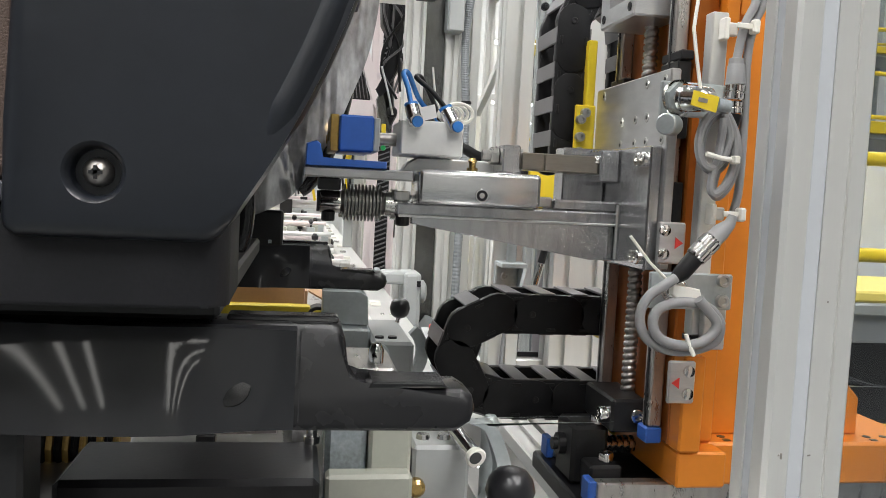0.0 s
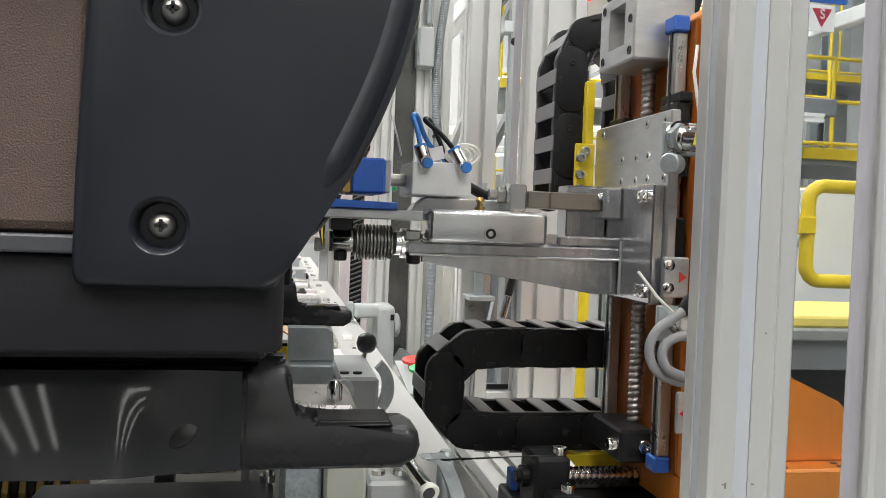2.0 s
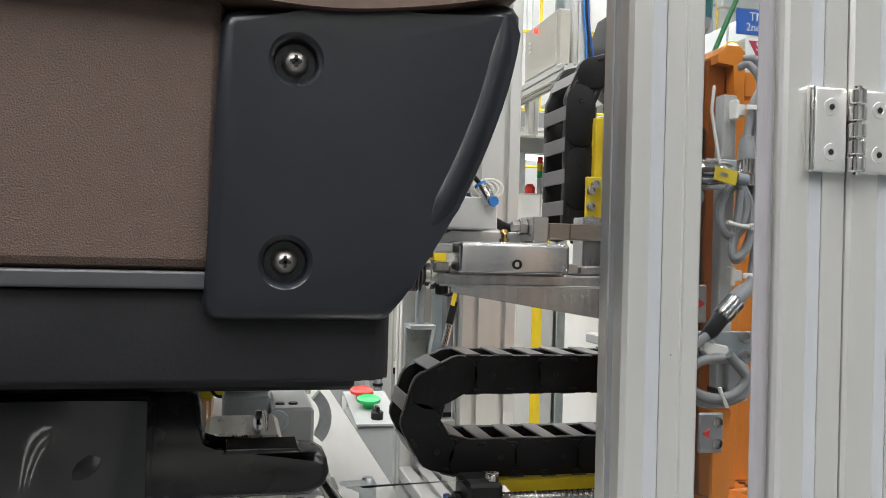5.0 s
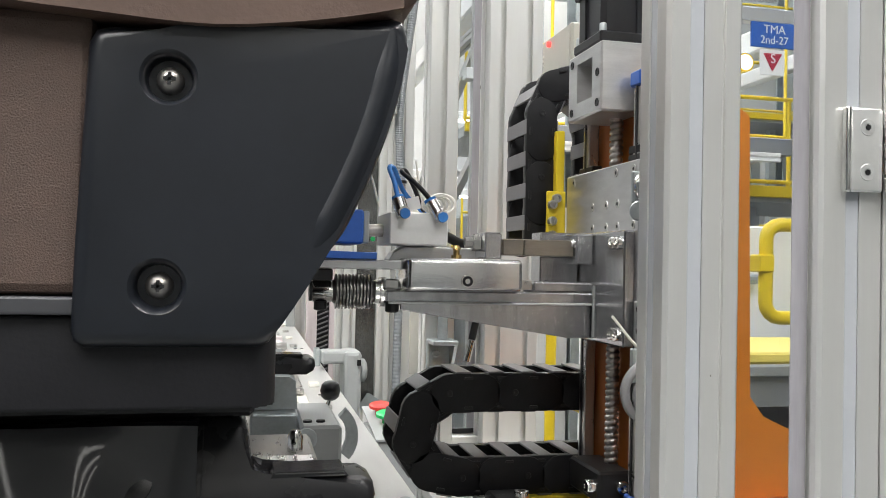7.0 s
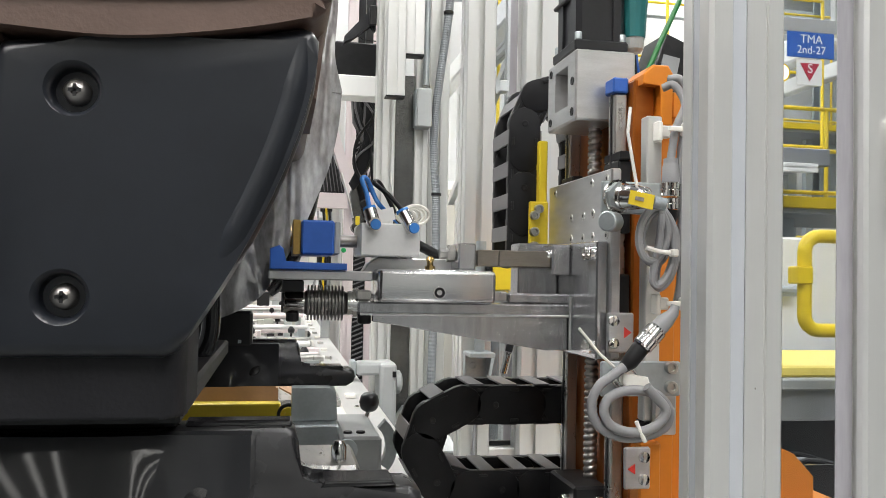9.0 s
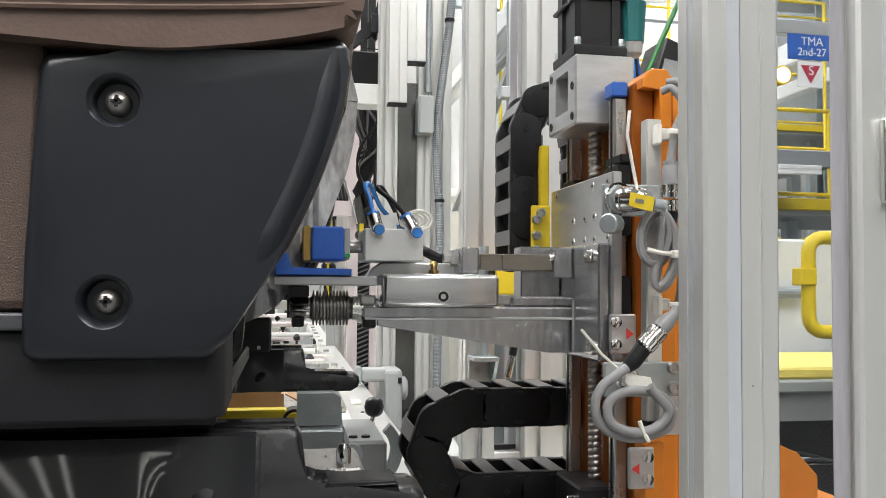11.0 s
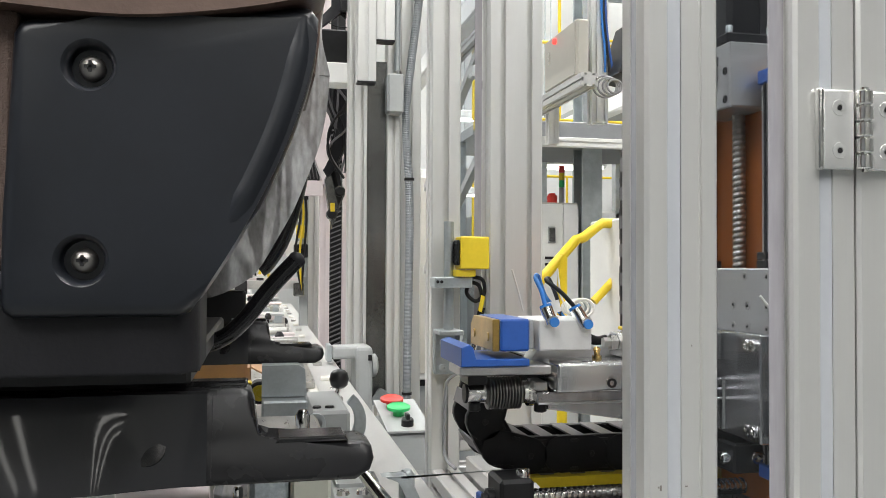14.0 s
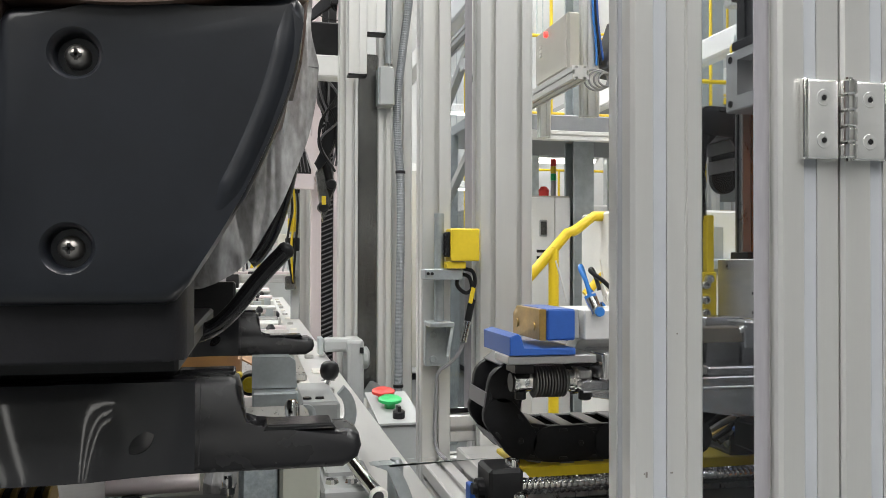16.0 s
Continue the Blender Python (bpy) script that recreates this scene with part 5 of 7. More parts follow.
def car_seat():
    t = thing("car_seat", "brown leather car seat with black plastic side cover, wrapped in film", "car seat", SEAT_BASE)
    y = 0.342
    # side cover
    zs = [1.203 - 0.119 * k / 16 for k in range(17)]
    outline = [(-0.0985, 1.0885), (-0.0968, 1.12), (-0.0950, 1.19), (-0.0925, 1.1948), (-0.088, 1.1962), (-0.055, 1.1948), (-0.02, 1.2000), (0.0125, 1.2075), (0.0165, 1.2068)]
    outline += [(cover_edge(z), z) for z in zs] + [(-0.0345, 1.0825), (-0.094, 1.0822), (-0.0975, 1.0845)]
    bm = prism(outline, "y", y, y + 0.030, 0.0055, seg=4)
    cut = bmesh.new()
    for x, z in SCREWS:
        lathe((x, y - 0.004, z), (0, 1, 0), [(0, 0.0125), (0.0036, 0.0106), (0.0042, 0.0099), (0.0052, 0.0090), (0.0066, 0.0083), (0.0082, 0.0079), (0.0122, 0.0076)], cut, n=40)
    cover = part("side_cover", carve(bm, cut, "side_cover"), COVER, t, "grained black plastic side cover", True)
    for x, z in SCREWS:
        s = part("screw", lathe((x, y + 0.0081, z), (0, -1, 0), [(0, 0.0050), (0.0026, 0.0047), (0.0046, 0.0032), (0.0052, 0.0016), (0.0040, 0.0010)], n=20), SCREWM, cover, "dark recessed cross-head screw", True)
        part("cross", box(x - 0.0022, x + 0.0022, y + 0.0021, y + 0.0027, z - 0.0006, z + 0.0006), BLACKMET, cover)
        part("cross", box(x - 0.0006, x + 0.0006, y + 0.0021, y + 0.0027, z - 0.0022, z + 0.0022), BLACKMET, cover)
    # raised lip along the curved edge
    lip = [Vector(p) for p in smooth_line([(cover_edge(z) - 0.0064, y + 0.0058, z) for z in zs[:15]], 2)]
    part("edge_bead", tube(lip, [min(0.0072, 0.0058 + 0.0003 * k, 0.0028 + 0.00055 * (len(lip) - 1 - k)) for k in range(len(lip))], n=24), COVER, cover, "", True)
    # upholstery beside and above
    part("side_panel", box(-0.42, -0.0935, y + 0.006, y + 0.05, 1.1004, 1.2012, 0.004, seg=2), SUEDE, t, "brown fabric side panel")
    part("trim_strip", prism([(-0.42, 1.0935), (-0.0965, 1.0935), (-0.0960, 1.0970), (-0.0965, 1.1000), (-0.42, 1.1000)], "y", y + 0.004, y + 0.05, 0.001), TRIMGREY, t, "grey trim strip")
    low = smooth_line([(-0.42, 0, 1.2025), (-0.30, 0, 1.2025), (-0.20, 0, 1.2022), (-0.135, 0, 1.2010), (-0.098, 0, 1.1994), (-0.055, 0, 1.1978), (-0.02, 0, 1.2018), (0.010, 0, 1.2082), (0.021, 0, 1.2130), (0.0245, 0, 1.225), (0.024, 0, 1.25)], 5)
    top = [(p.x, p.z) for p in low] + [(0.015, 1.42), (-0.10, 1.46), (-0.42, 1.46)]
    bm = prism(top, "y", y - 0.004, y + 0.50, 0.0045, seg=4)
    part("back_cushion", bm, LEATHER, t, "padded brown leather bolster", True)
    for dz, r in ((0.0, 0.0013), (0.0042, 0.0007)):
        seam = smooth_line([(-0.42, y - 0.0042, 1.2065 + dz), (-0.16, y - 0.0046, 1.2088 + dz), (-0.09, y - 0.0046, 1.2105 + dz), (-0.02, y - 0.0046, 1.2150 + dz), (0.016, y - 0.003, 1.2195 + dz)], 8)
        part("seam", tube(seam, r, n=6), LEATHER, t, "stitched welt seam", True)
    # wrapped back shell beyond the cover
    shell = smooth_line([(x, 0, z) for x, z in [(0.0498, 1.3646), (0.0489, 1.3339), (0.0476, 1.3032), (0.0541, 1.2736), (0.0541, 1.2659), (0.0517, 1.2378), (0.0454, 1.207), (0.036, 1.1815), (0.0238, 1.151), (0.0087, 1.1233), (-0.0082, 1.0959), (-0.0298, 1.0811), (-0.0488, 1.0738)]], 4)
    wrap = prism([(-0.30, 1.0738), (-0.30, 1.3666), (shell[0].x - 0.01, 1.3666)] + [(p.x, p.z) for p in shell], "y", y + 0.405, y + 0.47, 0.010, seg=3)
    part("film_wrap", wrap, FILM, t, "crinkled clear plastic film over the shell", True)
    part("leather_edge", prism([(0.012, 1.186), (0.0196, 1.186), (0.0212, 1.200), (0.0225, 1.216), (0.012, 1.216)], "y", y + 0.0290, y + 0.12, 0.002), LEATHER, t, "brown leather edge behind the cover", True)
    rim = smooth_line([(x, y + 0.480, z) for x, z in [(0.0393, 1.2438), (0.0302, 1.1797), (0.0169, 1.1318), (0.0026, 1.1064), (-0.0055, 1.099)]], 4)
    part("shell_rim", tube(rim, 0.0085, n=14), RAILPL, t, "glossy black shell rim", True)
    part("back_shell", prism([(-0.30, 1.0990), (-0.30, 1.29)] + [(p.x - 0.002, p.z) for p in rim], "y", y + 0.472, y + 0.56, 0.004), MATTE, t, "dark back shell", True)
    part("inner_frame", prism([(-0.30, 1.060), (-0.0300, 1.060), (-0.0360, 1.085), (-0.0260, 1.110), (-0.0120, 1.140), (-0.02, 1.20), (-0.30, 1.20)], "y", y + 0.031, y + 0.10, 0.004), MATTE, t, "dark inner seat frame", True)
    # frame under the cover
    part("lower_trim", prism([(-0.42, y + 0.008)] + [(-0.0400 + 0.013 * math.sin(radians(a)), y + 0.021 - 0.013 * math.cos(radians(a))) for a in range(0, 91, 10)] + [(-0.0270, y + 0.060), (-0.42, y + 0.060)], "z", 1.0592, 1.0930, 0.0015, seg=2), MATTE, t, "matte black lower trim", True)
    part("frame", box(-0.42, -0.034, y + 0.062, y + 0.40, 1.0468, 1.0588, 0.002), BLACKMET, t, "black steel seat frame")
    part("bracket", box(-0.062, -0.034, y + 0.101, y + 0.135, 1.0590, 1.0845, 0.003), BLACKMET, t)
    part("seat_leg", box(-0.10, -0.0175, 0.815, 0.840, 1.0475, 1.0790, 0.002), BLACKMET, t, "black steel seat leg")
    part("leg_bolt", box(-0.0300, -0.0270, 0.8135, 0.8148, 1.0500, 1.0530), ZINC, t)
    return t


SEAT = car_seat()


def release_lever():
    """The bent release bar under the seat; it turns about its hinge."""
    hx, hy, hz = -0.052, 0.60, 1.045
    t = thing("release_lever", "bent black release bar with a rounded end under the seat", "lever", (hx, hy, hz))
    pts = smooth_line([(hx - 0.03, hy, hz + 0.001), (hx - 0.002, hy, hz + 0.0015), (hx + 0.020, hy, hz + 0.006), (hx + 0.036, hy, hz + 0.018), (hx + 0.056, hy, hz + 0.043), (hx + 0.0725, hy, hz + 0.0610)], 6)
    part("bar", tube(pts, 0.0060, n=14), RAILPL, t, "", True)
    end = Vector(pts[-1])
    part("end_cap", lathe(end, (0.7, 0, 0.68), [(-0.001, 0.0060), (0.0015, 0.0064), (0.004, 0.0054), (0.0062, 0.002)], n=14), MATTE, t, "", True)
    return t, Vector((hx, hy, hz))


LEVER, LEVER_BASE = release_lever()


# ---- test machine: horizontal axis on its table (fixed) ----
def machine_table():
    t = thing("machine_table", "aluminium machine table with a white side panel", "table", (0.45, 0.75, 0))
    part("top", box(0.2545, 1.1, 0.60, 1.055, 0.838, 0.860, 0.002), ALU_Y, t)
    part("front_panel", box(0.260, 1.1, 0.598, 0.5995, 0.30, 0.836), WHITE, t)
    for x in (0.26, 1.05):
        for y in (0.605, 1.0):
            part("leg", box(x, x + 0.04, y, y + 0.04, 0, 0.8375, 0.002), ALU, t)


machine_table()


def horizontal_axis():
    t = thing("horizontal_axis", "black linear axis with a bright ball screw and blue rail caps", "linear axis", (0.2, 0.70, 0.8605))
    part("bed", box(0.188, 1.0, 0.632, 0.772, 0.8605, 0.876, 0.002), MOTORBLK, t)
    for y in (0.640, 0.748):
        rail = part("rail", box(0.200, 1.0, y, y + 0.013, 0.8765, 0.892, 0.0015), STEEL, t)
        part("rail_cap", box(0.193, 0.1995, y - 0.002, y + 0.015, 0.8765, 0.894, 0.001), BLUE, t, "blue plastic rail cap")
    # bearing block
    b = part("bearing_block", box(0.193, 0.223, 0.680, 0.722, 0.8765, 0.924, 0.003), BLACKMET, t)
    part("bearing_foot", box(0.200, 0.226, 0.655, 0.6795, 0.8765, 0.900, 0.002), BLACKMET, t)
    socket_head((0.216, 0.667, 0.9005), (0, 0, 1), 0.0062, 0.007, t, "bolt", CHROME)
    socket_head((0.216, 0.690, 0.9245), (0, 0, 1), 0.0062, 0.006, t, "bolt", CHROME)
    part("end_nut", lathe((0.1928, 0.701, 0.904), (-1, 0, 0), [(0, 0.009), (0.006, 0.009), (0.006, 0.005), (0.010, 0.005)], n=16), BLACKMET, t)
    # ball screw with its thread
    part("ball_screw", screw_thread((0.2235, 0.701, 0.9035), (1, 0, 0), 0.45, 0.0074, 0.0056), CHROME, t, "bright steel ball screw", True)
    # chain tray
    part("chain_tray", box(0.240, 1.0, 0.742, 0.822, 0.9045, 0.9095, 0.001), YELLOWPLATE, t, "yellow chain tray")
    part("tray_edge", prism([(0.240, 0.9095), (0.255, 0.893), (1.0, 0.893), (1.0, 0.9095)], "y", 0.7395, 0.7417), YELLOWPLATE, t)
    for x in (0.30, 0.6):
        part("tray_support", box(x, x + 0.03, 0.785, 0.80, 0.8605, 0.9043), ZINC, t)


def screw_thread(p0, axis, length, r1, r0, pitch=0.0052):
    """A ball screw: rings that swell and narrow along a skewed helix."""
    bm = bmesh.new()
    ax = Vector(axis)
    up = ax.orthogonal().normalized()
    side = ax.cross(up)
    n, per = 14, 6
    rows = int(length / pitch * per)
    loops = []
    for k in range(rows + 1):
        ring = []
        for j in range(n):
            a = 2 * math.pi * j / n
            ph = (k / per - j / n) % 1.0
            r = r0 + (r1 - r0) * (1 if ph < 0.55 else 0)
            ring.append(bm.verts.new(Vector(p0) + ax * (length * k / rows) + r * (math.cos(a) * up + math.sin(a) * side)))
        loops.append(ring)
    for a, b in zip(loops, loops[1:]):
        for k in range(n):
            bm.faces.new((a[k], a[(k + 1) % n], b[(k + 1) % n], b[k]))
    bm.faces.new(loops[0][::-1])
    bm.faces.new(loops[-1])
    return bm


horizontal_axis()

# ---- vertical axis, which travels along the horizontal one ----
AXIS_BASE = (0.25, 0.69, 0.893)


def knurled(parent, ends, r):
    """A nickel connector nut with ridges along it."""
    a, b = Vector(ends[0]), Vector(ends[1])
    ax = (b - a).normalized()
    up = ax.orthogonal().normalized()
    side = ax.cross(up)
    bm = bmesh.new()
    n = 36
    rows = []
    for q, f in ((0, 0.88), (0.08, 1), (0.44, 1), (0.47, 0.9), (0.53, 0.9), (0.56, 1), (0.92, 1), (1, 0.88)):
        rows.append([bm.verts.new(a.lerp(b, q) + r * f * (1.0 if k % 3 else 0.90) * (math.cos(2 * math.pi * k / n) * up + math.sin(2 * math.pi * k / n) * side)) for k in range(n)])
    for u, v in zip(rows, rows[1:]):
        for k in range(n):
            bm.faces.new((u[k], u[(k + 1) % n], v[(k + 1) % n], v[k]))
    bm.faces.new(rows[0][::-1])
    bm.faces.new(rows[-1])
    return part("connector_nut", bm, CHROME, parent, "knurled nickel connector nut")


def vertical_axis():
    t = thing("vertical_axis", "orange anodised vertical linear axis with servo motor on top", "linear axis", AXIS_BASE)
    # saddle and gusset
    sad = part("saddle", box(0.252, 0.470, 0.630, 0.765, 0.8935, 0.926, 0.002), ORANGE_PLATE, t, "orange saddle plate")
    for x in (0.270, 0.282, 0.300, 0.345, 0.395, 0.425, 0.440):
        for y in (0.637, 0.646):
            part("hole", lathe((x, y, 0.9261), (0, 0, 1), [(0, 0.0032), (0.0004, 0.0032), (0.0004, 0.002)], n=12), BLACKMET, sad)
    part("gusset", prism([(0.285, 0.9265), (0.285, 1.262), (0.314, 1.262), (0.343, 1.244), (0.345, 1.010), (0.358, 0.993), (0.402, 0.975), (0.420, 0.956), (0.420, 0.9265)], "y", 0.652, 0.664, 0.0012), ORANGE_PLATE, t, "broad orange gusset plate")
    part("column", box(0.2450, 0.262, 0.622, 0.752, 0.9265, 1.268, 0.0015), ORANGE, t, "orange anodised column")
    part("column_back", box(0.2625, 0.2845, 0.66, 0.74, 0.9265, 1.262, 0.0015), ORANGE, t)
    part("foot_block", box(0.2450, 0.2620, 0.604, 0.6215, 0.9265, 0.996, 0.0015), ORANGE_PLATE, t)
    part("side_plate", box(0.2625, 0.2845, 0.630, 0.6585, 0.9265, 1.230, 0.0015), ORANGE_PLATE, t)
    part("step_plate", box(0.2460, 0.2840, 0.606, 0.6295, 0.9000, 0.9262, 0.0015), ORANGE_PLATE, t)
    hd = part("head_block", prism([(0.2480, 1.2625), (0.2480, 1.2695), (0.256, 1.2775), (0.268, 1.2775), (0.272, 1.2715), (0.272, 1.2315), (0.2625, 1.2315), (0.2625, 1.2625)], "y", 0.612, 0.655, 0.001), ORANGE_PLATE, t)
    part("head_tab", box(0.2725, 0.2835, 0.614, 0.640, 1.238, 1.258, 0.001), ORANGE_PLATE, t)
    for y in (0.630, 0.732):
        part("rail", box(0.2330, 0.2432, y, y + 0.013, 0.938, 1.258, 0.0012), STEEL, t)
        part("rail_groove", box(0.2322, 0.2328, y + 0.005, y + 0.008, 0.938, 1.258), BLACKMET, t)
        part("rail_cap", box(0.2305, 0.2433, y - 0.002, y + 0.015, 1.2582, 1.270, 0.0012), BLUE, t, "blue plastic rail cap")
        part("rail_cap", box(0.2305, 0.2433, y - 0.002, y + 0.015, 0.926, 0.9378, 0.0012), BLUE, t, "blue plastic rail cap")
    part("ball_screw", screw_thread((0.2385, 0.686, 0.945), (0, 0, 1), 0.30, 0.0058, 0.0046), SCREWM, t, "steel ball screw", True)
    low = part("lower_bearing", box(0.214, 0.2430, 0.655, 0.717, 0.926, 0.952, 0.002), BLACKMET, t)
    socket_head((0.2137, 0.664, 0.939), (-1, 0, 0), 0.0056, 0.007, low, "bolt", CHROME)
    socket_head((0.233, 0.6547, 0.940), (0, -1, 0), 0.0056, 0.006, low, "bolt", CHROME)
    # motor mount with window
    mb = box(0.208, 0.258, 0.650, 0.720, 1.240, 1.2965, 0.0015)
    win = box(0.200, 0.225, 0.668, 0.700, 1.254, 1.287)
    mount = part("motor_mount", carve(mb, win, "motor_mount"), MILLED, t, "milled aluminium motor mount", False)
    for y, z in ((0.657, 1.2475), (0.657, 1.272), (0.711, 1.2475), (0.711, 1.289)):
        part("mount_hole", lathe((0.2079, y, z), (-1, 0, 0), [(0, 0.0034), (0.0006, 0.0034), (0.0006, 0.0022), (0.0001, 0.002)], n=14), BLACKMET, mount)
    part("coupling", tube([(0.232, 0.685, 1.256), (0.232, 0.685, 1.286)], 0.010, n=14), CHROME, mount)
    mot = part("motor", box(0.209, 0.254, 0.655, 0.712, 1.2970, 1.3060, 0.0015), MOTORBLK, t, "black servo motor flange")
    part("motor_body", prism([(0.2115 + p[0], 0.6575 + p[1]) for p in slots(0.041, 0.052, 1, 1, 0.020, 0.002, 0.004)], "z", 1.3062, 1.42), MOTORBLK, mot)
    part("motor_cap", box(0.209, 0.254, 0.655, 0.712, 1.3440, 1.3475, 0.001), BLACKMET, mot)
    for x, y in ((0.213, 0.659), (0.250, 0.659), (0.213, 0.708)):
        socket_head((x, y, 1.3062), (0, 0, 1), 0.0030, 0.006, mot, "screw", ZINC)
    part("plug", tube([(0.263, 0.665, 1.345), (0.263, 0.665, 1.312)], [0.011, 0.009], n=14), TEAL, mot, "teal cable plug")
    part("plug_nut", lathe((0.263, 0.665, 1.312), (0, 0, -1), [(0, 0.0085), (0.009, 0.0075), (0.012, 0.005)], n=14), GREYPL, mot)
    part("green_cable", tube(smooth_line([(0.325, 0.665, 1.40), (0.300, 0.660, 1.345), (0.280, 0.655, 1.305), (0.268, 0.652, 1.280)], 6), 0.0022, n=8), GREENCABLE, mot, "", True)
    # sensor strip, brackets and cables on the near side
    strip = part("sensor_strip", box(0.2460, 0.2580, 0.600, 0.6115, 1.012, 1.236, 0.001), ALU, t)
    part("strip_end", box(0.2460, 0.2580, 0.5985, 0.613, 1.008, 1.0117), BLACKPL, strip)
    for z in (1.2237, 1.0981):
        part("cable_clip", box(0.2500, 0.2540, 0.5900, 0.5995, z - 0.008, z + 0.007, 0.001), WHITEPL, strip, "cream cable tie mount")
        part("clip_block", box(0.2540, 0.2620, 0.5940, 0.5995, z - 0.0045, z + 0.0045, 0.001), WHITEPL, strip)
        part("tie_band", box(0.2545, 0.2690, 0.5822, 0.5838, z - 0.0016, z + 0.0022, 0.0006), WHITEPL, strip, "cream cable tie")
        part("tie_head", box(0.2655, 0.2705, 0.5800, 0.5880, z - 0.0045, z + 0.0050, 0.0012), WHITEPL, strip)
    # twin cables down the strip
    part("motor_cable", tube(smooth_line([(0.2580, 0.600, 1.2570), (0.2640, 0.594, 1.2580)] + [(0.2697, 0.588, 1.243), (0.2629, 0.588, 1.2255), (0.259, 0.588, 1.2027)], 6), 0.0030, n=10), CABLE, t, "grey sensor cable", True)
    part("motor_cable", tube(smooth_line([(0.2620, 0.600, 1.2640), (0.2700, 0.594, 1.2620)] + [(0.2766, 0.59, 1.244), (0.2706, 0.59, 1.2265), (0.2676, 0.59, 1.2018), (0.2688, 0.59, 1.1676), (0.2687, 0.59, 1.1177), (0.2657, 0.59, 1.0982)], 6), 0.0030, n=10), CABLE, t, "grey sensor cable", True)
    boot = [(0.259, 0.588, 1.2034), (0.259, 0.588, 1.1978), (0.2592, 0.588, 1.1857)]
    part("connector_boot", tube(boot, [0.0036, 0.0058, 0.0066], n=14), CABLE, t, "grey moulded connector boot", True)
    for q in (0.25, 0.5, 0.75):
        p = Vector(boot[0]).lerp(Vector(boot[1]), q)
        part("boot_rib", lathe(p, (0, 0, 1), [(-0.0008, 0.0052), (0.0008, 0.0052)], n=14), CABLE, t)
    knurled(t, [(0.2592, 0.588, 1.1857), (0.2588, 0.588, 1.1751)], 0.0070)
    knurled(t, [(0.2589, 0.588, 1.1744), (0.2591, 0.588, 1.1661)], 0.0064)
    part("connector_tail", tube([(0.2592, 0.588, 1.1657), (0.2582, 0.588, 1.1516)], [0.0058, 0.0042], n=14), BLACKPL, t, "black cable gland", True)
    # upper switch
    br = part("switch_bracket", box(0.2071, 0.2518, 0.588, 0.592, 1.1619, 1.185, 0.001), ZINC, t)
    sw = Vector((0.2184, 0.5875, 1.1738))
    part("switch_nut", lathe(sw, (0.25, -1, 0), [(0, 0.0105), (0.004, 0.0105)], n=6), ZINC, br, "zinc hexagon nut")
    part("nut_washer", lathe(sw, (0.25, -1, 0), [(-0.0005, 0.0122), (0.0015, 0.0122)], n=22), CHROME, br)
    part("proximity_switch", lathe(sw + Vector((0.001, -0.004, 0)), (0.55, -1, -0.12), [(0, 0.0086), (0.0016, 0.0092), (0.0034, 0.0086), (0.005, 0.0092), (0.0068, 0.0086), (0.009, 0.0090), (0.018, 0.0082), (0.022, 0.0072), (0.024, 0.005)], n=24), CHROME, br, "nickel-plated threaded proximity switch", True)
    part("tag", prism([(0.2163, 1.1759), (0.2336, 1.1728), (0.232, 1.1627), (0.2148, 1.1665)], "y", 0.5590, 0.5604), YELLOWPLATE, br, "yellow cable tag")
    part("tag_bar", prism([(0.2195, 1.1717), (0.2257, 1.1707), (0.2252, 1.1681), (0.2189, 1.1691)], "y", 0.5584, 0.5588), SCUFF, br, "unreadable print on the tag")
    part("tag_sleeve", tube([(0.2334, 0.562, 1.1684), (0.2421, 0.562, 1.1671)], 0.0045, n=12), CLEARPL, br, "clear tag sleeve", True)
    part("tie_tail", tube([(0.2258, 0.57, 1.1777), (0.2221, 0.57, 1.1955), (0.2181, 0.57, 1.2167), (0.2198, 0.57, 1.2347)], 0.0012, n=6), WHITEPL, br, "long white tie tail")
    part("switch_stop", lathe((0.2157, 0.5860, 1.1555), (-0.9, -0.8, 0), [(0, 0.0072), (0.011, 0.0072), (0.012, 0.0062)], n=18), ZINC, br, "", True)
    for dy in (0.0, 0.006):
        loop = smooth_line([(0.2476, 0.576, 1.168), (0.2386, 0.576, 1.1645), (0.2318, 0.576, 1.1548), (0.23, 0.576, 1.1417), (0.2341, 0.576, 1.1308), (0.2415, 0.576, 1.1286), (0.2482, 0.576, 1.1354), (0.2518, 0.576, 1.1505), (0.2474, 0.576, 1.165), (0.2549, 0.576, 1.1525), (0.2564, 0.576, 1.134), (0.2516, 0.576, 1.1187), (0.2437, 0.576, 1.1112), (0.2407, 0.576, 1.1181), (0.2447, 0.576, 1.1389), (0.2469, 0.576, 1.1613)], 6)
        part("cable_loop", tube([p + Vector((dy * 0.8, dy, -dy * 0.3)) for p in loop], 0.0028, n=9), CABLE, t, "coiled grey cable", True)
    part("cable_tie", tube([(0.2329, 0.57, 1.1372), (0.243, 0.57, 1.1349), (0.2531, 0.57, 1.134)], 0.0016, n=8), WHITEPL, t, "cream cable tie")
    part("cable_tie_head", box(0.2507, 0.2555, 0.566, 0.573, 1.1314, 1.1369, 0.001), WHITEPL, t)
    part("caution_label", prism([(0.2487, 1.0867), (0.2575, 1.0842), (0.2505, 1.0747)], "y", 0.6095, 0.6105), YELLOWPLATE, strip, "yellow warning triangle")
    # lower switch with the big coil
    lb = part("lower_bracket", box(0.2084, 0.2685, 0.588, 0.592, 1.0321, 1.0569, 0.001), ZINC, t)
    part("strip_plate", box(0.2513, 0.268, 0.5925, 0.5990, 1.0036, 1.0552, 0.001), MILLED, t)
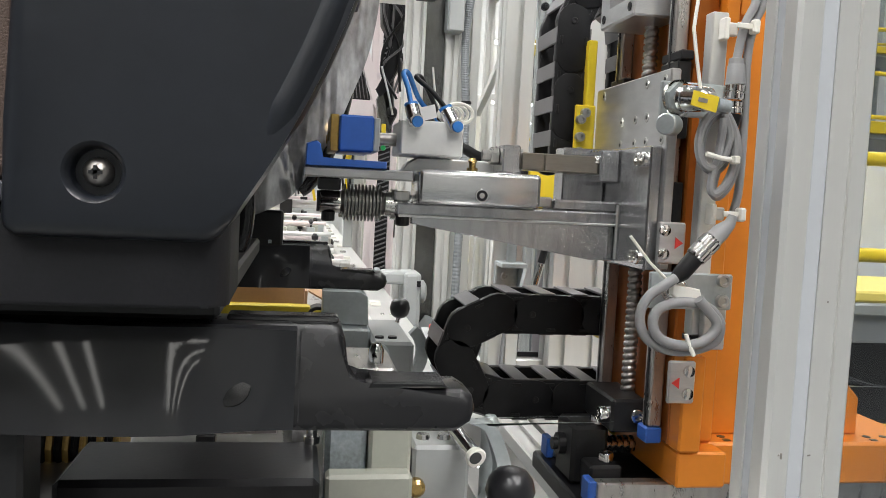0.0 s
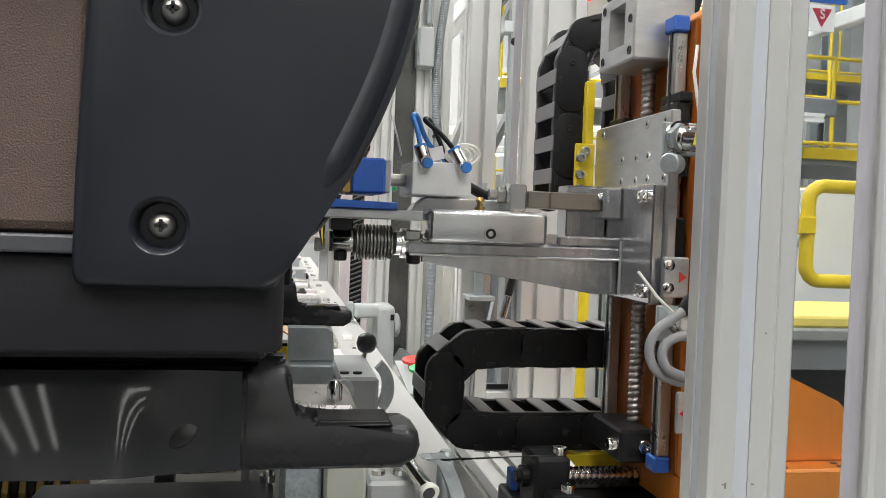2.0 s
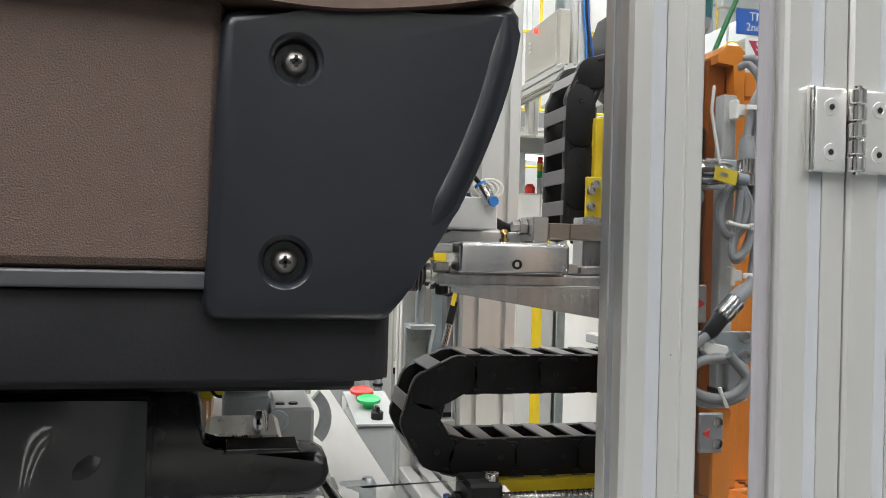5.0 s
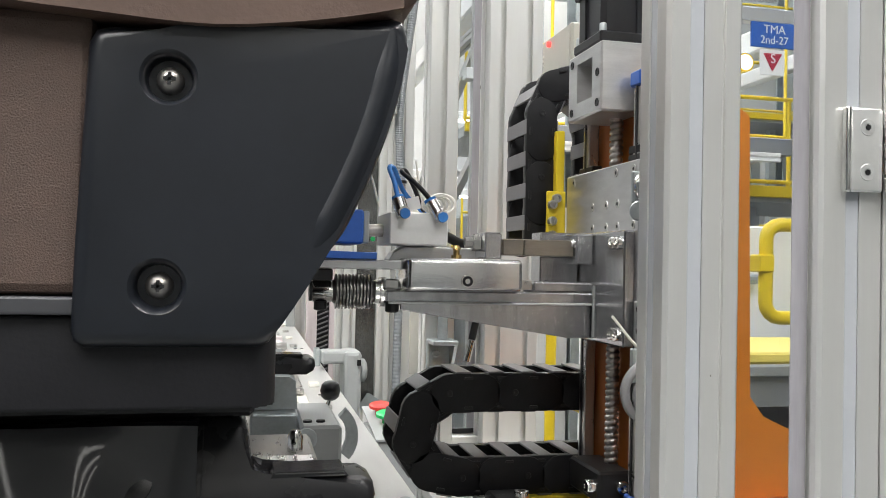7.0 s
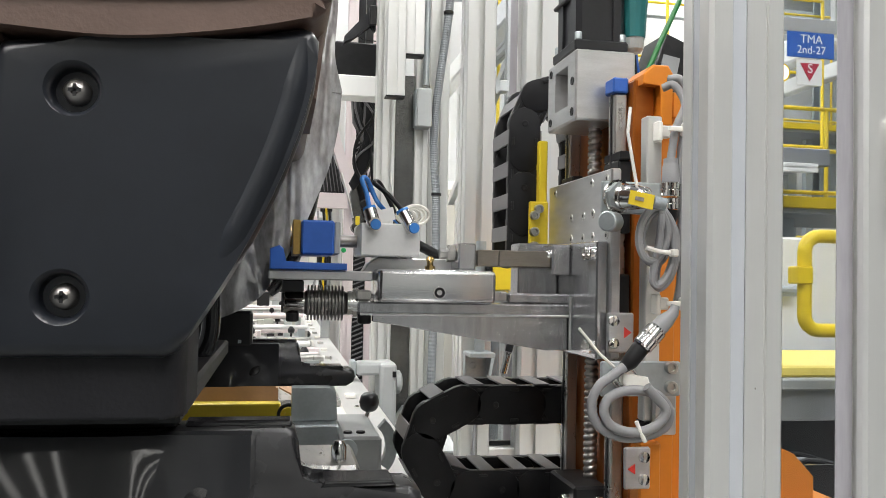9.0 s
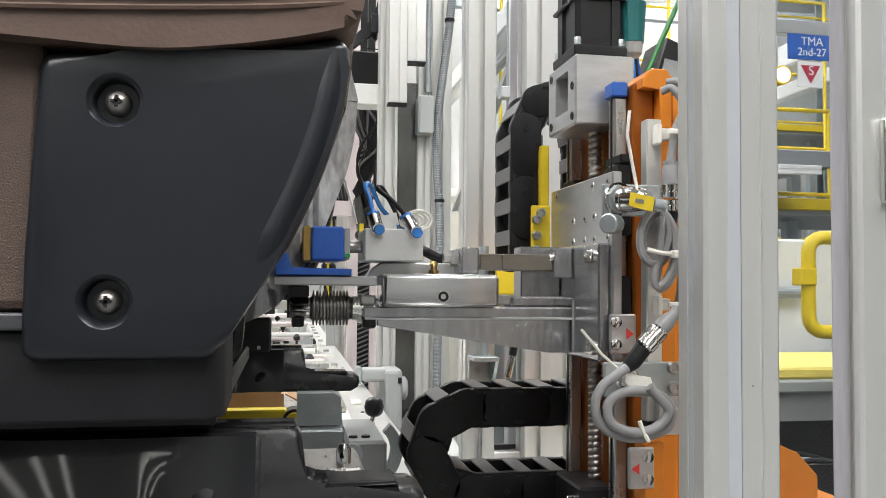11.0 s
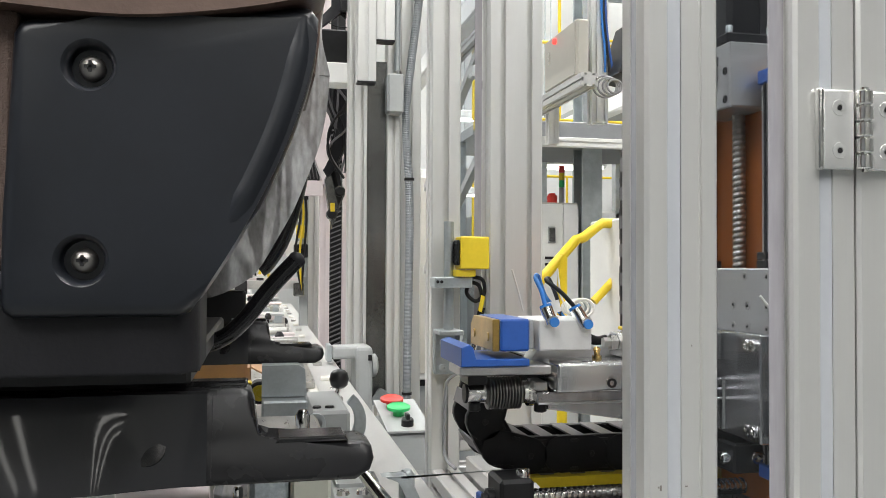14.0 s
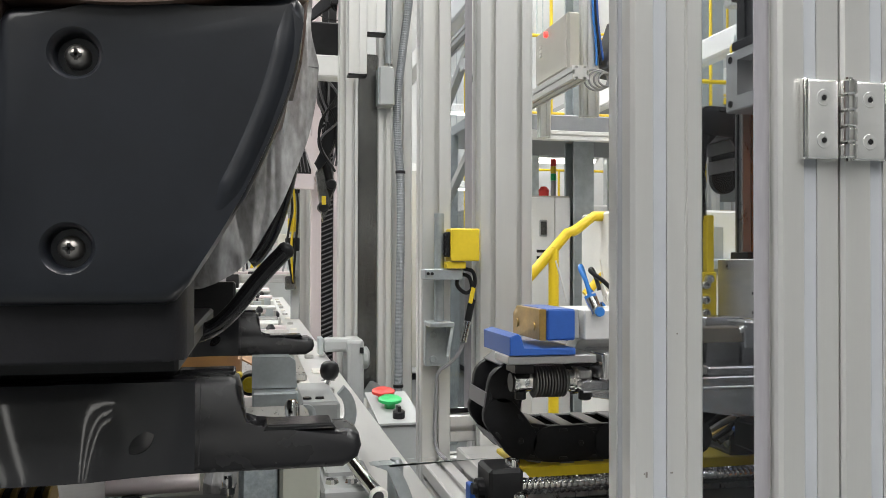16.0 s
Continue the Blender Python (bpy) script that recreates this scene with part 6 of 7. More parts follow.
    for z in (1.0526, 1.0386):
        socket_head((0.2605, 0.5878, z), (0, -1, 0), 0.0046, 0.004, lb, "bolt", STEEL)
    part("proximity_switch", lathe((0.2249, 0.5875, 1.0455), (-0.2, -1, 0.1), [(0, 0.0092), (0.003, 0.0092), (0.003, 0.0070), (0.010, 0.0072), (0.012, 0.0058)], n=18), CHROME, lb, "nickel-plated proximity switch", True)
    part("plastic_tee", prism([(0.2159, 1.0511), (0.2353, 1.0479), (0.2375, 1.0405), (0.2273, 1.0371), (0.2199, 1.0407), (0.2157, 1.0443)], "y", 0.5690, 0.5750, 0.001), WHITEPL, lb, "milky plastic tee")
    part("paper_tag", prism([(0.2352, 1.042), (0.2437, 1.0347), (0.2536, 1.0267), (0.2481, 1.0205), (0.2392, 1.0308)], "y", 0.5655, 0.5661), WHITEPL, lb, "milky plastic tag")
    coil = smooth_line([(0.216, 0.566, 1.0555), (0.207, 0.566, 1.0493), (0.1982, 0.566, 1.0431), (0.1927, 0.566, 1.0326), (0.1943, 0.566, 1.0208), (0.2019, 0.566, 1.0128), (0.2172, 0.566, 1.0078), (0.2337, 0.566, 1.0097), (0.2452, 0.566, 1.0159), (0.2468, 0.566, 1.0265), (0.2388, 0.566, 1.0364), (0.225, 0.566, 1.0402), (0.2109, 0.566, 1.039), (0.2012, 0.566, 1.0336), (0.1995, 0.566, 1.0246), (0.2048, 0.566, 1.0165), (0.2184, 0.566, 1.0124), (0.2325, 0.566, 1.0149), (0.2407, 0.566, 1.0219), (0.2418, 0.566, 1.0286), (0.2349, 0.566, 1.036), (0.2279, 0.566, 1.0432)], 6)
    part("cable_coil", tube([p + Vector((0, -0.00008 * k, 0)) for k, p in enumerate(coil)], 0.0034, n=12), CABLE, t, "coiled grey cable", True)
    part("cable_tie", tube([(0.2209, 0.556, 1.0202), (0.2238, 0.556, 1.0129), (0.2275, 0.556, 1.0063)], 0.0015, n=8), WHITEPL, t, "cream cable tie")
    part("cable_tie", tube([(0.2159, 0.57, 1.0502), (0.1991, 0.57, 1.0645), (0.1847, 0.57, 1.0812)], 0.0010, n=6), WHITEPL, t)
    part("plug_body", tube([(0.2164, 0.57, 1.0536), (0.2216, 0.57, 1.0582), (0.2296, 0.57, 1.0682)], [0.0036, 0.0058, 0.0062], n=14), BLACKPL, t, "black plug body", True)
    knurled(t, [(0.2299, 0.57, 1.0686), (0.2421, 0.57, 1.0814)], 0.0072)
    part("plug_tail", tube([(0.2452, 0.576, 1.0811), (0.2505, 0.576, 1.0866), (0.2565, 0.576, 1.0922), (0.2581, 0.576, 1.0976)], [0.0062, 0.0060, 0.0040, 0.0030], n=12), CABLE, t, "grey moulded plug tail", True)
    # fixed pointer plate
    pp = part("pointer_plate", box(0.2300, 0.2500, 0.5955, 0.5995, 0.9645, 0.9945, 0.0012), MILLED, t, "small plate with a red arrow")
    part("arrow", prism([(0.2320, 0.9792), (0.2375, 0.9830), (0.2375, 0.9754)], "y", 0.5942, 0.5953), RED, pp)
    for z in (0.9715, 0.9875):
        part("screw", lathe((0.2445, 0.5953, z), (0, -1, 0), [(0, 0.0044), (0.0014, 0.0040), (0.002, 0.002)], n=14), CHROME, pp, "", True)
    # bracket of the lower chain's moving end
    part("chain_bracket", box(0.2435, 0.300, 0.753, 0.815, 0.978, 0.984, 0.001), YELLOWPLATE, t)
    return t


VAXIS = vertical_axis()

# ---- test arm on its carriage: travels with the axis and down it ----
ARM_BASE = (0.22, 0.66, 1.06)


def test_arm():
    t = thing("test_arm", "aluminium pull-test arm with bellows coupling, blue hook and air clamp", "machine arm", ARM_BASE)
    pl = part("carriage_plate", box(0.2243, 0.2322, 0.6130, 0.7620, 1.0560, 1.1980, 0.0012), MILLED, t, "drilled aluminium carriage plate")
    for y, z in ((0.622, 1.191), (0.654, 1.191), (0.622, 1.166), (0.650, 1.166), (0.672, 1.166), (0.700, 1.166), (0.650, 1.148), (0.672, 1.148), (0.700, 1.148), (0.622, 1.148), (0.744, 1.191)):
        s = part("plate_screw", lathe((0.2242, y, z), (-1, 0, 0), [(0, 0.0036), (0.0005, 0.0034), (0.0005, 0.0018), (0.0001, 0.0017)], n=14), STEEL, pl)
        part("socket", lathe((0.2237, y, z), (-1, 0, 0), [(0, 0.0016), (0.0002, 0.0014)], n=6), BLACKMET, pl)
    for y in (0.6285, 0.7305):
        for z in (1.064, 1.150):
            part("slide_block", box(0.2325, 0.2428, y - 0.008, y + 0.022, z, z + 0.055, 0.001), BLACKMET, t, "black linear slide block")
    part("wiper", box(0.2325, 0.2425, 0.617, 0.650, 1.2052, 1.2120, 0.001), BLACKPL, t)
    fl = part("flange", box(0.2149, 0.2240, 0.617, 0.722, 1.0545, 1.1437, 0.0012), DARKBAR, t, "ground flange plate")
    for y in (0.624, 0.633):
        for z in (1.1340, 1.0640):
            socket_head((0.2148, y, z), (-1, 0, 0), 0.0050, 0.0040, fl, "bolt", CHROME)
    yc = 0.672
    part("lower_bar", box(0.0435, 0.2147, yc, yc + 0.034, 1.0845, 1.0937, 0.0012), DARKBAR, t)
    part("root_box", box(0.1630, 0.2147, yc + 0.001, yc + 0.032, 1.0939, 1.1022, 0.0015), DARKBAR, t)
    part("weld", tube([(0.0450 + 0.004 * k, yc - 0.0002 + 0.0005 * (k % 2), 1.0844) for k in range(43)], 0.0010, n=6), MILLED, t, "weld bead", True)
    part("weld", tube([(0.2145, yc - 0.0002 + 0.0005 * (k % 2), 1.058 + 0.003 * k) for k in range(15)], 0.0013, n=6), MILLED, t, "weld bead", True)
    part("gusset", prism([(0.0550, 1.0843), (0.2147, 1.0843), (0.2147, 1.0565), (0.1960, 1.0565), (0.0550, 1.0785)], "y", yc + 0.006, yc + 0.018, 0.0008), BRUSHED, t, "tapered gusset plate")
    part("pad_bolt", lathe((0.0490, yc + 0.008, 1.0844), (0, 0, -1), [(0, 0.0055), (0.007, 0.0055), (0.008, 0.004)], n=14), BLACKMET, t)
    blk = part("block", box(0.0572, 0.1496, 0.660, 0.704, 1.0940, 1.1195, 0.0036, seg=4), SATINBLOCK, t, "polished aluminium bearing block", True)
    part("block_screw", lathe((0.1045, 0.6599, 1.1020), (0, -1, 0), [(0, 0.0042), (0.0016, 0.0040), (0.0016, 0.0022), (0.0004, 0.002)], n=16), BLACKMET, blk)
    part("block_nut", lathe((0.1045, 0.6599, 1.1020), (0, -1, 0), [(0, 0.0052), (0.0006, 0.0050)], n=18), CHROME, blk)
    part("grease_nipple", lathe((0.1006, 0.682, 1.1196), (0, 0, 1), [(0, 0.0042), (0.003, 0.0042), (0.003, 0.0026), (0.0065, 0.0026), (0.008, 0.0036), (0.0105, 0.0020)], n=14), BRASS, blk, "brass grease nipple", True)
    part("slide_shaft", box(0.1498, 0.1628, 0.675, 0.692, 1.0955, 1.1035, 0.001), STEEL, t)
    part("weld_plate", prism([(0.050, 1.1100), (0.135, 1.1100), (0.130, 1.1290), (0.062, 1.1290), (0.0535, 1.1240), (0.050, 1.1180)], "y", 0.7055, 0.730, 0.001), MILLED, t, "rough welded back plate")
    # bellows coupling
    zc, yb = 1.0920, 0.690
    bel = [(0.0, 0.0085)]
    for k in range(11):
        a = 0.0028 + 0.0030 * k * 0.88
        bel += [(a - 0.0009, 0.0098), (a - 0.0005, 0.0138), (a + 0.0005, 0.0138), (a + 0.0009, 0.0098)]
    bel += [(0.0330, 0.0085)]
    part("bellows", lathe((0.0030, yb, zc), (1, 0, 0), bel, n=28), BELLOW, t, "ribbed steel bellows coupling")
    part("coupling_hub", lathe((0.0362, yb, zc), (1, 0, 0), [(0, 0.0095), (0.004, 0.0095), (0.004, 0.0118), (0.0085, 0.0118), (0.0085, 0.0085), (0.0205, 0.0080)], n=22), CHROME, t, "", True)
    part("clamp_bolt", box(0.0420, 0.0535, yb - 0.016, yb + 0.010, zc + 0.003, zc + 0.0105, 0.001), STEEL, t)
    part("hub_shaft", lathe((-0.0126, yb, zc), (1, 0, 0), [(0, 0.0078), (0.001, 0.0084), (0.0154, 0.0084)], n=22), CHROME, t, "", True)
    part("shaft_end", lathe((-0.0127, yb, zc), (-1, 0, 0), [(0, 0.0080), (0.002, 0.0080), (0.002, 0.004)], n=20), BLACKMET, t)
    part("drop_screw", lathe((-0.0060, yb - 0.001, zc - 0.0080), (0, 0, -1), [(0, 0.0050), (0.006, 0.0050), (0.0068, 0.004)], n=14), BLACKMET, t)
    part("black_spacer", box(-0.0145, 0.0020, 0.676, 0.704, 1.1005, 1.1096, 0.001), MOTORBLK, t)
    # tongue with blue hook
    part("tongue", box(-0.0246, 0.0535, 0.664, 0.7050, 1.1098, 1.1172, 0.001), MILLED, t, "flat aluminium tongue")
    hook = [(-0.0240, 1.1175), (0.0335, 1.1175), (0.0335, 1.1228), (-0.0125, 1.1228), (-0.0140, 1.1330), (-0.0170, 1.1355), (-0.0240, 1.1330)]
    part("hook", prism(hook, "y", 0.661, 0.742, 0.0008), BLUE, t, "blue plastic hook pad")
    # clamp head
    jaw = part("clamp_jaw", box(-0.0012, 0.0237, 0.666, 0.742, 1.1290, 1.1552, 0.0015), BLUE, t, "blue plastic clamp jaw")
    part("jaw_plate", prism([(0.668, 1.1290), (0.742, 1.1290), (0.742, 1.1480), (0.732, 1.1552), (0.668, 1.1552)], "x", -0.0075, -0.0014, 0.0008), GOLD, jaw, "gold chromated jaw plate")
    for y in (0.682, 0.728):
        part("plate_rivet", lathe((-0.0076, y, 1.1400), (-1, 0, 0), [(0, 0.0040), (0.0012, 0.0034)], n=16), GOLD, jaw)
    part("jaw_spacer", box(0.0239, 0.0285, 0.670, 0.735, 1.1300, 1.1545, 0.0008), GREYPL, jaw)
    part("piston_rod", tube([(0.0285, 0.700, 1.1410), (0.0440, 0.700, 1.1410)], 0.0050, n=16), SCREWM, t, "", True)
    cyl = part("air_cylinder", box(0.0435, 0.0895, 0.666, 0.728, 1.1292, 1.1545, 0.001), SATIN, t, "square aluminium air cylinder")
    part("indicator", lathe((0.0310, 0.669, 1.1330), (0, -1, 0), [(0, 0.002), (0.001, 0.0018)], n=10), GREEN, t)
    for p, q, m, top in (((0.0507, 1.1640), (0.0539, 1.1510), TUBEBLUE, (0.0447, 1.1890)), ((0.0767, 1.1630), (0.0835, 1.1490), BLACKPL, (0.0547, 1.1865))):
        lie = Vector((p[0] - q[0], 0.004, p[1] - q[1])).normalized()
        part("fitting", tube([(p[0], 0.670, p[1]), (q[0], 0.664, q[1])], 0.0054, n=16), CHROME, cyl, "bright push-in air fitting", True)
        part("fitting_nut", lathe((q[0], 0.6605, q[1] + 0.003), (0, 1, 0), [(0, 0.0050), (0.012, 0.0050)], n=6), STEEL, cyl)
        part("fitting_button", lathe((q[0] + 0.0003, 0.6602, q[1] + 0.002), (0, -1, 0), [(0, 0.0042), (0.0024, 0.0038)], n=16), TUBEBLUE, cyl, "blue release button")
        part("collar", lathe((p[0], 0.670, p[1]), lie, [(0, 0.0052), (0.0028, 0.0050), (0.0028, 0.0030)], n=16), TUBEBLUE, cyl, "blue collar")
        e = Vector((p[0], 0.670, p[1])) + lie * 0.003
        line = smooth_line([e, (p[0] + (top[0] - p[0]) * 0.5, 0.674, (p[1] + top[1]) / 2 + 0.002), (top[0], 0.680, top[1]), (top[0] + 0.005, 0.688, top[1] + 0.001), (top[0] + 0.016, 0.700, 1.172), (0.0800, 0.718, 1.158), (0.0930, 0.724, 1.146), (0.110, 0.726, 1.135)], 6)
        part("air_tube", tube(line, 0.0019, n=12), m, cyl, "", True)
    part("tag_card", prism([(0.0580, 1.166), (0.0720, 1.170), (0.0745, 1.160), (0.0605, 1.156)], "y", 0.6985, 0.6995), WHITE, cyl, "white paper tag")
    for k in range(4):
        r = 0.0075 + 0.0012 * k
        ring = [(0.083 + 0.002 * k + r * math.cos(a), 0.700 - 0.004 * k, 1.163 + 0.7 * r * math.sin(a)) for a in (2 * math.pi * j / 20 for j in range(21))]
        part("lead_loop", tube(ring, 0.0013, n=6), WHITEPL, cyl, "white sensor lead", True)
    part("lead_tail", tube([(0.078, 0.694, 1.160), (0.071, 0.692, 1.175), (0.068, 0.691, 1.197)], 0.0008, n=6), WHITEPL, cyl)
    part("lead_tail", tube([(0.040, 0.700, 1.160), (0.036, 0.700, 1.176), (0.030, 0.700, 1.196)], 0.0008, n=6), WHITEPL, cyl)
    part("hose", tube(smooth_line([(0.0900, 0.715, 1.143), (0.1000, 0.712, 1.138), (0.1120, 0.712, 1.1325), (0.1230, 0.716, 1.1335)], 5), 0.0042, n=10), BLACKPL, t, "black air hose", True)
    # load link behind the block
    part("link_bolt", lathe((0.1215, 0.6900, 1.1330), (-1, 0, 0), [(0, 0.0070), (0.006, 0.0070), (0.006, 0.0045), (0.012, 0.0045)], n=6), STEEL, t)
    part("link_plate", box(0.1220, 0.1360, 0.674, 0.706, 1.1200, 1.1412, 0.0012), BRUSHED, t)
    part("load_cell", box(0.1380, 0.1560, 0.678, 0.702, 1.1232, 1.1366, 0.0008), LOADSTEEL, t, "ground steel load cell")
    part("load_beam", box(0.1562, 0.1990, 0.678, 0.702, 1.1232, 1.1366, 0.0008), LOADSTEEL, t, "ground steel load cell beam")
    part("link_lug", box(0.1992, 0.2147, 0.674, 0.712, 1.1170, 1.1420, 0.0012), BRUSHED, t)
    socket_head((0.1990, 0.6800, 1.1340), (-1, 0, 0), 0.0035, 0.003, t, "bolt", CHROME)
    part("back_web", box(0.1800, 0.2147, 0.7065, 0.730, 1.0850, 1.1440, 0.001), DARKBAR, t)
    # pointer plate that travels
    pp = part("pointer_plate", box(0.2210, 0.2415, 0.6085, 0.6125, 1.0610, 1.0905, 0.0012), MILLED, t, "small plate with a red arrow")
    part("arrow", prism([(0.2390, 1.0760), (0.2335, 1.0800), (0.2335, 1.0720)], "y", 0.6072, 0.6083), RED, pp)
    for z in (1.0680, 1.0845):
        part("screw", lathe((0.2255, 0.6083, z), (0, -1, 0), [(0, 0.0044), (0.0014, 0.0040), (0.002, 0.002)], n=14), CHROME, pp, "", True)
    # yellow chain bracket on the far edge
    yb2 = part("chain_bracket", box(0.2060, 0.2240, 0.7625, 0.7670, 1.1370, 1.1850, 0.001), YELLOWPLATE, t, "yellow chain bracket")
    part("bracket_upright", box(0.2160, 0.2242, 0.7675, 0.7800, 1.1370, 1.2420, 0.001), YELLOWPLATE, t, "yellow bracket upright")
    part("bracket_foot", box(0.1850, 0.2060, 0.7675, 0.8300, 1.1330, 1.1368, 0.001), YELLOWPLATE, t)
    for z in (1.1440, 1.1570, 1.1720, 1.1780):
        socket_head((0.2100 + 0.004 * (z > 1.175), 0.7623, z), (0, -1, 0), 0.0042, 0.006, yb2, "bolt", STEEL)
    part("chain_tails", tube(smooth_line([(0.200, 0.79, 1.145), (0.204, 0.785, 1.128), (0.196, 0.770, 1.1235)], 4), 0.0022, n=6), BLACKPL, t)
    return t, jaw


ARM, JAW = test_arm()


# ---- energy chains: each link is a rigid piece ----
PITCH = 0.0300


def chain_link(parent, width, height, odd):
    """One chain link from its first pivot at the origin to the next at +x; y is across, z is its height."""
    h, d = height / 2, 0.0012 * odd
    plate = arc(0, 0, h, 90, 270, 8) + arc(PITCH, 0, h, -90, 90, 8)
    ob = part("link", prism(plate, "y", d, d + 0.008, 0.0007), BLACKPL, parent, "", True)
    part("far_plate", prism(plate, "y", width - 0.008 - d, width - d, 0.0007), BLACKPL, ob, "", True)
    for s in (-1, 1):
        part("crossbar", box(0.006, PITCH * 0.66, d + 0.0005, width - d - 0.0005, s * h - 0.0006, s * h + 0.0014, 0.0004), CHAINBAR, ob, "grey crossbar")
        part("clip", box(PITCH * 0.45, PITCH * 0.70, d - 0.0010, d + 0.0008, s * (h - 0.004) - 0.0012, s * (h - 0.004) + 0.0012, 0.0003), BLACKMET, ob)
    part("pivot", lathe((0.0, d - 0.0003, 0.0), (0, -1, 0), [(0, 0.0030), (0.0004, 0.0027), (0.0004, 0.0012), (0.0002, 0.001)], n=14), BLACKMET, ob)
    return ob


def u_path(s, leg, r):
    """Point and heading at length s along a leg of that length, a half turn of radius r, and the way back. 2D, from (0, 0) along -x, turning up."""
    if s < leg:
        return -s, 0.0, 180.0
    s -= leg
    if s < math.pi * r:
        a = s / r
        return -leg - r * math.sin(a), r - r * math.cos(a), 180.0 - math.degrees(a)
    s -= math.pi * r
    return -leg + s, 2 * r, 0.0


def link_pose(s, leg, r):
    ax, az, _ = u_path(s, leg, r)
    bx, bz, _ = u_path(s + PITCH, leg, r)
    return ax, az, math.degrees(math.atan2(bz - az, bx - ax))


LOW_END, LOW_Z, LOW_R, LOW_N, LOW_LEG = (0.42, 0.745), 0.9285, 0.0370, 19, 0.2755
lower_chain = thing("energy_chain", "black plastic energy chain lying in its tray in a flat loop", "cable chain", (LOW_END[0], LOW_END[1], LOW_Z), "energy chains")
BASE[lower_chain] = Vector()
LOWER_LINKS = [chain_link(lower_chain, 0.062, 0.034, k % 2) for k in range(LOW_N)]

UP_R, UP_N, UP_LEG = 0.0340, 10, 0.072
UP_AT = (0.2720, 0.775, 1.1880)
upper_chain = thing("energy_chain", "black plastic energy chain hanging beside the vertical axis", "cable chain", UP_AT, "energy chains")
BASE[upper_chain] = Vector()
UPPER_LINKS = [chain_link(upper_chain, 0.060, 0.030, k % 2) for k in range(UP_N)]

def chain_end_tray():
    t = thing("cable_tray", "black steel cable tray with grey leads at the chain end", "tray", (0.46, 0.745, 0.9097))
    part("floor_plate", box(0.455, 0.70, 0.742, 0.822, 0.9097, 0.913, 0.0008), BLACKMET, t)
    part("near_side", prism([(0.455, 0.9132), (0.70, 0.9132), (0.70, 0.944), (0.47, 0.944), (0.455, 0.93)], "y", 0.742, 0.745), BLACKMET, t)
    part("far_side", prism([(0.455, 0.9132), (0.70, 0.9132), (0.70, 0.972), (0.47, 0.972), (0.455, 0.95)], "y", 0.819, 0.822), BLACKMET, t)
    for k in range(6):
        y = 0.754 + 0.011 * k
        part("lead", tube(smooth_line([(0.456, y, 0.918), (0.50, y + 0.002, 0.932 + 0.004 * (k % 3)), (0.56, y - 0.002, 0.928), (0.62, y, 0.934), (0.70, y, 0.93)], 5), 0.0030, n=8), (CABLE, BLACKPL, BLACKPL, GOLD, CABLE, BLACKPL)[k], t, "", True)


chain_end_tray()

# ---- travel of the machine and of the seat ----
# seconds, travel of the axis, drop of the arm
TRAVEL = [
    (0, 0.0), (0.5, 0.0), (1, 0.0), (1.5, 0.0185), (2, 0.0390), (2.5, 0.0595), (3, 0.0795), (3.5, 0.1000), (4, 0.1155), (4.3, 0.1180), (5.3, 0.1180), (5.8, 0.1040),
    (6.5, 0.0745), (7, 0.0540), (7.5, 0.0325), (8, 0.0120), (8.5, 0.0), (9, 0.0), (10.2, 0.0), (11.2, 0.0015), (11.5, 0.0050), (12, 0.0385), (12.5, 0.0735), (13, 0.1080), (13.5, 0.1430), (14, 0.1785), (14.5, 0.2060), (15, 0.2280), (15.5, 0.2285), (16, 0.2285)]
DROP = [(0, 0.0), (11.0, 0.0), (11.2, -0.004), (11.5, -0.0240), (12, -0.0580), (12.5, -0.0930), (12.8, -0.0960), (16, -0.0960)]
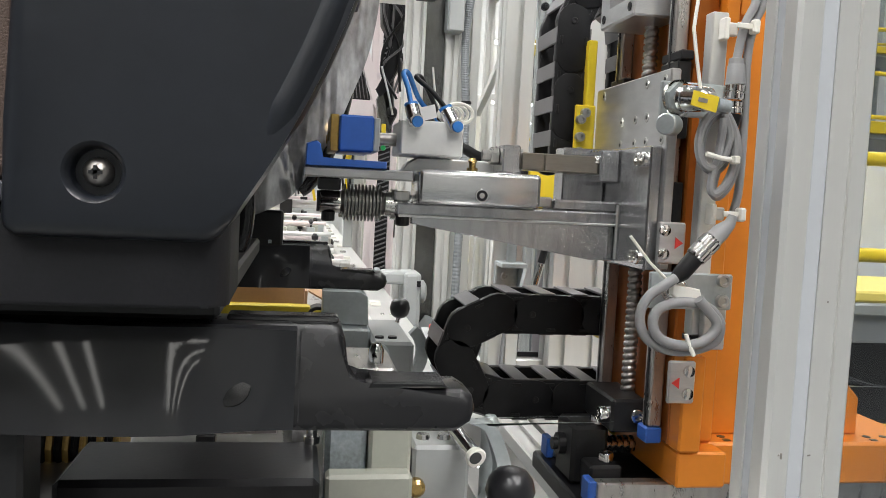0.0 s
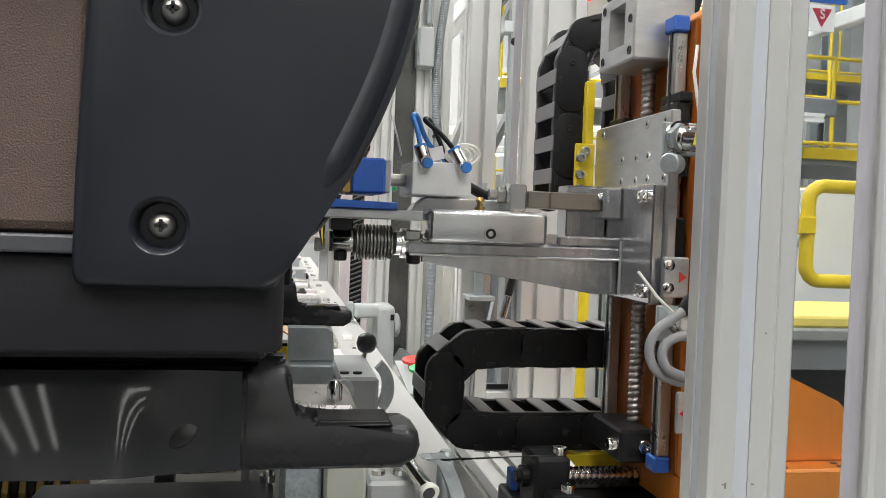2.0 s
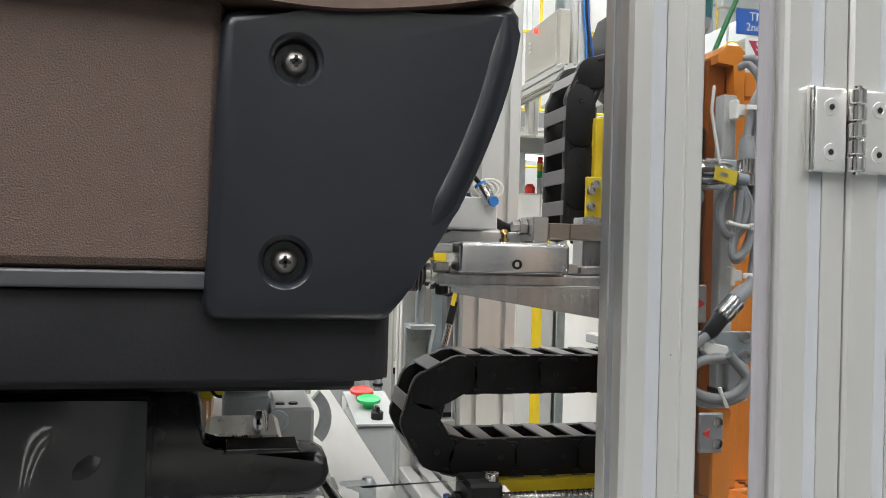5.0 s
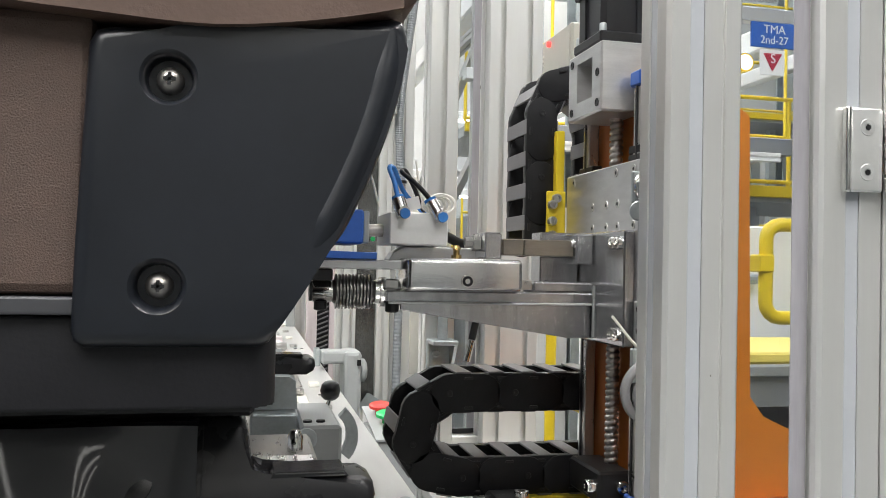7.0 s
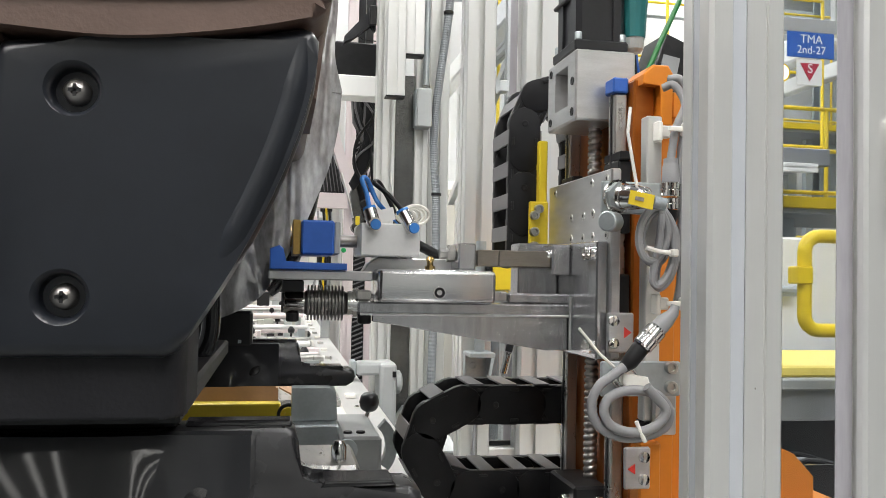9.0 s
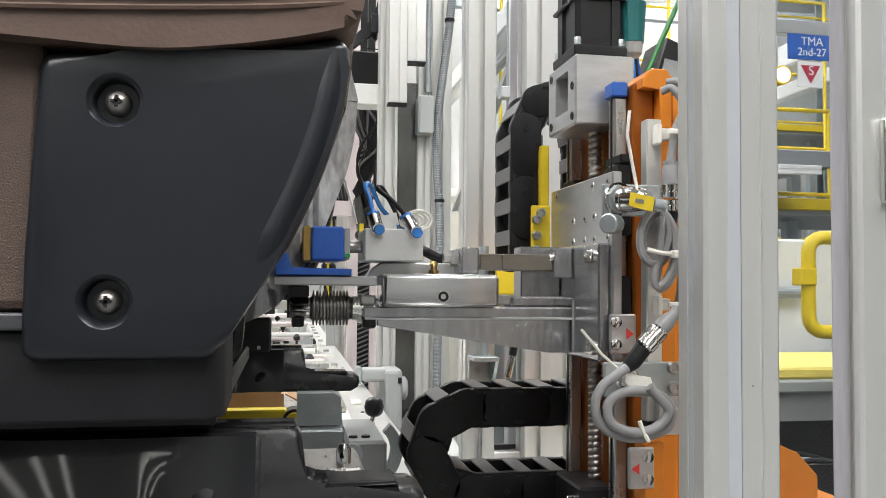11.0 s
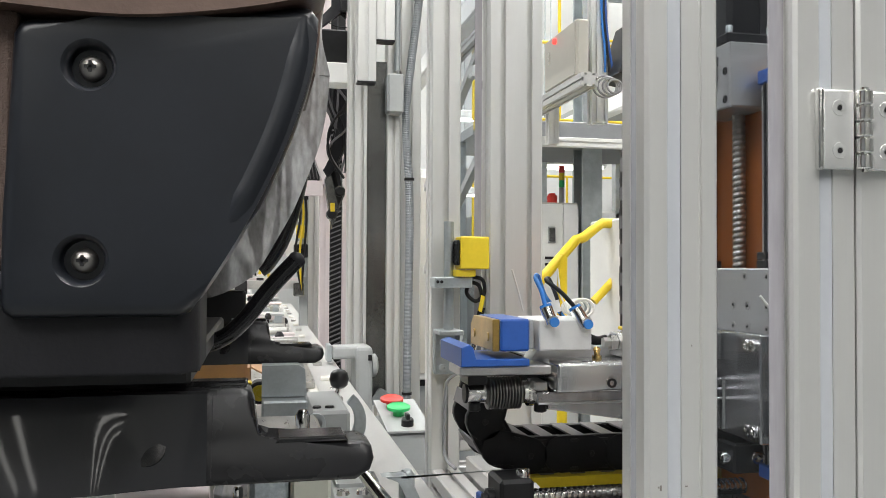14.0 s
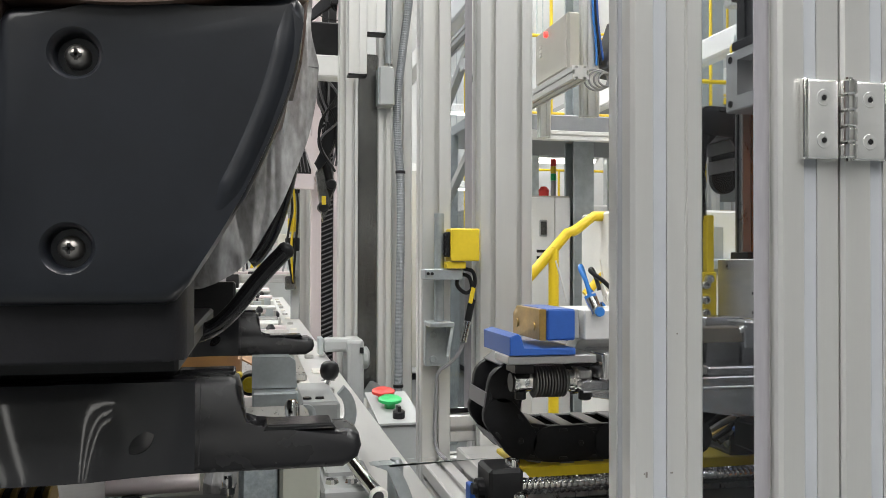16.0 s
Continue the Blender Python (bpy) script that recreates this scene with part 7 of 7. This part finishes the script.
SLIDE = [
    (0, -0.0235), (0.5, -0.0230), (1, -0.0230), (1.5, -0.0045), (2, 0.0165), (2.5, 0.0350), (3, 0.0555), (3.5, 0.0780), (4, 0.0930), (4.3, 0.0950), (5.3, 0.0950), (5.8, 0.0810),
    (6.5, 0.0520), (7, 0.0310), (7.5, 0.0115), (8, -0.0100), (8.5, -0.0225), (9, -0.0225), (10.2, -0.0160), (11.3, -0.0080), (11.5, -0.0065), (12, 0.0), (12.5, 0.0), (16, 0.0)]


def at_time(rows, t):
    ts, vs = zip(*rows)
    return float(np.interp(t, ts, vs))


def motions():
    """Keys of all that moves: the seat on its rails, the axis, the arm on it, and the chains."""
    times = sorted({t for t, _ in TRAVEL} | {t for t, _ in DROP})
    walk(SEAT, [(t, pose(SEAT_BASE[0] + v, SEAT_BASE[1], SEAT_BASE[2])) for t, v in SLIDE])
    lift = [(0, 42), (11.2, 42), (11.35, 30), (11.5, 11), (11.7, 2), (12, 0), (16, 0)]
    walk(LEVER, [(t, pose(LEVER_BASE.x + at_time(SLIDE, t), LEVER_BASE.y, LEVER_BASE.z, 0, -at_time(lift, t), 0)) for t in sorted({t for t, _ in SLIDE} | {t for t, _ in lift})])
    walk(VAXIS, [(t, pose(AXIS_BASE[0] + v, AXIS_BASE[1], AXIS_BASE[2])) for t, v in TRAVEL])
    walk(ARM, [(t, pose(ARM_BASE[0] + at_time(TRAVEL, t), ARM_BASE[1], ARM_BASE[2] + at_time(DROP, t))) for t in times])
    walk(JAW, [(0, pose(0, 0, 0)), (10.8, pose(0, 0, 0)), (11.3, pose(0.0115, 0, 0)), (16, pose(0.0115, 0, 0))])
    walk(upper_chain, [(t, pose(UP_AT[0] + v, UP_AT[1], UP_AT[2])) for t, v in TRAVEL])
    steps = [0.25 * k for k in range(65)]
    for k, link in enumerate(LOWER_LINKS):
        rows = []
        for t in steps:
            x, z, turn = link_pose(k * PITCH, LOW_LEG - at_time(TRAVEL, t) / 2, LOW_R)
            rows.append((t, pose(x, 0, z, 0, -turn, 0)))
        walk(link, rows)
    for k, link in enumerate(UPPER_LINKS):
        rows = []
        for t in steps:
            x, z, turn = link_pose(k * PITCH, UP_LEG + at_time(DROP, t) / 2, UP_R)
            # the hanging chain is the same loop stood on end: along is up, across is towards the seat
            rows.append((t, pose(-z, 0, -x, 0, -(270 - turn), 0)))
        walk(link, rows)


motions()
